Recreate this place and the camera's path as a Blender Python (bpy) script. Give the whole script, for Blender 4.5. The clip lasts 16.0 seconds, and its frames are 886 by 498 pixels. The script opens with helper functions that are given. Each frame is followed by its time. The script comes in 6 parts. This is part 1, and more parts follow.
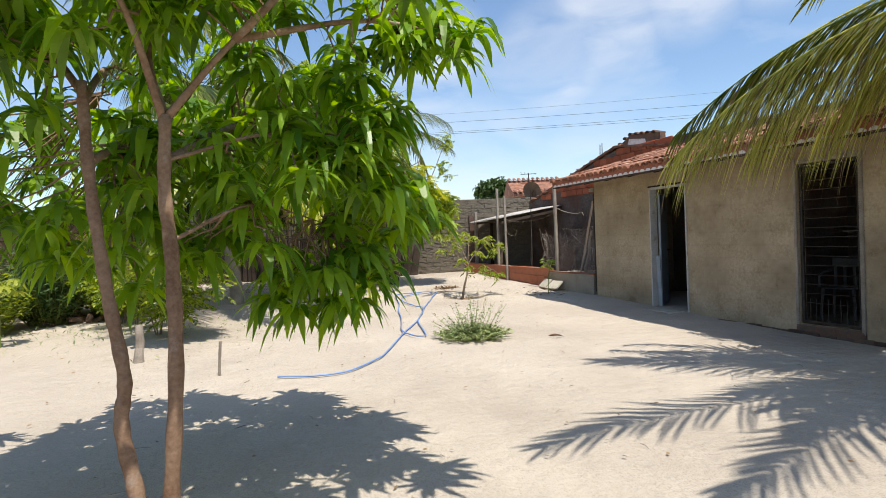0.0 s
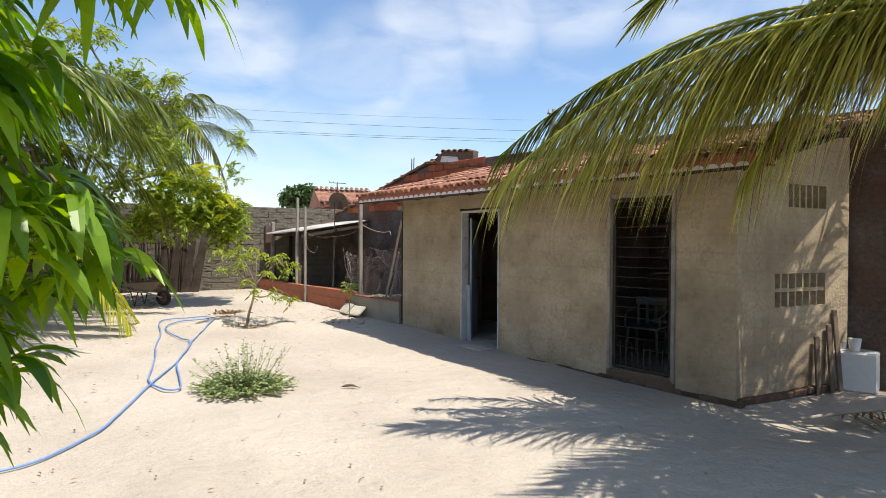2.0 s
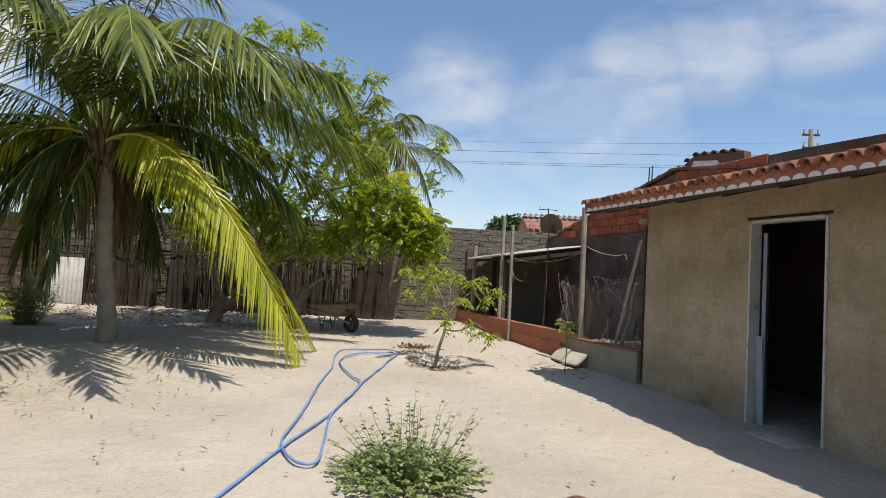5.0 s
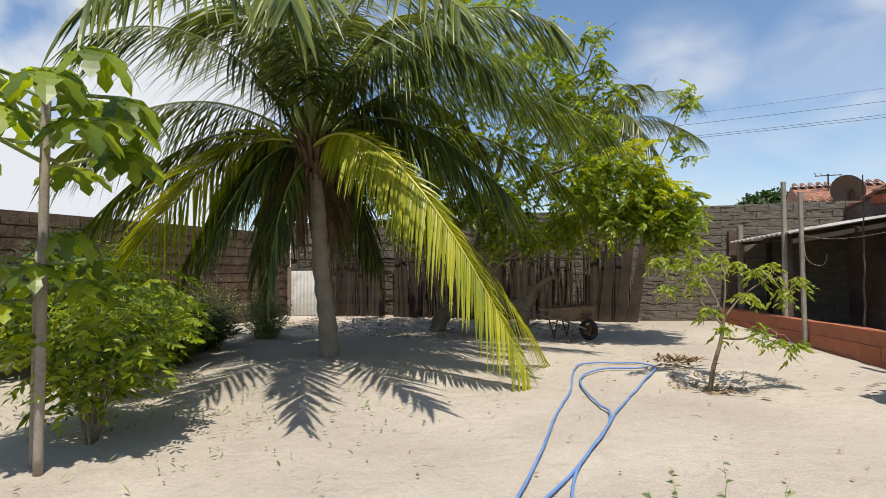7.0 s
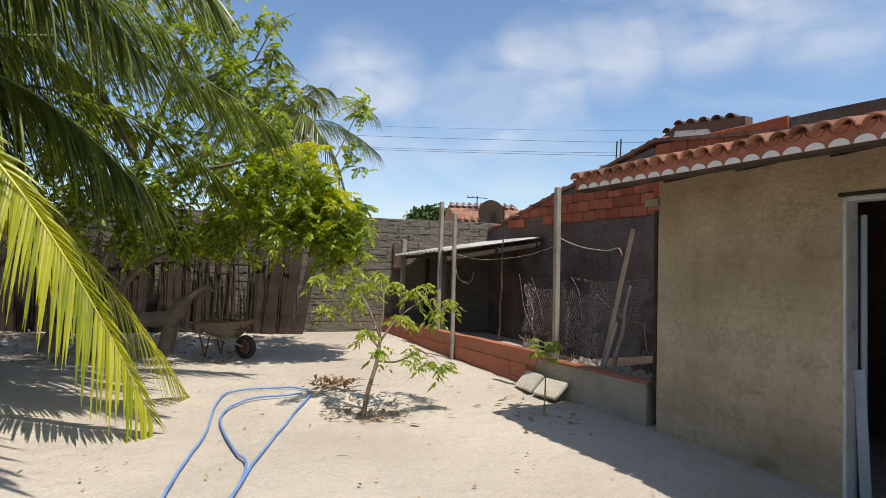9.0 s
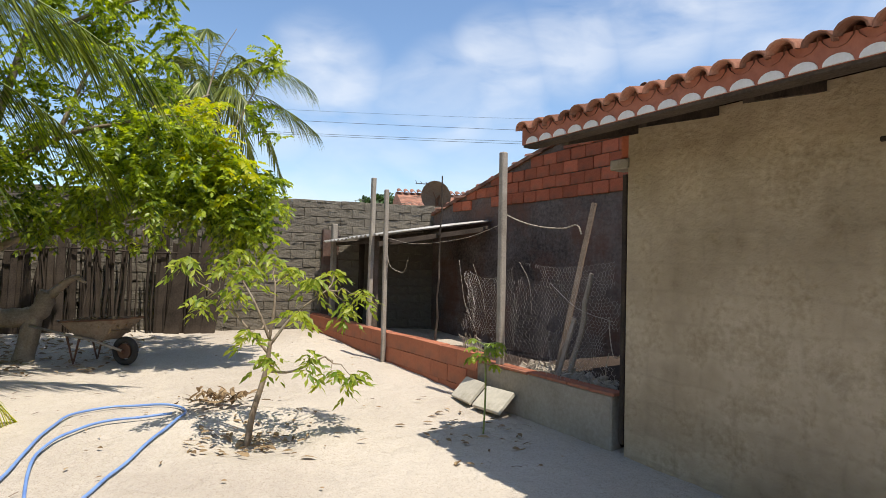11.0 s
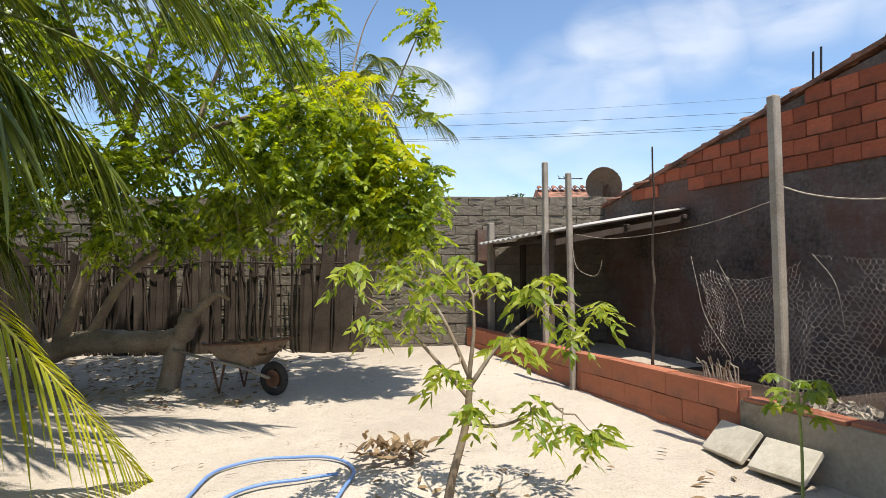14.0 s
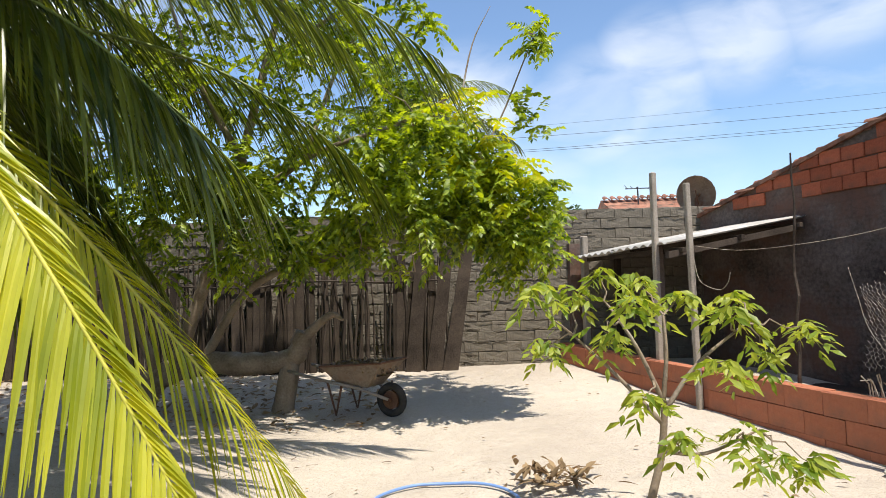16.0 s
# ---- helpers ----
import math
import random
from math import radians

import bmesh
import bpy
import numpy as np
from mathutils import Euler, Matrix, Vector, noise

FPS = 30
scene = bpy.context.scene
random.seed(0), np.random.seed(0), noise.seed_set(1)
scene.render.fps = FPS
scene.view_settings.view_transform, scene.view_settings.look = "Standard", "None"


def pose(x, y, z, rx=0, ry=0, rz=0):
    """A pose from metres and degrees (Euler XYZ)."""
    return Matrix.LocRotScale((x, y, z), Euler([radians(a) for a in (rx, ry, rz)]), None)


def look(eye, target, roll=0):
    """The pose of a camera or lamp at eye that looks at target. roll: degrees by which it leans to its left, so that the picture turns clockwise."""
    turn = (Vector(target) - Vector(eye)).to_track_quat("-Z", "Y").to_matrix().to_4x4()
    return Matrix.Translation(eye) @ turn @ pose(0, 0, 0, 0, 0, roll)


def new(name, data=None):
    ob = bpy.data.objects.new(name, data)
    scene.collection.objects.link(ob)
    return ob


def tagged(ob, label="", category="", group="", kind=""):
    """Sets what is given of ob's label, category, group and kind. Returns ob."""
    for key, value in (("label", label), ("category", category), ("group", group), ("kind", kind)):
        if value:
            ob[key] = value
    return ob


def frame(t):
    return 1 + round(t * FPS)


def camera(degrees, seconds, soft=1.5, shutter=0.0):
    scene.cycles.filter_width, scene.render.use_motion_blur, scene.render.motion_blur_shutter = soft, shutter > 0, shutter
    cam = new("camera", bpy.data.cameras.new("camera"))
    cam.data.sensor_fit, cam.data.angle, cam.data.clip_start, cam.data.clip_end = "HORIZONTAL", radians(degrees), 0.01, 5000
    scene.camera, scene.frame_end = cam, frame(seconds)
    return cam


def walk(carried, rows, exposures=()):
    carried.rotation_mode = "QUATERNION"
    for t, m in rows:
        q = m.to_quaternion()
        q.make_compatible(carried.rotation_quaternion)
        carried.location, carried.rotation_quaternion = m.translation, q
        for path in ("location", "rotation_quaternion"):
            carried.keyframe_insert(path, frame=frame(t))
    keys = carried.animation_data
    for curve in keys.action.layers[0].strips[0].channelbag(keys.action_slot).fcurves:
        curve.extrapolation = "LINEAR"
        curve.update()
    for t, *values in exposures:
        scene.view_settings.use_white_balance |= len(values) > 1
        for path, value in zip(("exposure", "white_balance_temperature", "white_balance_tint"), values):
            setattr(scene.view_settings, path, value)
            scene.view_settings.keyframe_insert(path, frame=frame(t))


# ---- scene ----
cam = camera(73.5, 16.0, soft=0.6)
PATH = [
    (0, (-0.126, -0.78, 1.463), (-0.125, 1.22, 1.429), -2.3),
    (0.5, (-0.043, -0.371, 1.536), (-0.03, 1.628, 1.513), -1.9),
    (1, (0.018, -0.034, 1.603), (0.179, 1.96, 1.579), -0.6),
    (1.5, (0.131, 0.302, 1.675), (0.63, 2.239, 1.66), 0.1),
    (2, (0.274, 0.699, 1.682), (0.9, 2.599, 1.665), 0.4),
    (2.5, (0.324, 1.199, 1.679), (0.989, 3.086, 1.666), 0.5),
    (3, (0.435, 1.632, 1.635), (1.124, 3.509, 1.66), 0.9),
    (3.5, (0.457, 2.154, 1.578), (1.107, 4.045, 1.637), 2.1),
    (4, (0.412, 2.588, 1.526), (0.944, 4.515, 1.584), 2.2),
    (4.5, (0.474, 3.021, 1.461), (0.832, 4.987, 1.558), 2.6),
    (5, (0.509, 3.449, 1.451), (0.459, 5.446, 1.546), 3.1),
    (7.5, (0.111, 5.432, 1.417), (-0.69, 7.262, 1.506), -0.6),
    (8, (0.177, 5.684, 1.427), (-0.608, 7.52, 1.547), -0.1),
    (8.5, (0.204, 5.818, 1.472), (-0.131, 7.787, 1.582), 1.3),
    (9, (0.283, 5.958, 1.605), (0.525, 7.941, 1.686), 1.6),
    (9.5, (0.438, 6.237, 1.566), (0.823, 8.199, 1.632), 1.5),
    (12, (0.912, 7.951, 1.48), (1.28, 9.916, 1.545), 1.3),
    (12.5, (0.818, 8.299, 1.44), (1.03, 10.287, 1.505), 0.9),
    (13, (0.706, 8.636, 1.46), (0.815, 10.632, 1.531), 0.5),
    (13.5, (0.478, 8.747, 1.496), (0.559, 10.744, 1.569), 0.3),
    (14, (0.296, 8.83, 1.501), (0.279, 10.829, 1.583), -0.5),
    (14.5, (0.114, 8.998, 1.531), (-0.064, 10.988, 1.628), -1.1),
    (15, (-0.096, 8.997, 1.551), (-0.349, 10.976, 1.697), -1.1),
    (15.5, (-0.308, 8.906, 1.586), (-0.569, 10.884, 1.727), -1.2),
    (16, (-0.461, 8.912, 1.551), (-0.61, 10.902, 1.682), -1.6),
]
walk(cam, [(t, look(eye, target, roll)) for t, eye, target, roll in PATH],
     [(0, 0.31), (1.5, 0.43), (2.5, 0.41), (4.0, 0.24), (5, 0.02), (7.5, 0.06), (9, 0.12), (12, 0.44), (14, 0.48), (15, 0.54), (16, 0.54)])

# ---- light ----
SUN_AZ = math.atan2(0.55, -0.83)          # compass bearing of the sun, from +y towards +x
SUN_EL = radians(68)
world = bpy.data.worlds.new("world")
scene.world = world
world.use_nodes = True
wn, wl = world.node_tree.nodes, world.node_tree.links
wn.clear()
w_out = wn.new("ShaderNodeOutputWorld")
w_bg = wn.new("ShaderNodeBackground")
w_bg.inputs["Strength"].default_value = 0.132
w_sky = wn.new("ShaderNodeTexSky")
w_sky.sky_type = 'NISHITA'
w_sky.sun_disc = False
w_sky.sun_elevation = SUN_EL
w_sky.sun_rotation = SUN_AZ
w_sky.air_density, w_sky.dust_density, w_sky.ozone_density = 1.0, 0.6, 2.0
w_tc = wn.new("ShaderNodeTexCoord")
w_map = wn.new("ShaderNodeMapping")
w_map.inputs["Scale"].default_value = (1.0, 1.2, 2.6)
w_map.inputs["Rotation"].default_value = (0.0, 0.35, 0.3)
w_n1 = wn.new("ShaderNodeTexNoise")
w_n1.inputs["Scale"].default_value = 2.3
w_n1.inputs["Detail"].default_value = 7
w_n1.inputs["Roughness"].default_value = 0.55
w_n1.inputs["Distortion"].default_value = 0.5
w_r = wn.new("ShaderNodeValToRGB")
w_r.color_ramp.elements[0].position = 0.5
w_r.color_ramp.elements[1].position = 1.0
w_mix = wn.new("ShaderNodeMix")
w_mix.data_type = 'RGBA'
w_mix.inputs[7].default_value = (5.9, 6.1, 6.4, 1)
wl.new(w_tc.outputs["Generated"], w_map.inputs[0])
wl.new(w_map.outputs[0], w_n1.inputs["Vector"])
wl.new(w_n1.outputs["Fac"], w_r.inputs[0])
# a bank of heaped cloud to the west
w_dot = wn.new("ShaderNodeVectorMath")
w_dot.operation = 'DOT_PRODUCT'
w_dot.inputs[1].default_value = Vector((-0.767, 0.565, 0.304)).normalized()
w_mr = wn.new("ShaderNodeMapRange")
w_mr.inputs[1].default_value, w_mr.inputs[2].default_value = 0.925, 0.975
w_n2 = wn.new("ShaderNodeTexNoise")
w_n2.inputs["Scale"].default_value, w_n2.inputs["Detail"].default_value = 5.0, 8
w_r2 = wn.new("ShaderNodeValToRGB")
w_r2.color_ramp.elements[0].position, w_r2.color_ramp.elements[1].position = 0.84, 1.0
w_sum = wn.new("ShaderNodeMath")
w_sum.operation = 'MULTIPLY_ADD'
w_sum.inputs[1].default_value = 0.55
w_max = wn.new("ShaderNodeMath")
w_max.operation = 'MAXIMUM'
wl.new(w_tc.outputs["Generated"], w_dot.inputs[0])
wl.new(w_dot.outputs["Value"], w_mr.inputs[0])
wl.new(w_tc.outputs["Generated"], w_n2.inputs["Vector"])
wl.new(w_mr.outputs[0], w_sum.inputs[0])
wl.new(w_n2.outputs["Fac"], w_sum.inputs[2])
wl.new(w_sum.outputs[0], w_r2.inputs[0])
wl.new(w_r.outputs[0], w_max.inputs[0])
wl.new(w_r2.outputs[0], w_max.inputs[1])
# a broken streak of thin cloud over the north: bearing, elevation, half width in degrees
w_last = w_max.outputs[0]
w_n3 = wn.new("ShaderNodeTexNoise")
w_n3.inputs["Scale"].default_value, w_n3.inputs["Detail"].default_value, w_n3.inputs["Distortion"].default_value = 6.5, 7, 0.4
wl.new(w_map.outputs[0], w_n3.inputs["Vector"])
for az, el, wide, dense in ((-1, 17, 7, 0.75), (-5, 14, 6, 0.5), (11, 16, 6.5, 0.65), (16, 19, 6, 0.8), (23, 21, 6, 0.7), (31, 23, 7, 0.7), (40, 23, 8, 0.6), (52, 20, 9, 0.5), (4, 8, 9, 0.4), (16, 7, 9, 0.4)):
    a, e = radians(az), radians(el)
    w_d = wn.new("ShaderNodeVectorMath")
    w_d.operation = 'DOT_PRODUCT'
    w_d.inputs[1].default_value = (math.sin(a) * math.cos(e), math.cos(a) * math.cos(e), math.sin(e))
    w_m = wn.new("ShaderNodeMapRange")
    w_m.interpolation_type = 'SMOOTHSTEP'
    w_m.inputs[1].default_value, w_m.inputs[2].default_value, w_m.inputs[4].default_value = math.cos(radians(wide)), 1.0, dense * 0.8
    w_x = wn.new("ShaderNodeMath")
    w_x.operation = 'MULTIPLY'
    w_r3 = wn.new("ShaderNodeMapRange")
    w_r3.inputs[1].default_value, w_r3.inputs[2].default_value = 0.28, 0.62
    w_a = wn.new("ShaderNodeMath")
    w_a.operation = 'MAXIMUM'
    wl.new(w_tc.outputs["Generated"], w_d.inputs[0])
    wl.new(w_d.outputs["Value"], w_m.inputs[0])
    wl.new(w_n3.outputs["Fac"], w_r3.inputs[0])
    wl.new(w_m.outputs[0], w_x.inputs[0])
    wl.new(w_r3.outputs[0], w_x.inputs[1])
    wl.new(w_last, w_a.inputs[0])
    wl.new(w_x.outputs[0], w_a.inputs[1])
    w_last = w_a.outputs[0]
wl.new(w_last, w_mix.inputs[0])
w_hs = wn.new("ShaderNodeHueSaturation")
w_hs.inputs["Saturation"].default_value = 1.04
w_hs.inputs["Value"].default_value = 1.12
wl.new(w_sky.outputs[0], w_hs.inputs["Color"])
wl.new(w_hs.outputs[0], w_mix.inputs[6])
wl.new(w_mix.outputs[2], w_bg.inputs["Color"])
wl.new(w_bg.outputs[0], w_out.inputs[0])

sun = new("sun", bpy.data.lights.new("sun", 'SUN'))
sun.data.energy = 4.65
sun.data.angle = radians(0.53)
sun.data.color = (1.0, 0.94, 0.845)
_sd = Vector((math.sin(SUN_AZ) * math.cos(SUN_EL), math.cos(SUN_AZ) * math.cos(SUN_EL), math.sin(SUN_EL)))
sun.matrix_world = look(_sd * 30, (0, 0, 0))


# ---- materials ----
def material(name, c1, c2, rough=0.85, big=1.5, fine=40.0, bump=0.3, dist=0.01, spec=0.3, metal=0.0, stain=None,
             stain_scale=0.6, stain_lo=0.5, stain_hi=0.7, vary=0.0, island=False, courses=None, course_mix=0.8):
    """Two-scale mottled surface: c1..c2 by large and fine noise, an optional stain colour, bump from the fine noise."""
    m = bpy.data.materials.new(name)
    m.use_nodes = True
    nd, lk = m.node_tree.nodes, m.node_tree.links
    bs = nd["Principled BSDF"]
    tc = nd.new("ShaderNodeTexCoord")
    n1, n2 = nd.new("ShaderNodeTexNoise"), nd.new("ShaderNodeTexNoise")
    n1.inputs["Scale"].default_value, n1.inputs["Detail"].default_value = big, 5
    n2.inputs["Scale"].default_value, n2.inputs["Detail"].default_value = fine, 6
    n2.inputs["Roughness"].default_value = 0.65
    for n in (n1, n2):
        lk.new(tc.outputs["Object"], n.inputs["Vector"])
    add = nd.new("ShaderNodeMath")
    add.operation = 'MULTIPLY_ADD'
    lk.new(n2.outputs["Fac"], add.inputs[0])
    add.inputs[1].default_value = 0.45
    half = nd.new("ShaderNodeMath")
    half.operation = 'MULTIPLY'
    lk.new(n1.outputs["Fac"], half.inputs[0])
    half.inputs[1].default_value = 0.55
    lk.new(half.outputs[0], add.inputs[2])
    rp = nd.new("ShaderNodeValToRGB")
    rp.color_ramp.elements[0].position, rp.color_ramp.elements[1].position = 0.35, 0.65
    rp.color_ramp.elements[0].color, rp.color_ramp.elements[1].color = (*c1, 1), (*c2, 1)
    lk.new(add.outputs[0], rp.inputs[0])
    col = rp.outputs[0]
    if stain:
        n3 = nd.new("ShaderNodeTexNoise")
        n3.inputs["Scale"].default_value, n3.inputs["Detail"].default_value = stain_scale, 8
        n3.inputs["Roughness"].default_value = 0.7
        lk.new(tc.outputs["Object"], n3.inputs["Vector"])
        r3 = nd.new("ShaderNodeValToRGB")
        r3.color_ramp.elements[0].position, r3.color_ramp.elements[1].position = stain_lo, stain_hi
        lk.new(n3.outputs["Fac"], r3.inputs[0])
        mx = nd.new("ShaderNodeMix")
        mx.data_type = 'RGBA'
        lk.new(r3.outputs[0], mx.inputs[0])
        lk.new(col, mx.inputs[6])
        mx.inputs[7].default_value = (*stain, 1)
        col = mx.outputs[2]
    if courses:
        sx, cx = nd.new("ShaderNodeSeparateXYZ"), nd.new("ShaderNodeCombineXYZ")
        lk.new(tc.outputs["Object"], sx.inputs[0])
        lk.new(sx.outputs[0], cx.inputs[0])
        lk.new(sx.outputs[2], cx.inputs[1])
        bt = nd.new("ShaderNodeTexBrick")
        bt.inputs["Scale"].default_value = 1.0
        bt.inputs["Brick Width"].default_value, bt.inputs["Row Height"].default_value = courses
        bt.inputs["Mortar Size"].default_value, bt.inputs["Mortar Smooth"].default_value = 0.02, 1.0
        bt.inputs["Color1"].default_value, bt.inputs["Color2"].default_value, bt.inputs["Mortar"].default_value = (1, 1, 1, 1), (0.86, 0.86, 0.86, 1), (0.80, 0.80, 0.80, 1)
        wob = nd.new("ShaderNodeMix")
        wob.data_type = 'RGBA'
        wob.blend_type = 'LINEAR_LIGHT'
        wob.inputs[0].default_value = 0.06
        lk.new(cx.outputs[0], wob.inputs[6])
        lk.new(n1.outputs["Color"], wob.inputs[7])
        lk.new(wob.outputs[2], bt.inputs["Vector"])
        mu = nd.new("ShaderNodeMix")
        mu.data_type = 'RGBA'
        mu.blend_type = 'MULTIPLY'
        mu.inputs[0].default_value = course_mix
        lk.new(col, mu.inputs[6])
        lk.new(bt.outputs["Color"], mu.inputs[7])
        col = mu.outputs[2]
    if vary:
        hs = nd.new("ShaderNodeHueSaturation")
        if island:
            src = nd.new("ShaderNodeNewGeometry").outputs["Random Per Island"]
        else:
            src = nd.new("ShaderNodeObjectInfo").outputs["Random"]
        mr = nd.new("ShaderNodeMapRange")
        mr.inputs[3].default_value, mr.inputs[4].default_value = 1 - vary, 1 + vary
        lk.new(src, mr.inputs[0])
        lk.new(mr.outputs[0], hs.inputs["Value"])
        lk.new(col, hs.inputs["Color"])
        col = hs.outputs[0]
    lk.new(col, bs.inputs["Base Color"])
    bs.inputs["Roughness"].default_value = rough
    bs.inputs["Metallic"].default_value = metal
    bs.inputs["Specular IOR Level"].default_value = spec
    bp = nd.new("ShaderNodeBump")
    bp.inputs["Strength"].default_value, bp.inputs["Distance"].default_value = bump, dist
    lk.new(add.outputs[0], bp.inputs["Height"])
    lk.new(bp.outputs[0], bs.inputs["Normal"])
    return m


def leaf_material(name, dark, light, rough=0.42, glow=0.38, spec=0.5):
    """Leaves: each blade its own shade between dark and light; light passes through the blade."""
    m = bpy.data.materials.new(name)
    m.use_nodes = True
    nd, lk = m.node_tree.nodes, m.node_tree.links
    bs = nd["Principled BSDF"]
    geo = nd.new("ShaderNodeNewGeometry")
    tc = nd.new("ShaderNodeTexCoord")
    ns = nd.new("ShaderNodeTexNoise")
    ns.inputs["Scale"].default_value, ns.inputs["Detail"].default_value = 2.2, 3
    lk.new(tc.outputs["Object"], ns.inputs["Vector"])
    ad = nd.new("ShaderNodeMath")
    ad.operation = 'MULTIPLY_ADD'
    ad.inputs[1].default_value = 0.5
    lk.new(geo.outputs["Random Per Island"], ad.inputs[0])
    hv = nd.new("ShaderNodeMath")
    hv.operation = 'MULTIPLY'
    hv.inputs[1].default_value = 0.55
    lk.new(ns.outputs["Fac"], hv.inputs[0])
    lk.new(hv.outputs[0], ad.inputs[2])
    rp = nd.new("ShaderNodeValToRGB")
    rp.color_ramp.elements[0].position, rp.color_ramp.elements[1].position = 0.25, 0.8
    rp.color_ramp.elements[0].color, rp.color_ramp.elements[1].color = (*dark, 1), (*light, 1)
    lk.new(ad.outputs[0], rp.inputs[0])
    lk.new(rp.outputs[0], bs.inputs["Base Color"])
    bs.inputs["Roughness"].default_value = rough
    bs.inputs["Specular IOR Level"].default_value = spec
    tr = nd.new("ShaderNodeBsdfTranslucent")
    br = nd.new("ShaderNodeHueSaturation")
    br.inputs["Value"].default_value, br.inputs["Saturation"].default_value, br.inputs["Hue"].default_value = 1.7, 1.1, 0.485
    lk.new(rp.outputs[0], br.inputs["Color"])
    lk.new(br.outputs[0], tr.inputs["Color"])
    mx = nd.new("ShaderNodeMixShader")
    mx.inputs[0].default_value = glow
    lk.new(bs.outputs[0], mx.inputs[1])
    lk.new(tr.outputs[0], mx.inputs[2])
    lk.new(mx.outputs[0], nd["Material Output"].inputs["Surface"])
    return m


M_SAND = material("sand", (0.415, 0.358, 0.292), (0.56, 0.495, 0.408), 0.95, 0.5, 38, 0.8, 0.03, 0.1, stain=(0.36, 0.305, 0.25), stain_scale=0.35, stain_lo=0.5, stain_hi=0.75)
def sand_detail(m):
    """Adds soft dents and dark grains to the sand."""
    nd, lk = m.node_tree.nodes, m.node_tree.links
    bs = nd["Principled BSDF"]
    tc = nd.new("ShaderNodeTexCoord")
    n1, n2 = nd.new("ShaderNodeTexNoise"), nd.new("ShaderNodeTexNoise")
    n1.inputs["Scale"].default_value, n1.inputs["Detail"].default_value = 5.5, 3
    n2.inputs["Scale"].default_value, n2.inputs["Detail"].default_value = 130, 2
    lk.new(tc.outputs["Object"], n1.inputs["Vector"])
    lk.new(tc.outputs["Object"], n2.inputs["Vector"])
    old = bs.inputs["Normal"].links[0].from_node
    b2 = nd.new("ShaderNodeBump")
    b2.inputs["Strength"].default_value, b2.inputs["Distance"].default_value = 0.7, 0.06
    lk.new(n1.outputs["Fac"], b2.inputs["Height"])
    lk.new(b2.outputs[0], old.inputs["Normal"])
    src = bs.inputs["Base Color"].links[0].from_socket
    rp = nd.new("ShaderNodeValToRGB")
    rp.color_ramp.elements[0].position, rp.color_ramp.elements[1].position = 0.33, 0.46
    rp.color_ramp.elements[0].color = (0.62, 0.58, 0.54, 1)
    lk.new(n2.outputs["Fac"], rp.inputs[0])
    mx = nd.new("ShaderNodeMix")
    mx.data_type, mx.blend_type = 'RGBA', 'MULTIPLY'
    mx.inputs[0].default_value = 0.95
    lk.new(src, mx.inputs[6])
    lk.new(rp.outputs[0], mx.inputs[7])
    lk.new(mx.outputs[2], bs.inputs["Base Color"])


sand_detail(M_SAND)
M_PLASTER = material("plaster", (0.345, 0.262, 0.162), (0.61, 0.495, 0.345), 0.95, 3.0, 24, 0.9, 0.03, 0.1, stain=(0.28, 0.21, 0.13), stain_scale=1.5, stain_lo=0.48, stain_hi=0.66, courses=(0.42, 0.2), course_mix=0.5)
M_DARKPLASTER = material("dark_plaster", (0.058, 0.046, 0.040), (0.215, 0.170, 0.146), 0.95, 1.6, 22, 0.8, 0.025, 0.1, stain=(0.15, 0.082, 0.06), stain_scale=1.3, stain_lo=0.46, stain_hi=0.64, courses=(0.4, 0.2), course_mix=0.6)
M_BRICK = material("red_brick", (0.27, 0.07, 0.035), (0.48, 0.145, 0.075), 0.92, 4.0, 40, 0.8, 0.015, 0.12, stain=(0.13, 0.065, 0.045), stain_scale=2.2, stain_lo=0.48, stain_hi=0.68, vary=0.25)
M_OLDBRICK = material("painted_brick", (0.35, 0.125, 0.07), (0.50, 0.195, 0.11), 0.92, 2.5, 40, 0.5, 0.012, 0.12, stain=(0.25, 0.125, 0.085), stain_scale=2.6, stain_lo=0.46, stain_hi=0.66, vary=0.09)
M_BLOCK = material("concrete_block", (0.115, 0.102, 0.08), (0.25, 0.215, 0.17), 0.97, 3, 14, 1.0, 0.07, 0.1, stain=(0.10, 0.088, 0.07), stain_scale=1.6, stain_lo=0.45, stain_hi=0.68, vary=0.08)
# brown block, its colour lowered by a third to stand in for foliage shade
M_WESTWALL = material("brown_block", (0.10, 0.066, 0.045), (0.20, 0.14, 0.098), 0.97, 3, 16, 1.0, 0.05, 0.1, stain=(0.10, 0.07, 0.05), stain_scale=1.8, stain_lo=0.45, stain_hi=0.68)
M_CEMENT = material("cement", (0.28, 0.24, 0.185), (0.45, 0.395, 0.315), 0.95, 3, 30, 0.8, 0.02, 0.1, stain=(0.18, 0.15, 0.11), stain_scale=1.5)
M_PALECEMENT = material("pale_cement", (0.42, 0.38, 0.30), (0.60, 0.55, 0.45), 0.95, 3, 30, 0.6, 0.015, 0.1, stain=(0.30, 0.26, 0.19), stain_scale=2.5)
M_TILE = material("clay_tile", (0.25, 0.095, 0.055), (0.50, 0.26, 0.17), 0.85, 3, 35, 0.4, 0.008, 0.2, stain=(0.10, 0.065, 0.05), stain_scale=4.0, stain_lo=0.44, stain_hi=0.66, vary=0.38)
M_FASCIA = material("eave_clay", (0.36, 0.125, 0.075), (0.48, 0.19, 0.12), 0.85, 3, 30, 0.3, 0.006, 0.2, stain=(0.22, 0.09, 0.06), stain_scale=2.5)
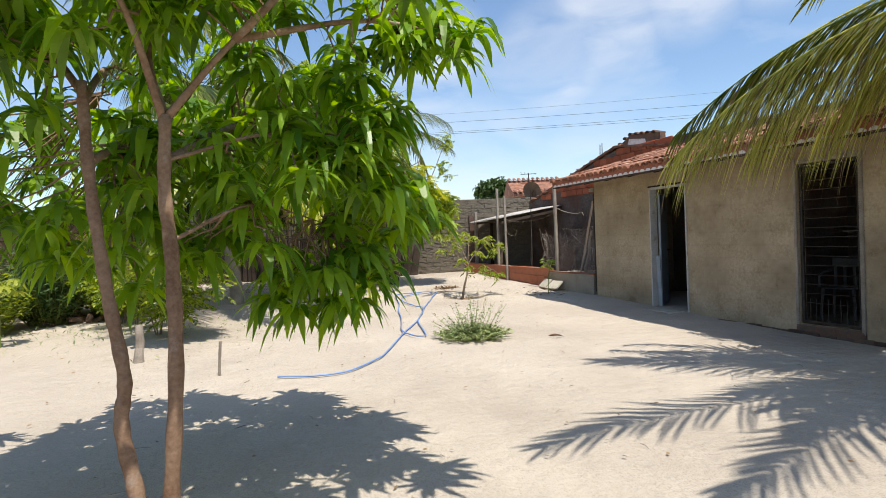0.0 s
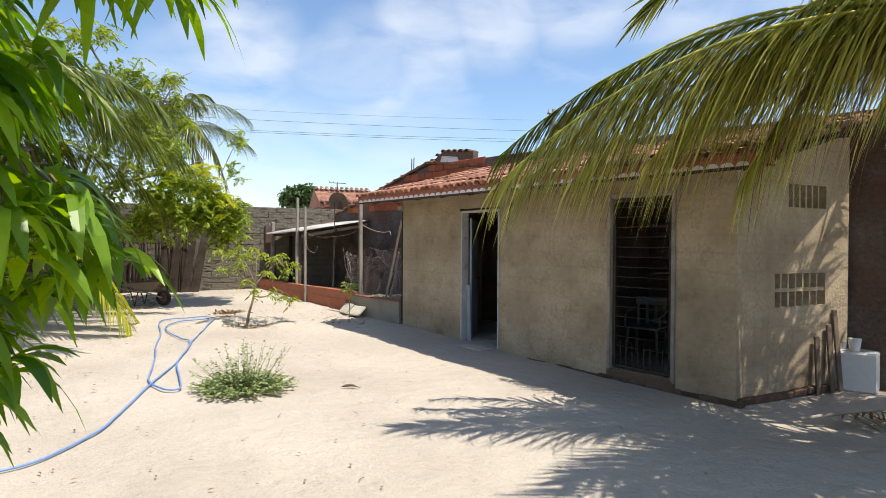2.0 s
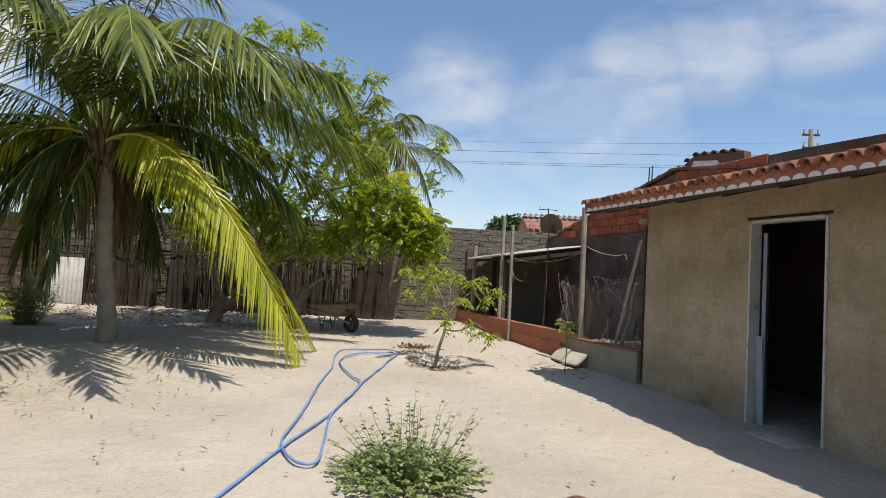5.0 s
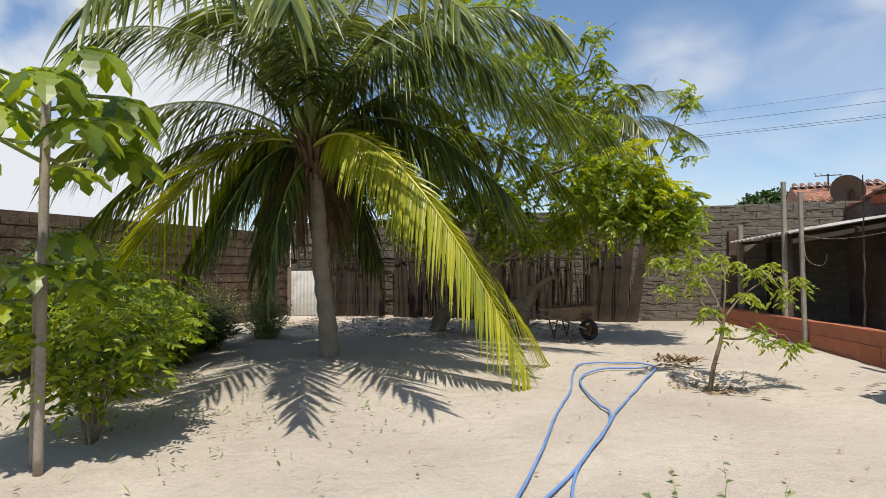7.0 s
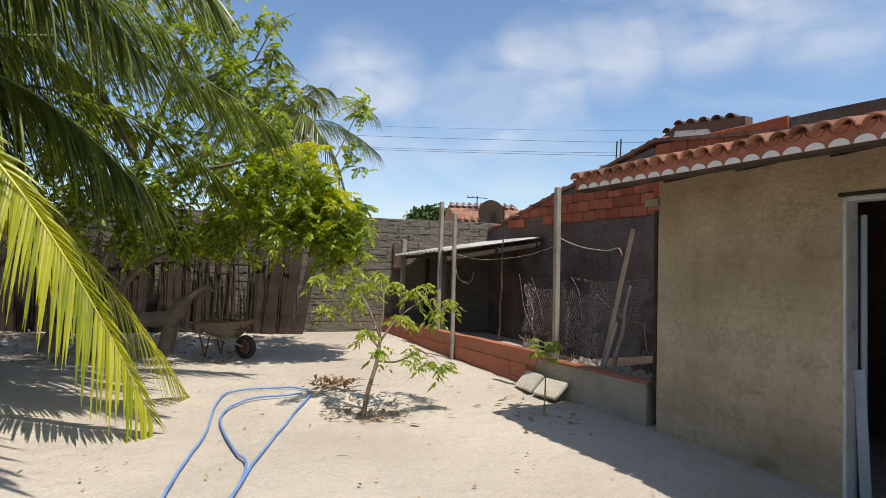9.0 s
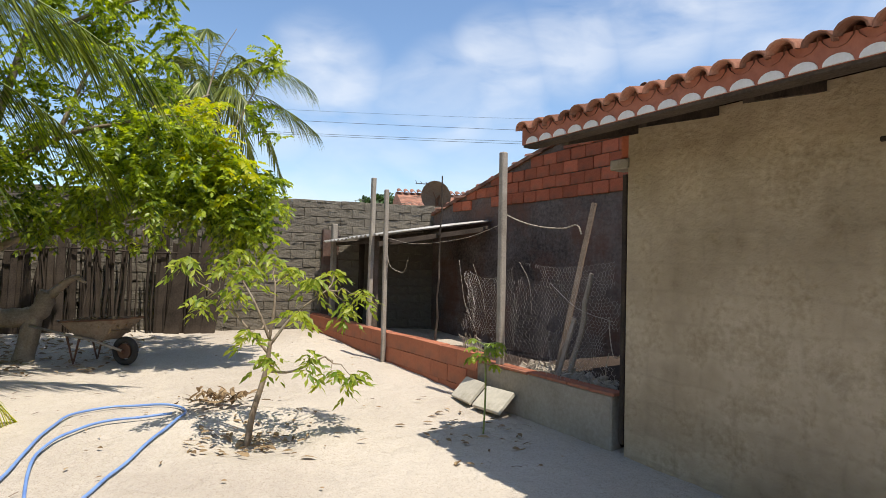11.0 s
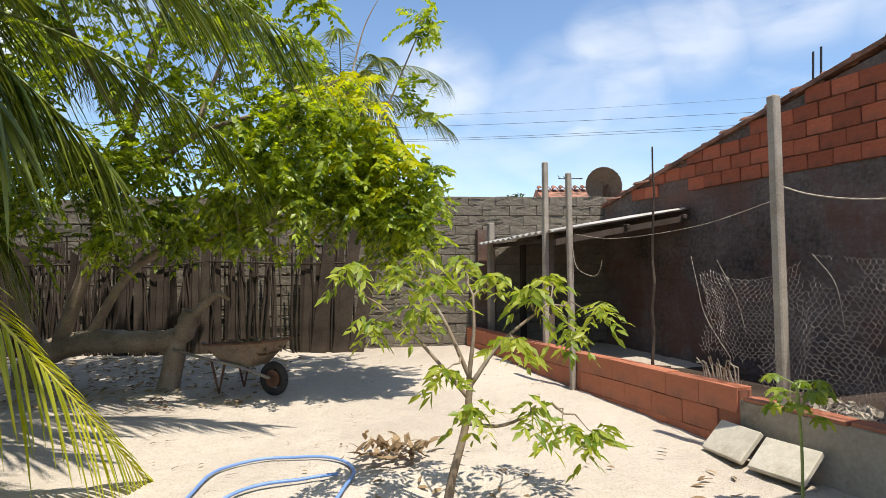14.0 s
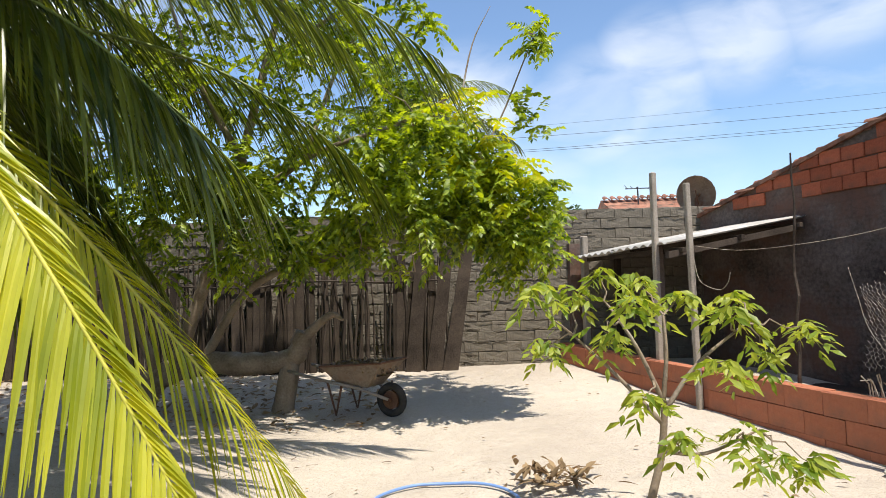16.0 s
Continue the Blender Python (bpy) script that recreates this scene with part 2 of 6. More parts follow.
M_WHITE = material("white_lime", (0.66, 0.62, 0.57), (0.82, 0.79, 0.75), 0.9, 5, 40, 0.3, 0.005, 0.2, stain=(0.4, 0.36, 0.3), stain_scale=6)
M_WOOD = material("weathered_wood", (0.12, 0.085, 0.06), (0.27, 0.21, 0.16), 0.9, 4, 60, 0.7, 0.01, 0.15, vary=0.25)
M_GREYWOOD = material("grey_wood", (0.22, 0.185, 0.15), (0.40, 0.35, 0.29), 0.9, 5, 60, 0.6, 0.01, 0.15, vary=0.15)
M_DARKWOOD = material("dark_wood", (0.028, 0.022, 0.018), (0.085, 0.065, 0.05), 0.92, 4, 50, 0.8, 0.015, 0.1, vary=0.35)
M_BARK = material("bark", (0.17, 0.125, 0.085), (0.34, 0.27, 0.195), 0.9, 5, 45, 0.7, 0.01, 0.15, stain=(0.40, 0.36, 0.30), stain_scale=3.0, stain_lo=0.55, stain_hi=0.7)
M_MANGOBARK = material("mango_bark", (0.15, 0.085, 0.05), (0.33, 0.22, 0.145), 0.9, 5, 45, 0.7, 0.01, 0.15, stain=(0.42, 0.37, 0.31), stain_scale=2.2, stain_lo=0.55, stain_hi=0.72)
M_PALMBARK = material("palm_bark", (0.25, 0.21, 0.165), (0.45, 0.39, 0.32), 0.95, 4, 40, 0.8, 0.015, 0.1)
M_FIBRE = material("palm_fibre", (0.09, 0.06, 0.035), (0.22, 0.15, 0.09), 0.95, 6, 60, 0.8, 0.015, 0.1)
M_RUST = material("rusty_iron", (0.10, 0.05, 0.03), (0.22, 0.12, 0.075), 0.8, 6, 60, 0.5, 0.004, 0.3, metal=0.3)
M_TRAY = material("worn_tray", (0.16, 0.12, 0.085), (0.33, 0.26, 0.19), 0.85, 5, 40, 0.4, 0.005, 0.2, stain=(0.14, 0.07, 0.04), stain_scale=5)
M_STEEL = material("grey_steel", (0.27, 0.31, 0.34), (0.38, 0.42, 0.45), 0.6, 4, 40, 0.2, 0.003, 0.4, metal=0.2, stain=(0.2, 0.14, 0.1), stain_scale=5, stain_lo=0.6, stain_hi=0.7)
M_FRAME = material("pale_metal", (0.45, 0.43, 0.40), (0.62, 0.60, 0.57), 0.7, 5, 40, 0.2, 0.003, 0.3, stain=(0.3, 0.24, 0.18), stain_scale=6, stain_lo=0.55, stain_hi=0.7)
M_SHEET = material("fibre_cement", (0.36, 0.34, 0.31), (0.52, 0.50, 0.47), 0.9, 3, 40, 0.4, 0.006, 0.2, stain=(0.25, 0.23, 0.2), stain_scale=2.5)
M_WIRE = material("wire", (0.34, 0.29, 0.25), (0.54, 0.48, 0.43), 0.7, 8, 60, 0.2, 0.001, 0.3, metal=0.3)
M_ROPE = material("rope", (0.26, 0.22, 0.17), (0.42, 0.37, 0.30), 0.95, 8, 120, 0.6, 0.003, 0.1)
M_HOSE = material("hose_plastic", (0.12, 0.22, 0.50), (0.20, 0.33, 0.62), 0.45, 3, 20, 0.1, 0.001, 0.5)
M_PLASTIC = material("white_plastic", (0.70, 0.70, 0.69), (0.80, 0.80, 0.79), 0.4, 3, 20, 0.1, 0.001, 0.5)
M_RUBBER = material("rubber", (0.02, 0.019, 0.018), (0.06, 0.055, 0.05), 0.85, 6, 50, 0.3, 0.003, 0.2)
M_IRON = material("dark_iron", (0.035, 0.028, 0.024), (0.085, 0.068, 0.058), 0.75, 6, 60, 0.4, 0.003, 0.3, metal=0.3)
M_FOOT = material("dirty_brick", (0.11, 0.07, 0.05), (0.25, 0.135, 0.09), 0.95, 4, 40, 0.7, 0.012, 0.1, stain=(0.10, 0.08, 0.062), stain_scale=4.0, stain_lo=0.42, stain_hi=0.62, vary=0.3)
# white plastic darkened to grey: the dim room's shade is in this colour
M_SHADEPLASTIC = material("shaded_plastic", (0.13, 0.13, 0.128), (0.20, 0.20, 0.195), 0.55, 3, 20, 0.1, 0.001, 0.4)
M_CABLE = material("cable", (0.02, 0.02, 0.022), (0.05, 0.05, 0.055), 0.7, 6, 50, 0.1, 0.001, 0.3)
M_DRYLEAF = leaf_material("dry_leaf", (0.13, 0.085, 0.045), (0.38, 0.27, 0.15), 0.8, 0.15, 0.2)
# earth taken down to near black: the pen's shade is put into it
M_SHADEEARTH = material("earth", (0.03, 0.022, 0.017), (0.08, 0.058, 0.045), 0.97, 1.5, 30, 0.8, 0.03, 0.1)
L_MANGO = leaf_material("mango_leaf", (0.062, 0.155, 0.014), (0.29, 0.45, 0.036), 0.38, 0.5, 0.5)
L_PALM = leaf_material("palm_leaf", (0.026, 0.050, 0.008), (0.205, 0.236, 0.034), 0.35, 0.32, 0.45)
L_PALMY = leaf_material("yellow_palm_leaf", (0.225, 0.27, 0.02), (0.535, 0.53, 0.055), 0.36, 0.42, 0.5)
L_DRYPALM = leaf_material("fading_palm_leaf", (0.22, 0.245, 0.05), (0.56, 0.53, 0.16), 0.34, 0.54, 0.6)
L_FLAMB = leaf_material("pinnate_leaf", (0.048, 0.098, 0.013), (0.365, 0.445, 0.044), 0.38, 0.5, 0.5)
L_YELLOW = leaf_material("yellowing_leaf", (0.28, 0.36, 0.015), (0.52, 0.50, 0.025), 0.5, 0.5, 0.3)
L_YOUNG = leaf_material("young_leaf", (0.12, 0.195, 0.022), (0.36, 0.395, 0.06), 0.42, 0.48, 0.35)
L_BUSH = leaf_material("bush_leaf", (0.11, 0.155, 0.05), (0.34, 0.39, 0.17), 0.5, 0.3)
L_DARK = leaf_material("far_leaf", (0.025, 0.055, 0.015), (0.075, 0.13, 0.03), 0.5, 0.25)
M_RACHIS = material("frond_stalk", (0.42, 0.40, 0.05), (0.58, 0.53, 0.10), 0.45, 5, 30, 0.1, 0.002, 0.4)
M_RACHISG = material("green_stalk", (0.16, 0.21, 0.05), (0.28, 0.32, 0.09), 0.5, 5, 30, 0.1, 0.002, 0.4)


# ---- mesh helpers ----
class Geo:
    """Collects vertices and faces of one mesh."""

    def __init__(self):
        self.v, self.f, self.n = [], [], 0

    def put(self, verts, faces):
        verts = np.asarray(verts, float).reshape(-1, 3)
        self.v.append(verts)
        k = self.n
        self.f.extend([tuple(i + k for i in q) for q in faces])
        self.n += len(verts)
        return self

    def box(self, x0, x1, y0, y1, z0, z1, m=None, bev=0.0):
        """A box; with bev its edges are chamfered."""
        if bev <= 0:
            p = [(x, y, z) for z in (z0, z1) for y in (y0, y1) for x in (x0, x1)]
            f = [(0, 2, 3, 1), (4, 5, 7, 6), (0, 1, 5, 4), (2, 6, 7, 3), (0, 4, 6, 2), (1, 3, 7, 5)]
        else:
            b = bev
            p, f = [], []
            ring = lambda z, i: [(x0 + i, y0 + b + i * 0, z), (x0 + b, y0 + i, z), (x1 - b, y0 + i, z), (x1 - i, y0 + b, z), (x1 - i, y1 - b, z), (x1 - b, y1 - i, z), (x0 + b, y1 - i, z), (x0 + i, y1 - b, z)]
            for z, i in ((z0, b), (z0 + b, 0), (z1 - b, 0), (z1, b)):
                if i:
                    p += [(x0 + b, y0 + b, z), (x0 + b, y0 + b, z), (x1 - b, y0 + b, z), (x1 - b, y0 + b, z), (x1 - b, y1 - b, z), (x1 - b, y1 - b, z), (x0 + b, y1 - b, z), (x0 + b, y1 - b, z)]
                else:
                    p += ring(z, 0)
            for r in range(3):
                for j in range(8):
                    a, c = r * 8 + j, r * 8 + (j + 1) % 8
                    f.append((a, c, c + 8, a + 8))
            f += [tuple(reversed(range(0, 8))), tuple(range(24, 32))]
        if m is not None:
            p = [m @ Vector(q) for q in p]
        return self.put([tuple(q) for q in p], f)

    def tube(self, pts, radii, sides=8, caps=True):
        pts = [Vector(p) for p in pts]
        if not hasattr(radii, "__len__"):
            radii = [radii] * len(pts)
        vs, up = [], None
        for i, p in enumerate(pts):
            d = (pts[min(i + 1, len(pts) - 1)] - pts[max(i - 1, 0)]).normalized()
            if up is None:
                up = d.orthogonal().normalized()
            up = (up - d * up.dot(d))
            up = up.normalized() if up.length > 1e-6 else d.orthogonal().normalized()
            sd = d.cross(up)
            for k in range(sides):
                a = 2 * math.pi * k / sides
                vs.append(p + (up * math.cos(a) + sd * math.sin(a)) * radii[i])
        fs = []
        for i in range(len(pts) - 1):
            for k in range(sides):
                a, b = i * sides + k, i * sides + (k + 1) % sides
                fs.append((a, b, b + sides, a + sides))
        if caps:
            fs += [tuple(reversed(range(sides))), tuple(range((len(pts) - 1) * sides, len(pts) * sides))]
        return self.put([tuple(v) for v in vs], fs)

    def mesh(self, name, smooth=False):
        me = bpy.data.meshes.new(name)
        me.from_pydata(np.concatenate(self.v).tolist(), [], self.f)
        if smooth:
            me.polygons.foreach_set("use_smooth", [True] * len(me.polygons))
        me.update()
        return me


def thing(name, m, label, category, group="", kind=""):
    ob = new(name)
    ob.empty_display_size = 0.1
    ob.matrix_basis = m
    return tagged(ob, label, category, group, kind)


def part(name, geo, mat, parent, label="", smooth=False, m=None):
    ob = new(name, geo.mesh(name, smooth) if isinstance(geo, Geo) else geo)
    if mat and not ob.data.materials:
        ob.data.materials.append(mat)
    ob.parent = parent
    if m is not None:
        ob.matrix_basis = m
    return tagged(ob, label)


def solid(name, geo, mat, m, label, category, group="", kind="", smooth=False):
    ob = new(name, geo.mesh(name, smooth))
    ob.data.materials.append(mat)
    ob.matrix_basis = m
    return tagged(ob, label, category, group, kind)


def bez(a, b, c, n):
    a, b, c = Vector(a), Vector(b), Vector(c)
    return [a * (1 - t) ** 2 + b * 2 * t * (1 - t) + c * t * t for t in [i / (n - 1) for i in range(n)]]


def wander(a, b, n, amp, rng):
    a, b = Vector(a), Vector(b)
    out = []
    for i in range(n):
        t = i / (n - 1)
        w = math.sin(math.pi * t) * amp
        out.append(a.lerp(b, t) + Vector((rng.uniform(-w, w), rng.uniform(-w, w), rng.uniform(-w, w))))
    return out


def blades(geo, P, D, L, W, droop, roll, seg=4, prof=(0.25, 0.9, 1.0, 0.7, 0.06), fold=0.18):
    """Leaf blades, one row each of P (base), D (direction), L, W, droop, roll: strips folded along the midrib."""
    P, D = np.asarray(P, float), np.asarray(D, float)
    n = len(P)
    D = D / np.linalg.norm(D, axis=1, keepdims=True)
    L, W, droop, roll = [np.broadcast_to(np.asarray(a, float), (n,)) for a in (L, W, droop, roll)]
    side = np.cross(D, np.array([0, 0, 1.0]))
    side = np.where(np.linalg.norm(side, axis=1, keepdims=True) < 1e-3, np.array([[1.0, 0, 0]]), side)
    side = side / np.linalg.norm(side, axis=1, keepdims=True)
    nor = np.cross(side, D)
    s2 = side * np.cos(roll)[:, None] + nor * np.sin(roll)[:, None]
    n2 = np.cross(s2, D)
    rows = []
    for i in range(seg + 1):
        t = i / seg
        c = P + D * (L * t * (1 - 0.25 * droop * t))[:, None] + np.array([0, 0, -1.0]) * (L * droop * t * t)[:, None]
        w = np.interp(t, np.linspace(0, 1, len(prof)), prof) * W * 0.5
        rows += [c - s2 * w[:, None] + n2 * (w * fold)[:, None], c, c + s2 * w[:, None] + n2 * (w * fold)[:, None]]
    v = np.stack(rows, axis=1)
    k = 3 * (seg + 1)
    faces = []
    base = []
    for i in range(seg):
        a = 3 * i
        base += [(a, a + 1, a + 4, a + 3), (a + 1, a + 2, a + 5, a + 4)]
    for j in range(n):
        o = j * k
        faces += [(q[0] + o, q[1] + o, q[2] + o, q[3] + o) for q in base]
    geo.put(v.reshape(-1, 3), faces)


def gz(x, y):
    """Height of the sand."""
    t = min(max((y - 5.0) / 12.5, 0.0), 1.0)
    r = math.hypot(x - 0.3, y - 12.04)
    return 0.42 * t ** 1.2 - 0.07 * math.exp(-(r / 0.36) ** 2) + 0.035 * math.exp(-((r - 0.62) / 0.16) ** 2)


HM = pose(2.99, 11.29, 0, 0, 0, -69.57)      # the house's own axes: x along its front, y into it


def hp(s, n, z):
    return HM @ Vector((s, n, z))


def holed_wall(length, z0, z1, th, holes, top=None, ny=0.0):
    """Wall along x from 0, thickness along y, with through openings (x0, x1, z0, z1)."""
    xs = sorted({0.0, length, *[h[0] for h in holes], *[h[1] for h in holes]})
    zs = sorted({z0, z1, *[h[2] for h in holes], *[h[3] for h in holes]})
    g = Geo()
    full = {}
    for i in range(len(xs) - 1):
        for j in range(len(zs) - 1):
            cx, cz = (xs[i] + xs[i + 1]) / 2, (zs[j] + zs[j + 1]) / 2
            full[i, j] = not any(h[0] < cx < h[1] and h[2] < cz < h[3] for h in holes)
    for (i, j), on in full.items():
        if not on:
            continue
        a, b, c, d = xs[i], xs[i + 1], zs[j], zs[j + 1]
        g.put([(a, ny, c), (b, ny, c), (b, ny, d), (a, ny, d)], [(0, 1, 2, 3)])
        g.put([(a, ny + th, c), (b, ny + th, c), (b, ny + th, d), (a, ny + th, d)], [(3, 2, 1, 0)])
        for di, dj, q in ((-1, 0, [(a, ny, c), (a, ny, d), (a, ny + th, d), (a, ny + th, c)]), (1, 0, [(b, ny, c), (b, ny + th, c), (b, ny + th, d), (b, ny, d)]),
                          (0, -1, [(a, ny, c), (a, ny + th, c), (b, ny + th, c), (b, ny, c)]), (0, 1, [(a, ny, d), (b, ny, d), (b, ny + th, d), (a, ny + th, d)])):
            if not full.get((i + di, j + dj), False):
                g.put(q, [(0, 1, 2, 3)])
    return g


# ---- ground ----
def build_ground():
    near = lambda lo, hi, st: np.arange(lo, hi, st).tolist()
    xs = [-400, -150, -60, -30, -18] + near(-12, 9.01, 0.12) + [14, 25, 60, 150, 400]
    ys = [-400, -150, -60, -25, -12, -6] + near(-3, 20.01, 0.12) + [26, 40, 80, 180, 400]
    v = []
    for y in ys:
        for x in xs:
            z = gz(x, y)
            if -12 <= x <= 9.1 and -3 <= y <= 20:
                z += 0.035 * noise.noise((x * 0.8, y * 0.8, 0.3)) + 0.014 * noise.noise((x * 3.1, y * 3.1, 2.0)) + 0.008 * noise.noise((x * 7.5, y * 7.5, 5.0))
            v.append((x, y, z - 0.012))
    w = len(xs)
    f = [(j * w + i, j * w + i + 1, (j + 1) * w + i + 1, (j + 1) * w + i) for j in range(len(ys) - 1) for i in range(w - 1)]
    return solid("ground", Geo().put(v, f), M_SAND, Matrix(), "pale dry sand of the yard with prints and dents", "ground", kind="structure", smooth=True)


build_ground()


# ---- house ----
D1, D2 = (1.665, 2.535, 0.10, 2.21), (4.53, 5.34, 0.16, 2.29)
LEN, DEEP, TOP, TH = 6.07, 1.95, 2.60, 0.12
wall_front = solid("wall_front", holed_wall(LEN, -0.15, TOP, TH, [D1, D2]), M_PLASTER, HM, "rough sandy cement plaster wall with damp stains", "wall", kind="structure")
VENT1, VENT2 = (0.54, 1.45, 1.01, 1.38), (0.76, 1.45, 2.12, 2.38)
wall_near = solid("wall_near_end", holed_wall(DEEP - 0.05, -0.15, 2.80, TH, [VENT1, VENT2]), M_PLASTER, HM @ pose(LEN, TH + 0.002, 0, 0, 0, 78), "rough plaster end wall with two block vents", "wall", kind="structure")
gg = Geo()
pts_ = [(0.0, 2.803), (1.90, 2.803), (1.90, 2.99), (0.35, 2.803)]
gg.put([(x, y, z) for y in (0.0, TH) for x, z in pts_], [(0, 1, 2, 3), (7, 6, 5, 4), (0, 4, 5, 1), (1, 5, 6, 2), (2, 6, 7, 3), (3, 7, 4, 0)])
solid("wall_near_gable", gg, M_PLASTER, HM @ pose(LEN, TH + 0.002, 0, 0, 0, 78), "plaster gable piece under the roof", "wall", kind="structure")
wall_far = solid("wall_far_end", holed_wall(1.9, -0.1, 2.72, TH, []), M_PLASTER, HM @ pose(TH, TH + 0.002, 0, 0, 0, 90), "rough plaster end wall beside the chicken pen", "wall", kind="structure")
# inner walls take the dark plaster, so the rooms' dimness is partly colour
wall_back = solid("wall_back_room", holed_wall(LEN - 0.13, -0.1, 3.0, TH, []), M_DARKPLASTER, HM @ pose(TH + 0.004, DEEP - 0.1, 0), "unplastered block wall inside the house, coloured dark for the dim rooms", "wall", kind="structure")
partition = solid("wall_partition", holed_wall(1.7, -0.1, 2.8, 0.1, []), M_DARKPLASTER, HM @ pose(3.9, TH + 0.004, 0, 0, 0, 90), "block partition between the two rooms, coloured dark for their dimness", "wall", kind="structure")
house_floor = solid("floor", Geo().box(0.02, LEN - 0.02, 0.125, DEEP - 0.1, -0.1, 0.11), M_CEMENT, HM, "bare cement floor of the dark rooms", "floor", kind="structure")
# brick footing under the front and the corner
footing = thing("footing", HM, "low dirty brick footing along the foot of the house", "footing", kind="structure")
fr = random.Random(5)
gb = Geo().box(-0.11, 0.11, -0.045, 0.05, -0.035, 0.035, bev=0.008)
fm = gb.mesh("brick")
fm.materials.append(M_FOOT)
for i in range(14):
    part("brick", fm, None, footing, m=pose(3.15 + i * 0.222, 0.0 + fr.uniform(-0.014, 0.012), 0.026 + fr.uniform(-0.014, 0.008), 0, 0, fr.uniform(-2, 2)))
for i in range(7):
    part("brick", fm, None, footing, m=pose(LEN + 0.03 + i * 0.046, 0.14 + i * 0.218, 0.05 + fr.uniform(-0.01, 0.01), 0, 0, 78 + fr.uniform(-2, 2)))
# vent bars
for nm, vt, cols, rows in (("window_1", VENT1, 7, 2), ("window_2", VENT2, 6, 1)):
    w = thing(nm, HM @ pose(LEN, TH + 0.002, 0, 0, 0, 78), "open cement block vent with square holes", "vent", kind="structure")
    for i in range(1, cols):
        x = vt[0] + (vt[1] - vt[0]) * i / cols
        part("vent_bar", Geo().box(x - 0.014, x + 0.014, 0.02, 0.1, vt[2], vt[3]), M_PLASTER, w)
    for j in range(1, rows):
        z = vt[2] + (vt[3] - vt[2]) * j / rows
        part("vent_rail", Geo().box(vt[0], vt[1], 0.015, 0.105, z - 0.02, z + 0.02), M_PLASTER, w)

# roof: deck, rafters, tiles
EAVE, SLOPE = -0.80, 0.25
RS0, RS1 = -0.24, 6.75
zr = lambda n: 2.435 + SLOPE * (n - EAVE)
roof = thing("roof", HM, "red clay tile roof with worn mottled tiles", "roof", kind="structure")
g = Geo()
g.put([(RS0, EAVE + 0.03, zr(EAVE) - 0.0), (RS1, EAVE + 0.03, zr(EAVE)), (RS1, 2.05, zr(2.05)), (RS0, 2.05, zr(2.05)),
       (RS0, EAVE + 0.03, zr(EAVE) + 0.02), (RS1, EAVE + 0.03, zr(EAVE) + 0.02), (RS1, 2.05, zr(2.05) + 0.02), (RS0, 2.05, zr(2.05) + 0.02)],
      [(3, 2, 1, 0), (4, 5, 6, 7), (0, 1, 5, 4), (2, 3, 7, 6), (1, 2, 6, 5), (3, 0, 4, 7)])
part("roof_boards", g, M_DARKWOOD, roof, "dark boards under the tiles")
for i in range(11):
    s = 0.06 + i * 0.64
    a, b = (s, EAVE + 0.12, zr(EAVE + 0.12)), (s, 2.0, zr(2.0))
    part("rafter", Geo().put([(a[0] + dx, p[1], p[2] + dz - 0.002) for p in (a, b) for dz in (-0.09, 0) for dx in (-0.03, 0.03)], [(0, 2, 3, 1), (4, 5, 7, 6), (0, 1, 5, 4), (2, 6, 7, 3), (0, 4, 6, 2), (1, 3, 7, 5)]), M_DARKWOOD, roof)


def tile_mesh(name, r0, r1, ln, up, th=0.012, seg=7):
    g = Geo()
    v = []
    for y, r in ((0, r0), (ln, r1)):
        for rr in (r, r - th):
            for k in range(seg + 1):
                a = math.pi * k / seg
                v.append((-math.cos(a) * rr, y, math.sin(a) * rr * 0.85 * up))
    m = seg + 1
    f = []
    for k in range(seg):
        f += [(k, k + 1, 2 * m + k + 1, 2 * m + k), (m + k + 1, m + k, 3 * m + k, 3 * m + k + 1),
              (k + 1, k, m + k, m + k + 1), (2 * m + k, 2 * m + k + 1, 3 * m + k + 1, 3 * m + k)]
    return g.put(v, f).mesh(name, True)


COLS = 51
PITCH = (RS1 - RS0 - 0.1) / (COLS - 1)
tr = random.Random(11)
cover = tile_mesh("tile", 0.088, 0.072, 0.44, 1)
cover.materials.append(M_TILE)
eave_tile = tile_mesh("tile", 0.068, 0.056, 0.60, 1)
eave_tile.materials.append(M_TILE)
tilt = math.degrees(math.atan(SLOPE))
gch = Geo()
for c in range(COLS):
    s = RS0 + 0.05 + c * PITCH
    for r in range(6):
        n = EAVE - 0.06 + r * 0.50
        z = zr(n) + 0.072 + 0.005 * (r % 2)
        part("tile", eave_tile, None, roof, m=pose(s + tr.uniform(-0.012, 0.012), n + tr.uniform(-0.02, 0.02), z + tr.uniform(-0.006, 0.008), tilt - 1.2 + tr.uniform(-1, 1), tr.uniform(-4, 4), tr.uniform(-2.5, 2.5)))
for c in range(COLS - 1):
    s = RS0 + 0.05 + (c + 0.5) * PITCH
    m = pose(s, EAVE - 0.04, zr(EAVE) + 0.098, tilt, 0, 0)
    me = []
    for y, r in ((0, 0.066), (2.9, 0.066)):
        for k in range(7):
            a = math.pi * k / 6
            me.append(m @ Vector((-math.cos(a) * r, y, -math.sin(a) * r)))
    gch.put([tuple(q) for q in me], [(k, k + 1, 8 + k, 7 + k) for k in range(6)])
tagged(part("channel_tile", gch, M_TILE, roof, "lower clay tiles between the caps", True), kind="stuff")
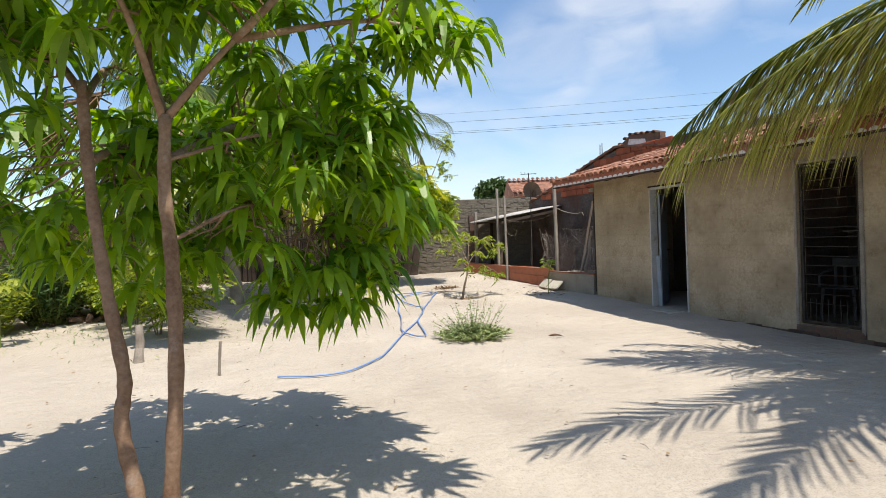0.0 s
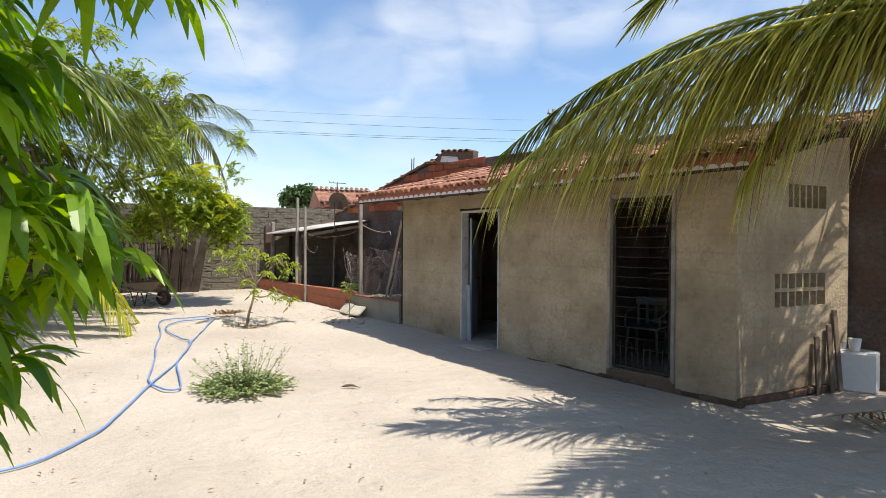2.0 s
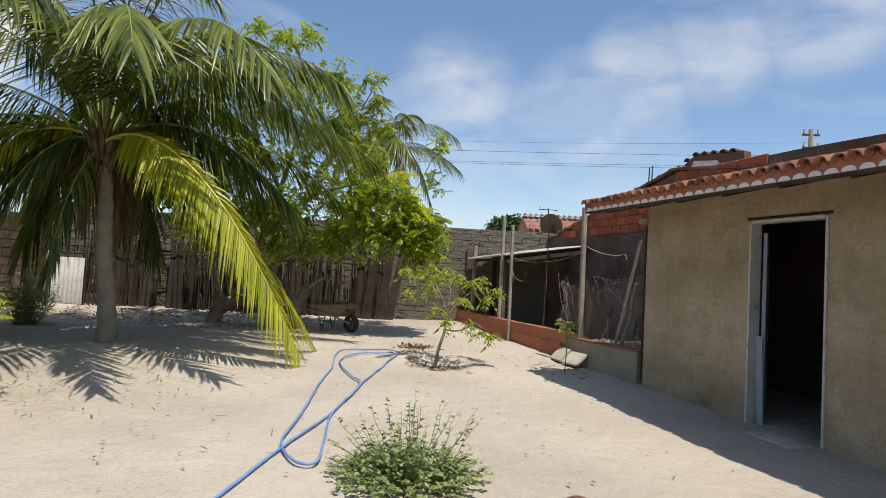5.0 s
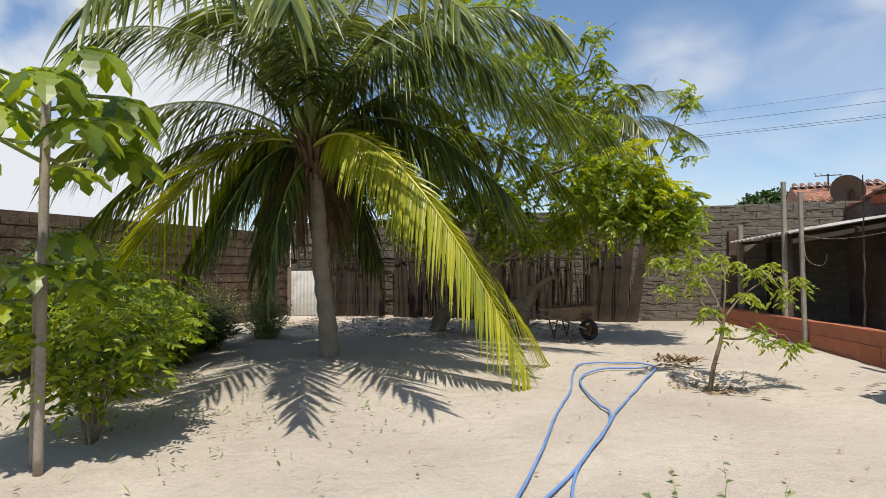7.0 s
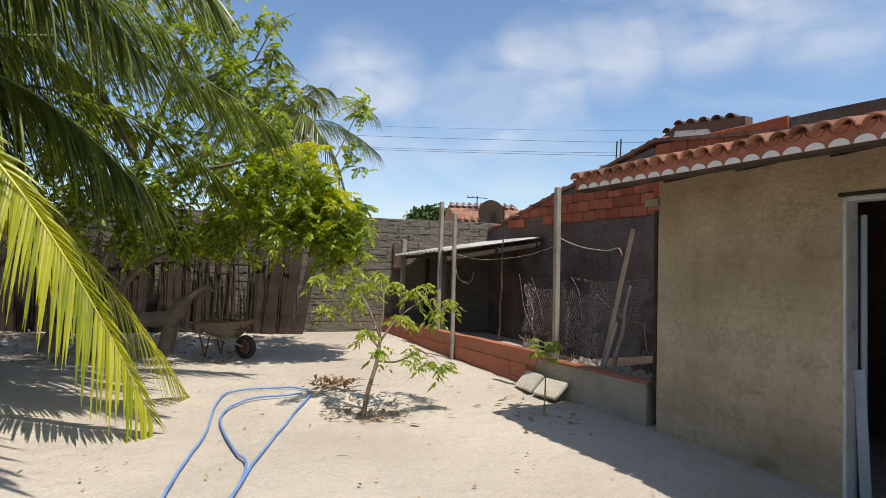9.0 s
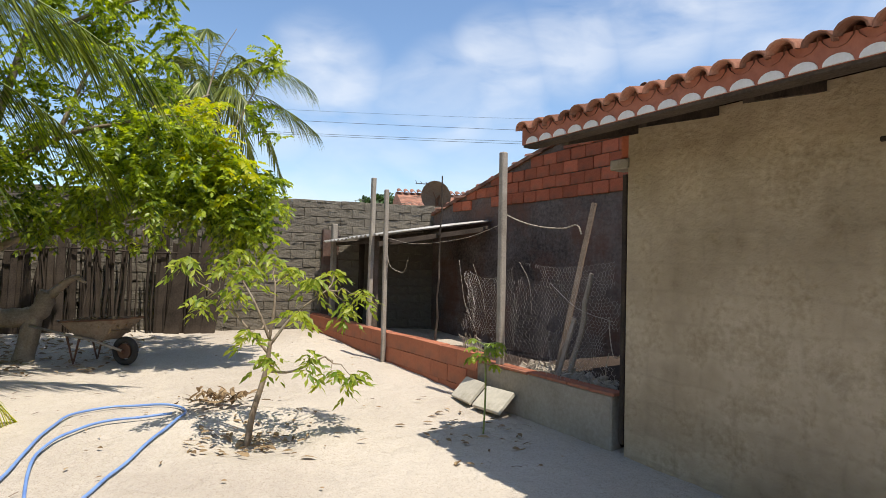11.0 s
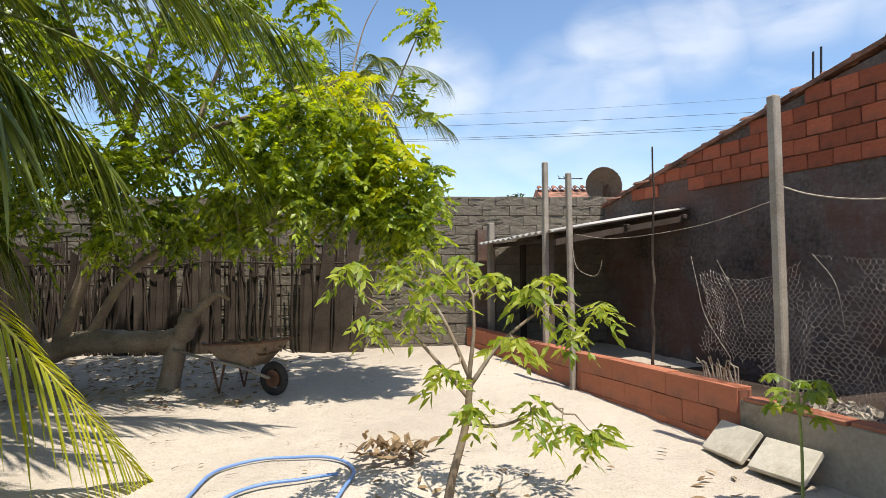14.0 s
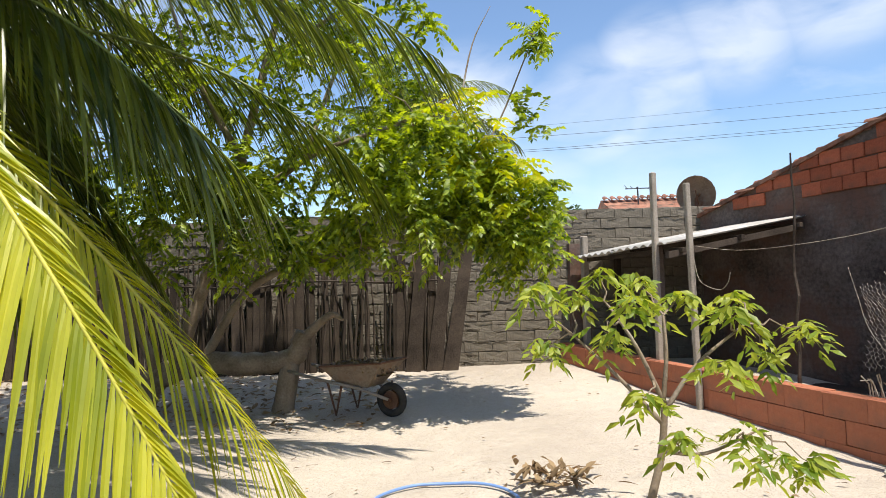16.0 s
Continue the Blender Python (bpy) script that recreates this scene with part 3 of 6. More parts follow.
# eave: red clay band and white scallops
part("eave_band", Geo().box(RS0 + 0.01, RS1 - 0.01, EAVE - 0.02, EAVE + 0.028, zr(EAVE) - 0.035, zr(EAVE) + 0.085), M_FASCIA, roof, "smooth red clay band under the tile ends")
sv = [(0, 0, 0)] + [(-math.cos(math.pi * k / 8) * 0.06, 0, math.sin(math.pi * k / 8) * 0.043) for k in range(9)]
sg = Geo().put([(x, -0.006, z) for x, y, z in sv] + [(x, 0.02, z) for x, y, z in sv], [(0, k, k + 1) for k in range(1, 9)] + [(10, 10 + k + 1, 10 + k) for k in range(1, 9)] + [(k, 10 + k, 10 + k + 1, k + 1) for k in range(1, 9)] + [(0, 10, 11, 1), (9, 19, 10, 0)])
sm = sg.mesh("eave_scallop")
sm.materials.append(M_WHITE)
for c in range(COLS - 1):
    part("eave_scallop", sm, None, roof, "whitewashed scallop" if c == 0 else "", m=pose(RS0 + 0.05 + (c + 0.5) * PITCH, EAVE - 0.022, zr(EAVE) - 0.033))
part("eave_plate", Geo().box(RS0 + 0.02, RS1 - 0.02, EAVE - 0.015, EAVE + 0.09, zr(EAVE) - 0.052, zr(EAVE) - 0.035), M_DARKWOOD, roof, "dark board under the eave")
# beam end, brick stub and mortar lump on the wall's top corner
stub = thing("corner_stub", HM @ pose(-0.02, 0.03, 2.36), "hollow brick stub and white mortar lump at the wall corner", "brick stub", kind="structure")
part("hollow_brick", Geo().box(-0.06, 0.02, -0.02, 0.16, 0.02, 0.2, bev=0.006), M_BRICK, stub, "red hollow brick end")
part("mortar_lump", Geo().box(-0.04, 0.0, 0.0, 0.14, 0.21, 0.40, bev=0.03), M_WHITE, stub, "white mortar lump")
part("ledge", Geo().box(-0.14, 0.03, -0.05, 0.1, -0.06, 0.015, bev=0.005), M_CEMENT, stub, "small cement ledge")
# black blocks on the brick's end, in place of the shade in its cells
for j in range(3):
    for k in range(3):
        part("hole", Geo().box(-0.0635, -0.05, 0.01 + k * 0.05, 0.04 + k * 0.05, 0.045 + j * 0.05, 0.075 + j * 0.05), M_CABLE, stub)
part("jamb_board", Geo().box(-0.045, -0.004, -0.02, 0.05, -2.1, -0.1, bev=0.006), M_DARKWOOD, stub, "dark upright board on the wall edge")

# ---- doors ----
def door_1():
    d = thing("door_1", HM, "open grey steel door in a pale metal frame", "door", kind="structure")
    a, b, c, e = D1
    part("jamb", Geo().box(a - 0.004, a + 0.022, -0.022, TH + 0.01, c, e, bev=0.006), M_FRAME, d)
    part("jamb", Geo().box(b - 0.022, b + 0.004, -0.022, TH + 0.01, c, e, bev=0.006), M_FRAME, d)
    part("head", Geo().box(a + 0.023, b - 0.023, -0.022, TH + 0.01, e - 0.025, e + 0.008, bev=0.006), M_FRAME, d)
    part("lintel", Geo().box(a - 0.04, b + 0.04, -0.014, 0.06, e + 0.010, e + 0.036, bev=0.005), M_DARKWOOD, d, "dark wooden lintel edge")
    leaf = part("door_leaf", Geo().box(0, 0.70, -0.02, 0.02, 0.02, 2.0, bev=0.006), M_STEEL, d, "grey steel door leaf standing open", m=pose(a + 0.05, TH + 0.03, c, 0, 0, 130))
    part("door_handle", Geo().tube([(0.62, -0.022, 1.0), (0.62, -0.07, 1.0), (0.52, -0.07, 1.0)], 0.01, 6), M_RUST, leaf)
    part("threshold", Geo().box(a - 0.1, b - 0.04, -0.36, -0.03, c - 0.16, c + 0.018, bev=0.03), M_PALECEMENT, d, "worn cement doorstep")


door_1()
solid("leaning_board", Geo().box(-0.034, 0.034, -0.01, 0.01, 0, 0.9, bev=0.003), M_STEEL, HM @ pose(D1[0] + 0.09, 0.09, 0.118, -2, -2.2, 30), "narrow pale board leaning in the doorway", "board")


def door_2():
    d = thing("door_2", HM, "closed rusty iron grille gate in a wooden frame", "gate", kind="structure")
    a, b, c, e = D2
    part("jamb", Geo().box(a - 0.045, a - 0.004, -0.03, TH, c - 0.05, e + 0.03, bev=0.008), M_GREYWOOD, d, "weathered wooden jamb")
    part("jamb", Geo().box(b + 0.004, b + 0.05, -0.03, TH, c - 0.05, e + 0.03, bev=0.008), M_GREYWOOD, d, "pale wooden jamb")
    part("head", Geo().box(a - 0.003, b + 0.003, -0.02, TH, e - 0.03, e + 0.03, bev=0.006), M_GREYWOOD, d)
    part("threshold", Geo().box(a - 0.05, b + 0.05, -0.03, TH + 0.02, -0.1, c - 0.003, bev=0.012), M_FOOT, d, "dirty threshold")
    gt = part("gate_frame", Geo().box(a + 0.01, a + 0.045, 0.02, 0.055, c + 0.02, e - 0.05).box(b - 0.045, b - 0.01, 0.02, 0.055, c + 0.02, e - 0.05)
              .box(a + 0.045, b - 0.045, 0.02, 0.055, c + 0.02, c + 0.05).box(a + 0.045, b - 0.045, 0.02, 0.055, e - 0.08, e - 0.05), M_IRON, d, "rusty iron gate frame")
    bm_ = Geo().tube([(a + 0.04, 0.037, 0), (b - 0.04, 0.037, 0)], 0.0042, 6).mesh("bar")
    bm_.materials.append(M_IRON)
    for i in range(15):
        part("bar", bm_, None, gt, m=pose(0, 0, c + 0.28 + i * 0.122))
    vb = Geo().tube([(0, 0.032, c + 0.05), (0, 0.032, c + 0.34)], 0.005, 6).mesh("upright_bar")
    vb.materials.append(M_IRON)
    for i in range(8):
        part("upright_bar", vb, None, gt, m=pose(a + 0.12 + i * 0.081, 0, 0))
    part("bolt", Geo().tube([(b - 0.2, 0.0, 1.36), (b + 0.05, 0.0, 1.37)], 0.011, 6), M_IRON, gt, "slide bolt")


door_2()


def block_course(name, parent, x0, x1, z0, z1, y, bl, bh, dp, mat, rng, jit=0.006, keep=None, gap=0.012, bev=0.007):
    """Courses of blocks as pieces of a wall, in running bond."""
    me = Geo().box(-bl / 2 + gap / 2, bl / 2 - gap / 2, 0, dp, -bh / 2 + gap / 2, bh / 2 - gap / 2, bev=bev).mesh(name)
    me.materials.append(mat)
    hf = Geo().box(-bl / 4 + gap / 2, bl / 4 - gap / 2, 0, dp, -bh / 2 + gap / 2, bh / 2 - gap / 2, bev=bev).mesh(name)
    hf.materials.append(mat)
    k, z = 0, z0 + bh / 2
    while z + bh / 2 <= z1 + 0.02:
        x = x0 + (bl / 2 if k % 2 else 0)
        if k % 2 and (keep is None or keep(x0 + bl / 4, z)):
            part(name, hf, None, parent, m=pose(x0 + bl / 4, y + rng.uniform(-jit, jit), z))
        while x + bl <= x1 + 0.01:
            if keep is None or keep(x + bl / 2, z):
                part(name, me, None, parent, m=pose(x + bl / 2, y + rng.uniform(-jit, jit), z + rng.uniform(-0.004, 0.004), rng.uniform(-1, 1), rng.uniform(-0.7, 0.7), rng.uniform(-1, 1)))
            x += bl
        k += 1
        z += bh


def plastic_chair(m):
    c = thing("chair", m, "white plastic stacking chair, greyed to carry the room's shade", "chair")
    for x in (-0.2, 0.2):
        for y in (-0.2, 0.2):
            part("leg", Geo().tube([(x * 1.1, y * 1.1, 0), (x * 0.95, y * 0.95, 0.43)], [0.018, 0.024], 6), M_SHADEPLASTIC, c)
    part("seat", Geo().box(-0.22, 0.22, -0.21, 0.21, 0.42, 0.445, bev=0.01), M_SHADEPLASTIC, c)
    back = part("backrest", Geo().box(-0.22, 0.22, 0.2, 0.222, 0.72, 0.84, bev=0.01), M_SHADEPLASTIC, c)
    for i in range(4):
        part("slat", Geo().box(-0.2 + i * 0.12, -0.16 + i * 0.12, 0.2, 0.218, 0.44, 0.73, bev=0.005), M_SHADEPLASTIC, back)
    for x in (-0.235, 0.235):
        part("armrest", Geo().tube([(x, 0.21, 0.66), (x * 1.06, 0, 0.65), (x, -0.2, 0.6), (x, -0.2, 0.44)], 0.017, 6), M_SHADEPLASTIC, c)


# blocks in the same dark colour that carries the room's dimness
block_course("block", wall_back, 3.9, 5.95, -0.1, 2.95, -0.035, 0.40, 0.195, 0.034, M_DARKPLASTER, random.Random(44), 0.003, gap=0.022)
plastic_chair(HM @ pose(4.30, 1.15, 0.112, 0, 0, 15))

# ---- low wall of the chicken pen ----
lw = random.Random(3)
low_wall = solid("wall_low_brick", Geo().put([(x, y, z) for x, zz in ((-6.95, 0.70), (-1.9, 0.655)) for y in (0.02, 0.13) for z in (0.15, zz)],
                 [(0, 1, 3, 2), (4, 6, 7, 5), (0, 4, 5, 1), (2, 3, 7, 6), (1, 5, 7, 3), (0, 2, 6, 4)]), M_OLDBRICK, HM, "low red brick wall of the chicken pen", "wall", kind="structure")
block_course("brick", low_wall, -6.95, -1.9, 0.13, 0.70, 0.0, 0.36, 0.182, 0.145, M_OLDBRICK, lw, 0.0015, gap=0.003, bev=0.003)
low_plaster = solid("wall_low_plaster", Geo().box(-1.89, -0.13, 0.0, 0.12, 0.0, 0.60, bev=0.012), M_CEMENT, HM, "low wall with cracked grey cement plaster", "wall", kind="structure")
cap = random.Random(8)
cpm = Geo().box(-0.12, 0.12, -0.07, 0.07, -0.012, 0.012, bev=0.004).mesh("brick")
cpm.materials.append(M_OLDBRICK)
for i in range(7):
    part("brick", cpm, None, low_plaster, m=pose(-1.72 + i * 0.25, 0.06 + cap.uniform(-0.01, 0.01), 0.611, 0, 0, cap.uniform(-3, 3)))
pen_floor = solid("pen_ground", Geo().box(-6.9, -1.76, 0.15, 2.07, 0.0, 0.34).box(-1.757, -0.14, 0.15, 2.07, 0.0, 0.575), M_SHADEEARTH, HM, "raised earth floor of the chicken pen, darkened for its shade", "ground", kind="structure")

# ---- gable wall of the neighbouring house ----
pw = [(-7.0, 2.42), (-6.3, 2.52), (-4.75, 2.93), (-4.1, 3.05), (-2.1, 3.47), (0.4, 3.47), (7.0, 3.3)]
g = Geo()
vv = [(s, n, z) for s, zt in pw for n in (2.1, 2.28) for z in (0.0, zt)]
ff = []
for i in range(len(pw) - 1):
    a = i * 4
    ff += [(a, a + 4, a + 5, a + 1), (a + 2, a + 3, a + 7, a + 6), (a + 1, a + 5, a + 7, a + 3)]
ff += [(0, 1, 3, 2), (len(pw) * 4 - 4, len(pw) * 4 - 2, len(pw) * 4 - 1, len(pw) * 4 - 3)]
wall_gable = solid("wall_gable", g.put(vv, ff), M_DARKPLASTER, HM, "dark stained cement wall with bare brick above", "wall", kind="structure")
ztop = lambda s: float(np.interp(s, [p[0] for p in pw], [p[1] for p in pw]))
zline = lambda s: 2.46 + 0.05 * math.sin(s * 2.3) - 0.02 * (s + 3) + 0.03 * math.sin(s * 6.1)
block_course("brick", wall_gable, -6.8, 0.2, 2.18, 3.6, 2.078, 0.275, 0.165, 0.05, M_BRICK, random.Random(21), 0.009, gap=0.007, keep=lambda s, z: z - 0.08 > zline(s) - 0.02 and z + 0.04 < ztop(s) and z + 0.03 < ztop(s - 0.13))
# tiles laid along the gable's edge, and the neighbour's roof behind it
nb = thing("neighbour_roof", HM, "old red tile roof of the neighbouring house", "roof")
gt_ = Geo()
for a, b in (((-6.4, 2.48), (-2.0, 3.53)), ((-2.0, 3.53), (3.0, 2.9))):
    (s0, z0), (s1, z1) = a, b
    gt_.put([(s0, 2.05, z0 + 0.01), (s1, 2.05, z1 + 0.01), (s1, 9, z1 + 0.01), (s0, 9, z0 + 0.01), (s0, 2.05, z0 + 0.06), (s1, 2.05, z1 + 0.06), (s1, 9, z1 + 0.06), (s0, 9, z0 + 0.06)],
            [(3, 2, 1, 0), (4, 5, 6, 7), (0, 1, 5, 4), (2, 3, 7, 6), (0, 4, 7, 3), (1, 2, 6, 5)])
part("roof_slab", gt_, M_TILE, nb)
ed = random.Random(31)
for i in range(14):
    s = -6.25 + i * 0.315
    z = 2.48 + (s + 6.4) / 4.4 * 1.05
    part("tile", cover, None, nb, m=pose(s, 2.12 + ed.uniform(-0.03, 0.03), z + 0.055, 0, -13.8 + ed.uniform(-3, 3), -90 + ed.uniform(-5, 5)) @ Matrix.Scale(0.8, 4))
# raised ridge piece with white patch
old_tile = tile_mesh("ridge_tile", 0.088, 0.072, 0.44, 1)
old_tile.materials.append(M_FOOT)
part("ridge_wall", Geo().put([(-3.3, 2.5, 3.2), (-2.0, 2.5, 3.85), (-0.9, 2.5, 3.74), (-0.9, 2.5, 3.0), (-3.3, 2.65, 3.2), (-2.0, 2.65, 3.85), (-0.9, 2.65, 3.74), (-0.9, 2.65, 3.0)], [(0, 3, 2, 1), (4, 5, 6, 7), (0, 1, 5, 4), (1, 2, 6, 5), (2, 3, 7, 6), (3, 0, 4, 7)]), M_FOOT, nb, "brick ridge wall")
part("white_patch", Geo().put([(-2.15, 2.488, 3.45), (-1.3, 2.488, 3.45), (-1.45, 2.488, 3.68), (-2.0, 2.488, 3.76), (-2.15, 2.5, 3.45), (-1.3, 2.5, 3.45), (-1.45, 2.5, 3.68), (-2.0, 2.5, 3.76)], [(0, 1, 2, 3), (0, 4, 5, 1), (1, 5, 6, 2), (2, 6, 7, 3), (3, 7, 4, 0)]), M_WHITE, nb, "white mortar patch")
for i in range(11):
    s = -3.2 + i * 0.21
    z = float(np.interp(s, [-3.3, -2.0, -0.9], [3.2, 3.85, 3.74]))
    part("ridge_tile", old_tile, None, nb, m=pose(s, 2.46, z + 0.0, 0, 0, ed.uniform(-4, 4)) @ Matrix.Scale(0.8, 4))

# ---- back wall of blocks ----
BK0, BK1 = Vector((-9.0, 17.0, 0)), Vector((3.3, 18.05, 0))
bdir = (BK1 - BK0).normalized()
BM = pose(BK0.x, BK0.y, 0, 0, 0, math.degrees(math.atan2(bdir.y, bdir.x)))
BL_ = (BK1 - BK0).length
wall_north = solid("wall_north", Geo().box(0, BL_, 0.05, 0.2, 0.1, 2.62), M_BLOCK, BM, "rough grey block wall with squeezed mortar", "wall", kind="structure")
block_course("block", wall_north, 4.4, BL_ - 0.05, 0.30, 2.66, 0.02, 0.42, 0.148, 0.06, M_BLOCK, random.Random(41), 0.006, gap=0.004)
gr = Geo()
rm = random.Random(43)
for k in range(17):
    z = 0.30 + k * 0.148
    x = 0.1
    while x < BL_ - 0.3:
        ln = rm.uniform(0.08, 0.3)
        n = max(4, int(ln / 0.05))
        zo = rm.uniform(-0.05, 0.05)
        pts = [(x + ln * i / (n - 1), 0.016 + rm.uniform(-0.006, 0.006), z + zo + rm.uniform(-0.014, 0.014)) for i in range(n)]
        gr.tube(pts, [0.004] + [rm.uniform(0.003, 0.008) for _ in range(n - 2)] + [0.004], 5)
        x += ln + rm.uniform(0.0, 0.35)
tagged(part("mortar_ridges", gr, M_BLOCK, wall_north, "squeezed out mortar"), kind="stuff")
gj = Geo()
rj = random.Random(42)
for k in range(13):
    for i in range(11):
        x = i * 0.4 + (0.2 if k % 2 else 0) + 0.01
        gj.box(x, min(x + 0.38, 4.39), 0.02 + rj.uniform(-0.012, 0.012), 0.052, 0.30 + k * 0.178 + 0.01, 0.30 + (k + 1) * 0.178 - 0.012)
tagged(part("far_blocks", gj, M_BLOCK, wall_north), kind="stuff")

# west wall with gate
WM = pose(-9.0, 17.0, 0, 0, 0, -90)
wall_west = solid("wall_west", holed_wall(22, 0.0, 2.35, 0.15, [], ny=-0.15), M_WESTWALL, WM, "brown unplastered block boundary wall of the yard", "wall", kind="structure")
gj = Geo()
for k in range(12):
    for i in range(24):
        x = i * 0.4 + (0.2 if k % 2 else 0)
        gj.box(x + 0.01, x + 0.39, rj.uniform(-0.002, 0.014), 0.03, 0.1 + k * 0.185 + 0.01, 0.1 + (k + 1) * 0.185 - 0.01)
tagged(part("west_blocks", gj, M_WESTWALL, wall_west), kind="stuff")
# plain walls that close the yard behind the walker
solid("wall_south", holed_wall(20, -0.1, 2.2, 0.15, []), M_CEMENT, pose(-9.0, -5.2, 0), "plain cement boundary wall", "wall", kind="structure")
solid("wall_east", holed_wall(9.6, -0.1, 2.2, 0.15, []), M_CEMENT, pose(9.2, -5.0, 0, 0, 0, 90), "plain cement boundary wall", "wall", kind="structure")


# ---- plants ----
def curve_through(pts, n=8):
    """Smooth line through points."""
    p = [Vector(q) for q in pts]
    p = [p[0] * 2 - p[1]] + p + [p[-1] * 2 - p[-2]]
    out = []
    for i in range(1, len(p) - 2):
        a, b, c, d = p[i - 1:i + 3]
        for k in range(n):
            t = k / n
            out.append(0.5 * (2 * b + (c - a) * t + (2 * a - 5 * b + 4 * c - d) * t * t + (3 * b - a - 3 * c + d) * t ** 3))
    out.append(p[-2])
    return out


def frond(parent, a, b, c, mat, stalk, seed, leaf=0.62, droop=0.55, count=58, start=0.16, width=0.03, stalk_r=0.022, hang=0.35, along=0.42, ragged=0.13, dry=0.0, taper=0.0, twist=0.0, splay=0.55, lop=1.0):
    """A feather palm frond along the bow a-b-c, with a stalk and two combs of leaflets."""
    rng = np.random.RandomState(seed)
    pts = bez(a, b, c, 24)
    rr = [stalk_r * (1 - 0.82 * i / 23) for i in range(24)]
    P, D, L, dr, rl = [], [], [], [], []
    for side in (-1, 1):
        for i in range(count):
            t = start + (1 - start) * (i + rng.uniform(-0.2, 0.2)) / (count - 1)
            t = min(max(t, 0), 0.999)
            x = t * 23
            k = int(x)
            p = pts[k].lerp(pts[k + 1], x - k)
            d = (pts[k + 1] - pts[k]).normalized()
            s = d.cross(Vector((0, 0, 1)))
            s = s.normalized() if s.length > 0.05 else Vector((1, 0, 0))
            q = (t - start) / (1 - start)
            spread = 0.95 - splay * q
            up = s.cross(d)
            s, up = s * math.cos(twist) + up * math.sin(twist), up * math.cos(twist) - s * math.sin(twist)
            v = s * side * spread * (1 - 0.75 * hang) + d * (along + 0.55 * q) + up * 0.18 * (1 - hang) - Vector((0, 0, 1)) * hang * 1.15
            v += Vector(rng.uniform(-ragged, ragged, 3))
            P.append(p)
            D.append(v)
            L.append(leaf * (lop if side < 0 else 1.0) * (1 - taper * q * q) * (0.55 + 0.75 * math.sin(math.pi * min(0.12 + 0.80 * q, 1)) ** 0.9) * rng.uniform(0.7 - ragged * 0.8, 1.1 + ragged * 0.6))
            dr.append(droop * (1 - 0.6 * hang) * rng.uniform(0.6, 1.4) * (1.0 - 0.3 * q))
            rl.append(side * rng.uniform(0.2, 0.7))
    P, D, L, dr, rl = [np.array([tuple(p) for p in P]), np.array([tuple(d) for d in D]), np.array(L), np.array(dr), np.array(rl)]
    old = rng.uniform(0, 1, len(P)) < dry
    g = Geo()
    blades(g, P[~old], D[~old], L[~old], width, dr[~old], rl[~old], seg=5, prof=(0.5, 1, 1, 0.85, 0.55, 0.05), fold=0.35)
    f = part("frond", g, mat, parent)
    if old.any():
        g = Geo()
        blades(g, P[old], D[old] - np.array([0, 0, 0.5]), L[old] * 0.95, width * 0.8, dr[old] * 1.3, rl[old], seg=5, prof=(0.5, 1, 0.8, 0.6, 0.4, 0.03), fold=0.6)
        tagged(part("dry_fringe", g, M_DRYLEAF, f, "withered brown leaflets"), kind="stuff")
    part("stalk", Geo().tube(pts, rr, 6), stalk, f, smooth=True)
    return f


def palm(name, base, crown, label, fronds, seed, r=0.115, size=1.0):
    t = thing(name, pose(*base), label, "palm tree")
    h = Vector(crown) - Vector(base)
    rng = random.Random(seed)
    pts = [Vector((0, 0, -0.05))] + [h * (i / 22) + Vector((math.sin(i * 0.5) * 0.015, 0, 0)) for i in range(1, 23)]
    rad = [r * 1.35] + [r * (1.18 - 0.35 * i / 22) + (0.012 if i % 2 else -0.006) for i in range(1, 23)]
    part("trunk", Geo().tube(pts, rad, 14), M_PALMBARK, t, "ringed grey palm trunk", True)
    g = Geo()
    for i in range(26):
        a = i * 2.4
        o = Vector((math.cos(a), math.sin(a), 0))
        z0 = h.z - 0.45 + 0.018 * i
        g.tube([(h.x + o.x * r * 0.8, h.y + o.y * r * 0.8, z0), (h.x + o.x * r * 1.7, h.y + o.y * r * 1.7, z0 + 0.3), (h.x + o.x * r * 2.6, h.y + o.y * r * 2.6, z0 + 0.45)], [0.06, 0.045, 0.02], 5)
    for i in range(16):
        a = i * 2.17
        o = Vector((math.cos(a), math.sin(a), 0))
        z0 = h.z - 0.15 - 0.02 * i
        g.tube([(h.x + o.x * r * 0.9, h.y + o.y * r * 0.9, z0), (h.x + o.x * r * 2.2, h.y + o.y * r * 2.2, z0 + 0.05), (h.x + o.x * r * 2.8, h.y + o.y * r * 2.8, z0 - 0.3 - 0.02 * i)], [0.04, 0.025, 0.008], 5)
    part("crown_shaft", g, M_FIBRE, t, "brown fibrous leaf bases")
    for i, (az, ln, rise, end, mt, st, dp) in enumerate(fronds):
        o = Vector((math.cos(radians(az)), math.sin(radians(az)), 0))
        a = h + o * 0.08
        c = h + o * ln + Vector((0, 0, end))
        b = h + o * ln * 0.45 + Vector((0, 0, rise))
        frond(t, a, b, c, mt, st, seed * 100 + i, droop=dp, leaf=(0.70 + 0.12 * rng.random()) * size, count=84 if size > 0.9 else 60, width=0.034, hang=0.42, ragged=0.13)
    return t


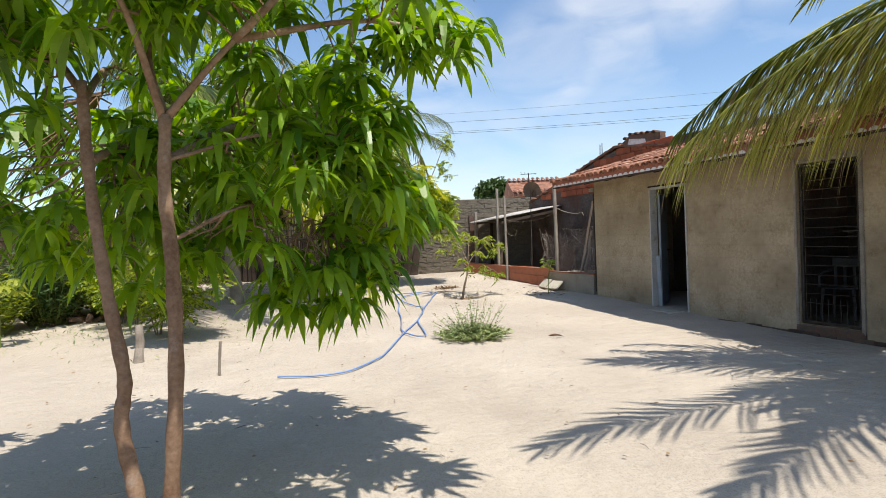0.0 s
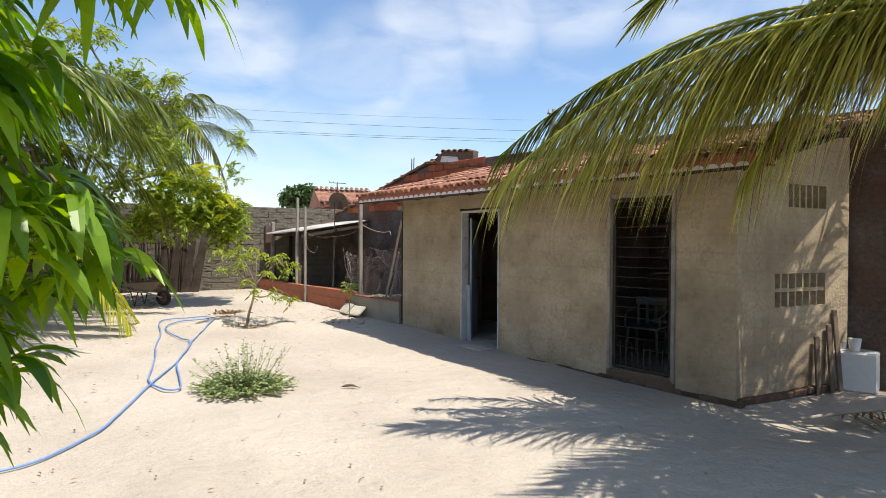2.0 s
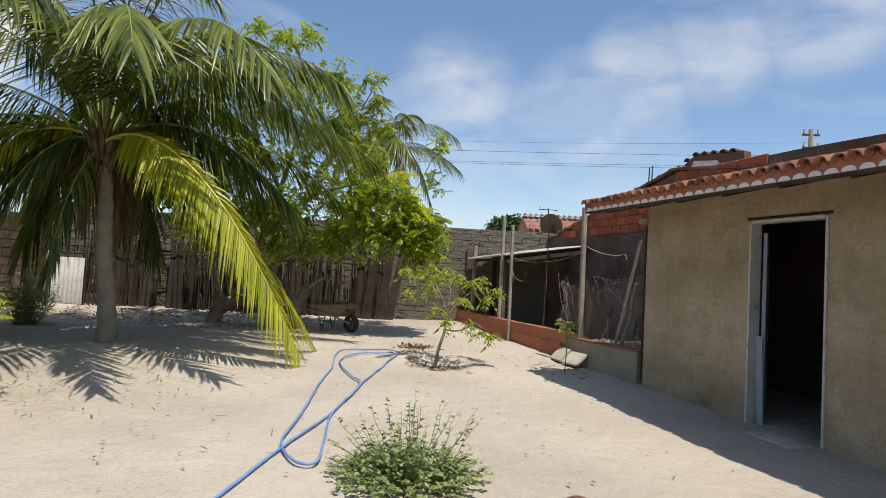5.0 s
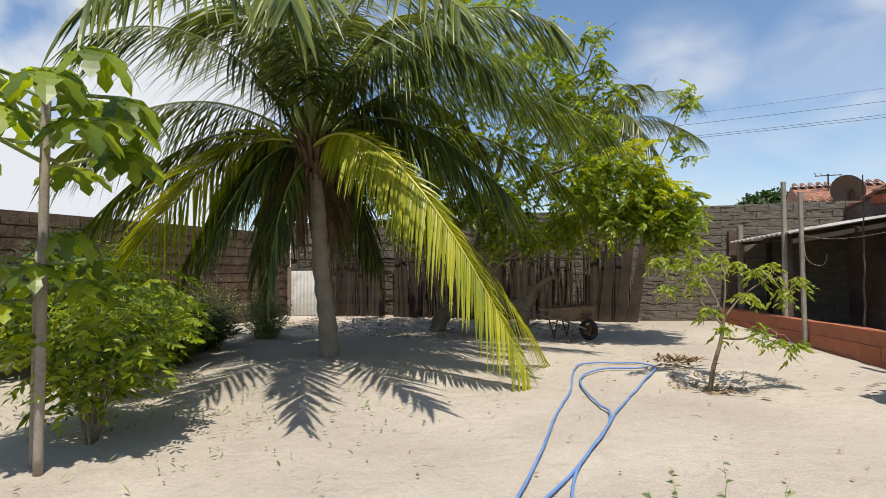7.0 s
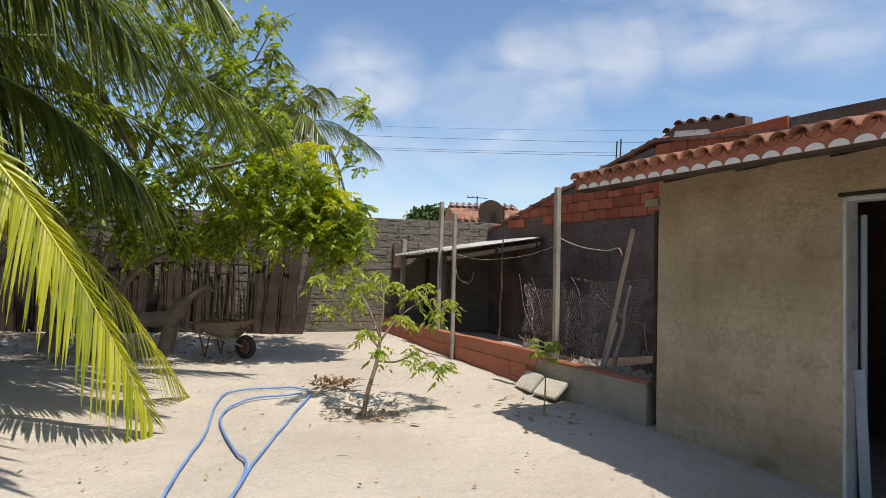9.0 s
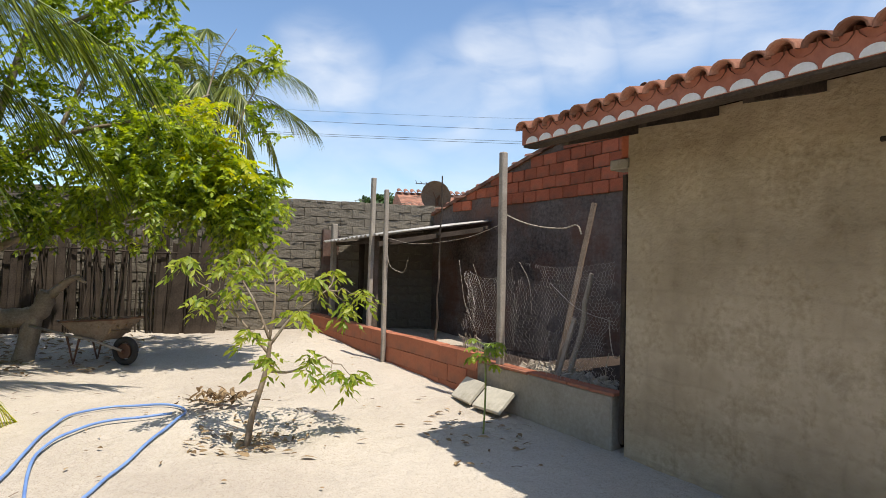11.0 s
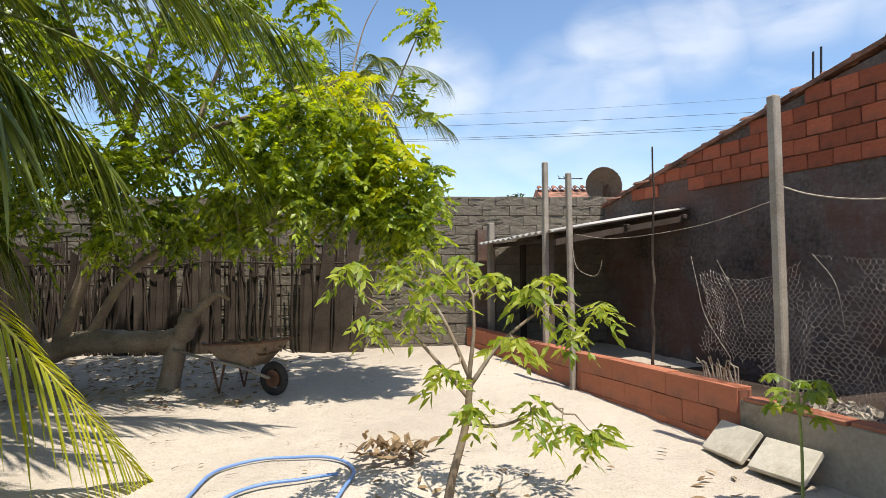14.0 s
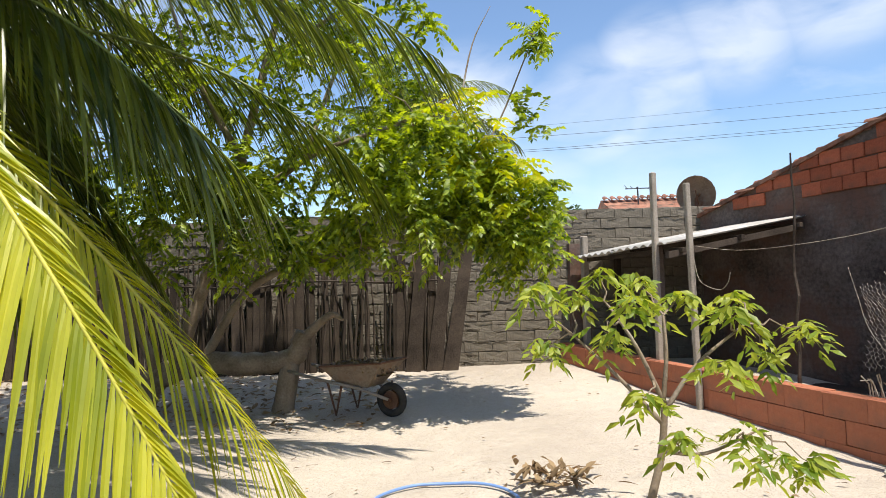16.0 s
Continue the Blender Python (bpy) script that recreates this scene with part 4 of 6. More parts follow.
PB = (-4.72, 12.35, gz(0, 12.35))
lp_fronds = []
pr = random.Random(2)
for az in range(8, 368, 30):         # upright heart of the crown
    lp_fronds.append((az + pr.uniform(-8, 8), pr.uniform(1.5, 2.4), pr.uniform(2.5, 3.2), pr.uniform(1.7, 2.6), L_PALM, M_RACHISG, 0.9))
for az in (-6, 26, 58, 92, 124, 336):   # high arching fronds
    lp_fronds.append((az + pr.uniform(-6, 6), pr.uniform(3.1, 3.7), pr.uniform(1.7, 2.2), pr.uniform(-0.2, 0.6), L_PALM, M_RACHISG, 0.9))
for az in (12, 44, 76, 108, 140, 168, 352):            # low fronds
    lp_fronds.append((az + pr.uniform(-6, 6), pr.uniform(2.7, 3.2), pr.uniform(0.7, 1.1), pr.uniform(-1.2, -0.7), L_PALM, M_RACHISG, 0.8))
for az, ln, up_, end in ((195, 2.0, 0.4, -1.7), (225, 1.5, 0.3, -1.6), (150, 2.2, 0.4, -1.6), (95, 2.2, 0.3, -1.6), (30, 2.2, 0.4, -1.5)):   # old fronds hanging by the trunk
    lp_fronds.append((az, ln, up_, end, L_PALM, M_RACHISG, 0.7))
for az, ln, end in ((75, 0.4, -1.0), (160, 0.4, -0.9)):
    lp_fronds.append((az, ln, 0.1, end, M_DRYLEAF, M_ROPE, 0.5))
PC = (-4.95, 12.25, 3.2)
left_palm = palm("coconut_palm", PB, PC, "coconut palm with arching green fronds in the sand", lp_fronds, 7)
_h = Vector(PC) - Vector(PB)
# two long yellow fronds that droop to the sand
frond(left_palm, _h + Vector((0.05, -0.02, 0.06)), (1.81, -1.61, 3.32 - PB[2]), (3.12, 0.2, 0.03), L_PALMY, M_RACHIS, 901, leaf=0.62, droop=0.42, count=110, width=0.031, stalk_r=0.028, hang=0.2, along=0.5, ragged=0.06, twist=-0.85, splay=0.3, lop=0.5)
frond(left_palm, _h + Vector((0.05, -0.08, 0)), (1.73, -1.53, 3.68 - PB[2]), (3.22, -1.1, 0.12), L_PALMY, M_RACHIS, 902, leaf=0.62, droop=0.42, count=110, width=0.031, stalk_r=0.028, hang=0.2, along=0.5, ragged=0.06, twist=-0.85, splay=0.3, lop=0.5)
# fronds towards the boundary wall: one yellowing and low, two green arches above it, and some high ones over the yard
for k, (b_, c_, mt_, st_, hg) in enumerate((
        ((-1.0, -0.7, 0.75), (-2.85, -1.35, -2.5), L_PALMY, M_RACHIS, 0.5), ((-1.35, -0.5, 0.95), (-3.15, -1.2, -1.1), L_PALM, M_RACHISG, 0.62), ((-1.5, -0.7, 1.45), (-3.25, -1.55, -0.1), L_PALM, M_RACHISG, 0.66),
        ((-0.2, -1.7, 1.7), (-0.4, -3.3, 0.5), L_PALM, M_RACHISG, 0.5), ((0.9, -1.6, 1.9), (1.75, -3.1, 0.7), L_PALM, M_RACHISG, 0.5),
        ((2.1, 0.6, 1.7), (4.2, 0.6, -0.1), L_PALM, M_RACHISG, 0.6), ((2.1, -0.6, 2.1), (3.9, -1.5, 0.6), L_PALM, M_RACHISG, 0.5), ((2.0, 1.1, 1.0), (3.6, 1.6, -0.8), L_PALM, M_RACHISG, 0.6),
        ((1.3, -2.0, 2.1), (2.6, -3.9, 0.1), L_PALM, M_RACHISG, 0.3), ((0.6, -2.3, 2.2), (1.3, -4.4, 0.1), L_PALM, M_RACHISG, 0.3), ((1.8, -1.6, 2.3), (3.5, -3.1, 0.2), L_PALM, M_RACHISG, 0.3))):
    frond(left_palm, _h, _h + Vector(b_), _h + Vector(c_), mt_, st_, 920 + k, leaf=0.72 if k > 2 else 0.95, droop=0.5, count=88 if hg > 0.35 else 52, width=(0.034 if hg > 0.35 else 0.046) if k > 2 else 0.036, hang=hg if k else 0.3, along=0.4, ragged=0.12, twist=-1.1 if k == 0 else 0.0)
frond(left_palm, _h + Vector((0.0, -0.08, -0.1)), (-0.3, -0.8, 2.4), (-0.32, -0.95, 1.0), L_PALM, M_RACHISG, 903, leaf=0.5, droop=0.5)

RB = (6.0, 3.35, 0.0)
rc = Vector((6.0, 3.35, 3.3))
right_palm = palm("coconut_palm", RB, tuple(rc), "coconut palm with fading drooping fronds before the house", [
    (200, 2.6, 1.4, 1.2, L_PALM, M_RACHISG, 0.6), (250, 3.0, 1.2, -0.2, L_PALM, M_RACHISG, 0.7), (300, 3.2, 1.3, 0.2, L_PALM, M_RACHISG, 0.6),
    (345, 3.0, 1.4, 0.3, L_PALM, M_RACHISG, 0.6), (30, 2.6, 1.2, 1.0, L_PALM, M_RACHISG, 0.6), (75, 2.4, 1.5, 1.3, L_PALM, M_RACHISG, 0.6)]
    + [(az, 2.2, 2.4, 1.5, L_PALM, M_RACHISG, 0.7) for az in range(8, 360, 72)]
    + [(az, 1.9, 1.5, 0.8, L_PALM, M_RACHISG, 0.8) for az in (185, 210, 235, 262, 290)], 8)
for i, (ctrl, tip, mt, dp, lf) in enumerate((
        ((4.1, 4.9, 4.0), (2.38, 5.2, 2.1), L_DRYPALM, 1.15, 0.84),
        ((4.3, 5.2, 4.15), (2.65, 5.9, 2.35), L_DRYPALM, 1.1, 0.82),
        ((3.9, 4.4, 3.95), (2.15, 5.05, 2.15), L_DRYPALM, 1.15, 0.9),
        ((4.0, 4.6, 4.1), (2.45, 5.6, 2.5), L_PALM, 1.1, 0.9),
        ((4.6, 5.3, 4.0), (3.7, 6.5, 2.4), L_DRYPALM, 1.15, 0.9),
        ((4.4, 5.0, 4.3), (2.8, 5.3, 2.72), L_DRYPALM, 1.1, 0.9),
        ((5.2, 5.2, 4.2), (4.8, 6.3, 2.8), L_DRYPALM, 1.05, 0.9),
        ((4.9, 4.6, 3.9), (4.0, 5.6, 2.5), L_DRYPALM, 1.1, 0.9),
        ((5.3, 4.3, 4.3), (4.35, 4.75, 2.3), L_DRYPALM, 1.1, 0.95), ((5.1, 4.0, 4.5), (3.75, 4.45, 2.95), L_DRYPALM, 1.1, 0.95),
        
        ((4.0, 2.9, 5.4), (1.5, 1.9, 4.2), L_PALM, 0.6, 0.8),
        
        
        ((4.5, 2.3, 5.4), (2.3, 0.9, 4.3), L_PALM, 0.6, 0.8), ((4.4, 3.9, 5.5), (2.55, 4.5, 4.25), L_PALM, 0.6, 0.8), ((5.0, 2.8, 5.0), (3.3, 2.0, 4.1), L_PALM, 0.6, 0.8), ((5.0, 3.2, 5.0), (3.4, 3.0, 4.2), L_PALM, 0.6, 0.8),
        ((6.8, 4.4, 4.6), (7.3, 5.7, 3.3), L_PALM, 0.9, 0.8),
        
        ((5.0, 5.0, 5.3), (4.4, 6.2, 4.2), L_PALM, 0.6, 0.8), ((5.4, 3.0, 5.4), (4.2, 1.9, 4.5), L_PALM, 0.6, 0.8), ((6.3, 4.4, 4.5), (6.6, 5.7, 3.8), L_PALM, 0.9, 0.8))):
    frond(right_palm, rc - Vector(RB), Vector(ctrl) - Vector(RB), Vector(tip) - Vector(RB), mt, M_RACHIS if mt is L_DRYPALM else M_RACHISG, 950 + i, leaf=lf * (1.08 if tip[2] < 4 else 0.92), droop=dp * (0.8 if tip[2] < 4 else 0.4), count=84 if tip[2] < 4 else 42, width=0.033 if tip[2] < 4 else 0.05, hang=0.5 if tip[2] < 4 else 0.14, along=0.75 if tip[2] < 4 else 0.5, ragged=0.2 if tip[2] < 4 else 0.07, dry=0.1 if tip[2] < 4 else 0.0, taper=0.5 if tip[2] < 4 else 0.25)

far_fronds = [(az + pr.uniform(-9, 9), pr.uniform(2.2, 2.9), pr.uniform(1.2, 2.0), pr.uniform(-1.9, 0.6), L_PALM, M_RACHISG, 0.6) for az in range(0, 360, 24)]
far_fronds += [(az + pr.uniform(-9, 9), pr.uniform(1.0, 1.6), pr.uniform(1.8, 2.4), pr.uniform(1.2, 1.9), L_PALM, M_RACHISG, 0.6) for az in range(12, 360, 45)]
palm("coconut_palm", (-2.25, 23.6, 0.4), (-2.35, 23.6, 5.35), "distant coconut palm behind the block wall", far_fronds, 9, size=0.85)


def clumped(rng, blobs, n):
    """Points within ellipsoids (centre, radii, weight), fuller towards their skins."""
    w = np.array([b[2] for b in blobs], float)
    out = []
    for k in rng.choice(len(blobs), n, p=w / w.sum()):
        c, r, _ = blobs[k]
        d = rng.normal(size=3)
        d = d / np.linalg.norm(d) * rng.uniform(0.35, 1.0) ** 0.6
        out.append(np.array(c) + d * np.array(r))
    return np.array(out)


def twigs(geo, starts, ends, rng, r0=0.012, amp=0.08):
    for e in ends:
        s = min(starts, key=lambda q: (q[0] - e[0]) ** 2 + (q[1] - e[1]) ** 2 + (q[2] - e[2]) ** 2)
        geo.tube(wander(s, tuple(e), 5, amp, rng), [r0, r0 * 0.8, r0 * 0.6, r0 * 0.45, r0 * 0.25], 5, False)


def mango():
    t = thing("mango_tree", pose(-1.5, 2.1, 0), "young mango tree with long glossy drooping leaves", "tree")
    o = Vector((1.5, -2.1, 0))
    rng = random.Random(4)
    t1 = curve_through([Vector(p) + o for p in ((-1.53, 2.1, -0.05), (-1.49, 2.1, 0.35), (-1.45, 2.11, 0.9), (-1.45, 2.12, 1.4), (-1.47, 2.12, 1.75), (-1.45, 2.12, 2.12))])
    part("trunk", Geo().tube(t1, [0.042 - 0.012 * i / (len(t1) - 1) + 0.003 * math.sin(i * 1.3) for i in range(len(t1))], 10), M_MANGOBARK, t, smooth=True)
    t2 = curve_through([Vector(p) + o for p in ((-1.60, 2.08, -0.05), (-1.66, 2.08, 0.3), (-1.72, 2.09, 0.62), (-1.70, 2.1, 0.85), (-1.76, 2.1, 1.25), (-1.82, 2.1, 1.8), (-1.85, 2.12, 2.3))])
    part("trunk", Geo().tube(t2, [0.042 - 0.016 * i / (len(t2) - 1) + 0.003 * math.sin(i * 1.7) for i in range(len(t2))], 10), M_MANGOBARK, t, smooth=True)
    limbs = [((-1.45, 2.12, 2.1), (-1.12, 2.2, 2.5), (-0.7, 2.6, 3.1)), ((-1.45, 2.12, 2.1), (-1.6, 2.3, 2.5), (-1.7, 2.7, 3.2)), ((-1.85, 2.12, 2.25), (-2.2, 2.3, 2.6), (-2.7, 2.2, 2.9)),
             ((-1.85, 2.12, 2.2), (-2.0, 2.6, 2.5), (-2.3, 3.1, 2.5)), ((-1.46, 2.12, 1.9), (-1.0, 2.6, 2.1), (-0.5, 3.1, 2.0)), ((-1.12, 2.2, 2.5), (-0.5, 2.7, 2.75), (0.05, 3.1, 2.75)),
             ((-1.46, 2.12, 1.5), (-1.2, 2.6, 1.7), (-0.9, 3.1, 1.6)), ((-1.12, 2.2, 2.5), (-0.6, 2.0, 2.8), (0.2, 1.9, 3.0)), ((-1.46, 2.12, 2.1), (-1.5, 1.8, 2.6), (-1.7, 1.4, 2.95)), ((-1.46, 2.12, 1.9), (-1.35, 3.0, 2.25), (-1.2, 3.9, 2.4)), ((-1.82, 2.1, 1.9), (-2.0, 3.0, 2.2), (-2.2, 3.9, 2.3))]
    nodes = []
    for i, l in enumerate(limbs):
        c = curve_through([Vector(p) + o for p in l], 6)
        nodes += [tuple(p) for p in c[3:]]
        part("limb", Geo().tube(c, [(0.012 if i in (4, 6) else 0.022) * (1 - 0.73 * k / (len(c) - 1)) for k in range(len(c))], 8), M_MANGOBARK, t, smooth=True)
    nr = np.random.RandomState(14)
    blobs = [((-1.05, 3.0, 1.95), (0.8, 0.7, 0.8), 7), ((-2.35, 2.9, 2.0), (0.8, 0.8, 0.6), 5), ((-3.1, 3.1, 1.85), (0.6, 0.7, 0.6), 2.5), ((-1.3, 2.8, 2.95), (1.3, 1.0, 0.6), 7), ((-0.1, 3.05, 2.76), (0.48, 0.35, 0.17), 2.4),
             ((-0.55, 3.25, 1.55), (0.36, 0.35, 0.42), 2.4), ((-2.6, 2.0, 2.7), (0.7, 0.7, 0.5), 3), ((-1.75, 2.0, 2.8), (0.7, 0.45, 0.45), 3.2), ((-1.0, 2.4, 3.1), (0.7, 0.5, 0.4), 2.5), ((-0.95, 3.1, 1.25), (0.42, 0.4, 0.25), 2), ((-1.5, 2.6, 1.75), (0.5, 0.5, 0.35), 2.6), ((-2.2, 3.0, 1.55), (0.6, 0.6, 0.35), 2.4), ((-0.75, 2.75, 2.2), (0.45, 0.4, 0.4), 2),
             ((0.25, 1.9, 3.05), (0.45, 0.35, 0.22), 2.0), ((-0.6, 1.55, 3.1), (0.5, 0.35, 0.25), 2.6), ((-1.6, 1.4, 3.0), (0.7, 0.4, 0.3), 3.6), ((-2.7, 1.5, 3.0), (0.7, 0.5, 0.3), 3.6), ((-3.3, 2.4, 2.5), (0.6, 0.6, 0.5), 2.5), ((-1.1, 3.9, 2.25), (0.6, 0.5, 0.5), 3), ((-2.2, 3.9, 2.2), (0.7, 0.5, 0.5), 3)]
    tips = clumped(nr, [(np.array(c) + np.array(o), r, w) for c, r, w in blobs], 500)
    g = Geo()
    twigs(g, nodes, tips, rng, 0.009, 0.05)
    tagged(part("twig_tangle", g, M_MANGOBARK, t), kind="stuff")
    P, D, L, W, dr, rl = [], [], [], [], [], []
    for c in tips:
        n = nr.randint(11, 17)
        lean = np.array([nr.uniform(-0.3, 0.3), nr.uniform(-0.3, 0.3), 0.1])
        for k in range(n):
            a = k * 2.4 + nr.uniform(-0.3, 0.3)
            P.append(c + np.array([0, 0, -0.012 * (k % 5)]))
            D.append(np.array([math.cos(a), math.sin(a), nr.uniform(-0.1, 0.7)]) + lean)
            L.append(nr.uniform(0.2, 0.35))
            W.append(nr.uniform(0.044, 0.06))
            dr.append(nr.uniform(0.45, 1.0))
            rl.append(nr.uniform(-0.55, 0.55))
    g = Geo()
    blades(g, P, D, L, W, dr, rl, seg=5, prof=(0.2, 0.85, 1.0, 1.0, 0.72, 0.05), fold=0.22)
    part("crown", g, L_MANGO, t, "glossy green leaves")


mango()


def pinnate(geo, c, d, n, ln, lw, length, nr, droop=0.35):
    """One feather leaf: a short stalk with leaflets in pairs."""
    d = d / np.linalg.norm(d)
    s = np.cross(d, [0, 0, 1.0])
    s = s / max(np.linalg.norm(s), 1e-3)
    P, D = [], []
    for i in range(n):
        t = (i + 0.6) / n
        p = c + d * length * t + np.array([0, 0, -1.0]) * length * droop * t * t
        for sd in (-1, 1):
            P.append(p)
            D.append(s * sd * 0.9 + d * 0.55 + np.array([0, 0, nr.uniform(-0.35, 0.1) - 0.35 * droop]))
    P.append(c + d * length + np.array([0, 0, -1.0]) * length * droop)
    D.append(d + np.array([0, 0, -0.4]))
    m = len(P)
    blades(geo, P, D, nr.uniform(0.8, 1.15, m) * ln, lw, nr.uniform(0.1, 0.4, m), nr.uniform(-1.1, 1.1) + nr.uniform(-0.4, 0.4, m), seg=2, prof=(0.25, 1.0, 0.1), fold=0.15)


def shade_tree():
    base = (-4.3, 15.25, gz(0, 15.25))
    t = thing("shade_tree", pose(*base), "bent old shade tree with feathery bright green leaves", "tree")
    o = -Vector(base)
    rng = random.Random(6)
    tr_ = curve_through([Vector(p) + o for p in ((-4.35, 15.3, 0.25), (-4.15, 15.25, 0.62), (-3.6, 15.2, 0.80), (-3.0, 15.15, 0.80), (-2.55, 15.1, 0.86), (-2.42, 15.1, 1.12))])
    part("trunk", Geo().tube(tr_, [0.15 - 0.05 * i / (len(tr_) - 1) + 0.008 * math.sin(i * 1.9) for i in range(len(tr_))], 10), M_BARK, t, "bent trunk lying near the sand", True)
    st = curve_through([Vector(p) + o for p in ((-2.56, 15.1, 0.9), (-2.6, 15.08, 0.6), (-2.66, 15.06, 0.25))])
    part("prop_root", Geo().tube(st, [0.09, 0.1, 0.1, 0.1, 0.1, 0.1, 0.11, 0.11, 0.11, 0.11, 0.11, 0.11, 0.11, 0.11, 0.12, 0.12, 0.13][:len(st)], 9), M_BARK, t, smooth=True)
    limbs = [((-3.9, 15.2, 0.75), (-3.5, 15.1, 1.7), (-3.1, 15.0, 2.8), (-2.7, 15.0, 4.3), (-2.5, 15.1, 5.2)), ((-3.6, 15.2, 0.8), (-2.9, 15.0, 1.65), (-1.8, 14.8, 1.95), (-0.9, 14.7, 2.15), (-0.2, 14.7, 2.4)),
             ((-2.44, 15.1, 1.05), (-2.1, 14.95, 1.3), (-1.95, 14.9, 1.25)), ((-3.3, 15.05, 2.2), (-2.3, 14.8, 2.9), (-1.3, 14.7, 3.2), (-0.6, 14.6, 3.5)), ((-3.0, 15.0, 2.9), (-3.4, 14.7, 3.8), (-3.6, 14.5, 4.6)),
             ((-1.8, 14.8, 1.95), (-1.4, 14.6, 2.6), (-1.1, 14.5, 3.2)), ((-2.7, 15.0, 4.1), (-1.9, 14.9, 4.5), (-1.3, 14.8, 4.7)), ((-2.3, 14.8, 2.9), (-2.0, 14.9, 3.8), (-1.7, 15.0, 4.4)),
             ((-1.0, 14.7, 2.2), (-0.4, 14.7, 3.0), (-0.05, 14.7, 3.75), (0.12, 14.7, 4.15)), ((-0.7, 14.7, 3.3), (-0.55, 14.8, 4.0), (-0.35, 14.8, 4.4)), ((-4.1, 15.2, 0.7), (-4.4, 14.9, 1.9), (-4.6, 14.7, 3.0), (-4.3, 14.8, 4.6)), ((-2.5, 15.1, 5.1), (-2.9, 14.9, 5.8), (-3.2, 14.8, 6.3)), ((-1.5, 14.85, 4.65), (-1.2, 14.8, 5.2), (-0.9, 14.8, 5.4)), ((-2.0, 14.7, 2.0), (-1.6, 14.3, 1.75), (-1.1, 14.1, 1.7))]
    nodes = []
    for i, l in enumerate(limbs):
        c = curve_through([Vector(p) + o for p in l], 5)
        nodes += [tuple(p) for p in c[4:]]
        r = (0.085, 0.055, 0.06, 0.04, 0.045, 0.03, 0.03, 0.03, 0.014, 0.012, 0.06, 0.03, 0.014, 0.02)[i]
        part("limb", Geo().tube(c, [r * (1 - 0.75 * k / (len(c) - 1)) for k in range(len(c))], 7), M_BARK, t, smooth=True)
    nr = np.random.RandomState(24)
    blobs = [((-0.35, 14.8, 2.35), (0.62, 0.7, 0.5), 3), ((-1.05, 14.6, 2.75), (0.85, 0.8, 0.65), 4), ((-2.2, 14.6, 2.45), (1.0, 0.8, 0.6), 4), ((-1.9, 14.9, 3.6), (1.0, 0.9, 0.75), 3.2),
             ((-2.5, 15.0, 4.7), (0.95, 0.9, 0.7), 2.4), ((-3.4, 14.7, 3.2), (0.9, 0.9, 0.9), 3), ((-1.4, 14.8, 4.6), (0.6, 0.6, 0.45), 0.9), ((0.05, 14.7, 3.1), (0.18, 0.2, 0.5), 0.3), ((0.1, 14.7, 4.05), (0.1, 0.1, 0.14), 0.12),
             ((-4.4, 14.7, 2.7), (0.9, 0.8, 0.9), 2.5), ((-0.1, 14.6, 1.9), (0.35, 0.4, 0.3), 0.9), ((-3.2, 14.2, 2.2), (0.8, 0.6, 0.5), 2), ((-1.3, 14.3, 2.15), (0.7, 0.5, 0.35), 2), ((-3.0, 14.8, 5.6), (1.1, 0.9, 0.8), 2.6), ((-4.3, 14.8, 4.6), (1.0, 0.9, 0.9), 2.6), ((-1.75, 14.9, 5.3), (0.5, 0.5, 0.4), 0.6), ((-5.2, 15.2, 3.4), (1.0, 0.8, 0.9), 2), ((-1.0, 15.7, 2.9), (0.7, 0.5, 0.5), 1.2)]
    tips = clumped(nr, [(np.array(c) + np.array(o), r, w) for c, r, w in blobs], 560)
    g = Geo()
    twigs(g, nodes, tips[::4], rng, 0.008, 0.07)
    tagged(part("twig_tangle", g, M_BARK, t), kind="stuff")
    g = Geo()
    for c in tips:
        for k in range(nr.randint(5, 10)):
            a = nr.uniform(0, 6.28)
            pinnate(g, c + nr.normal(0, 0.06, 3), np.array([math.cos(a), math.sin(a), nr.uniform(-1.3, 1.1)]), 7, 0.064, 0.038, nr.uniform(0.16, 0.3), nr, nr.uniform(0.05, 0.6))
    part("crown", g, L_FLAMB, t, "feathery green leaves")
    g = Geo()
    yt = clumped(nr, [(np.array((-0.62, 14.35, 3.0)) + np.array(o), (0.36, 0.22, 0.42), 1), (np.array((-0.35, 14.3, 2.45)) + np.array(o), (0.4, 0.2, 0.3), 0.5)], 18)
    for c in yt:
        for k in range(5):
            a = nr.uniform(0, 6.28)
            pinnate(g, c, np.array([math.cos(a), math.sin(a), nr.uniform(-0.3, 0.4)]), 5, 0.085, 0.04, 0.24, nr)
    part("yellow_foliage", g, L_YELLOW, t, "yellowing leaves")


shade_tree()


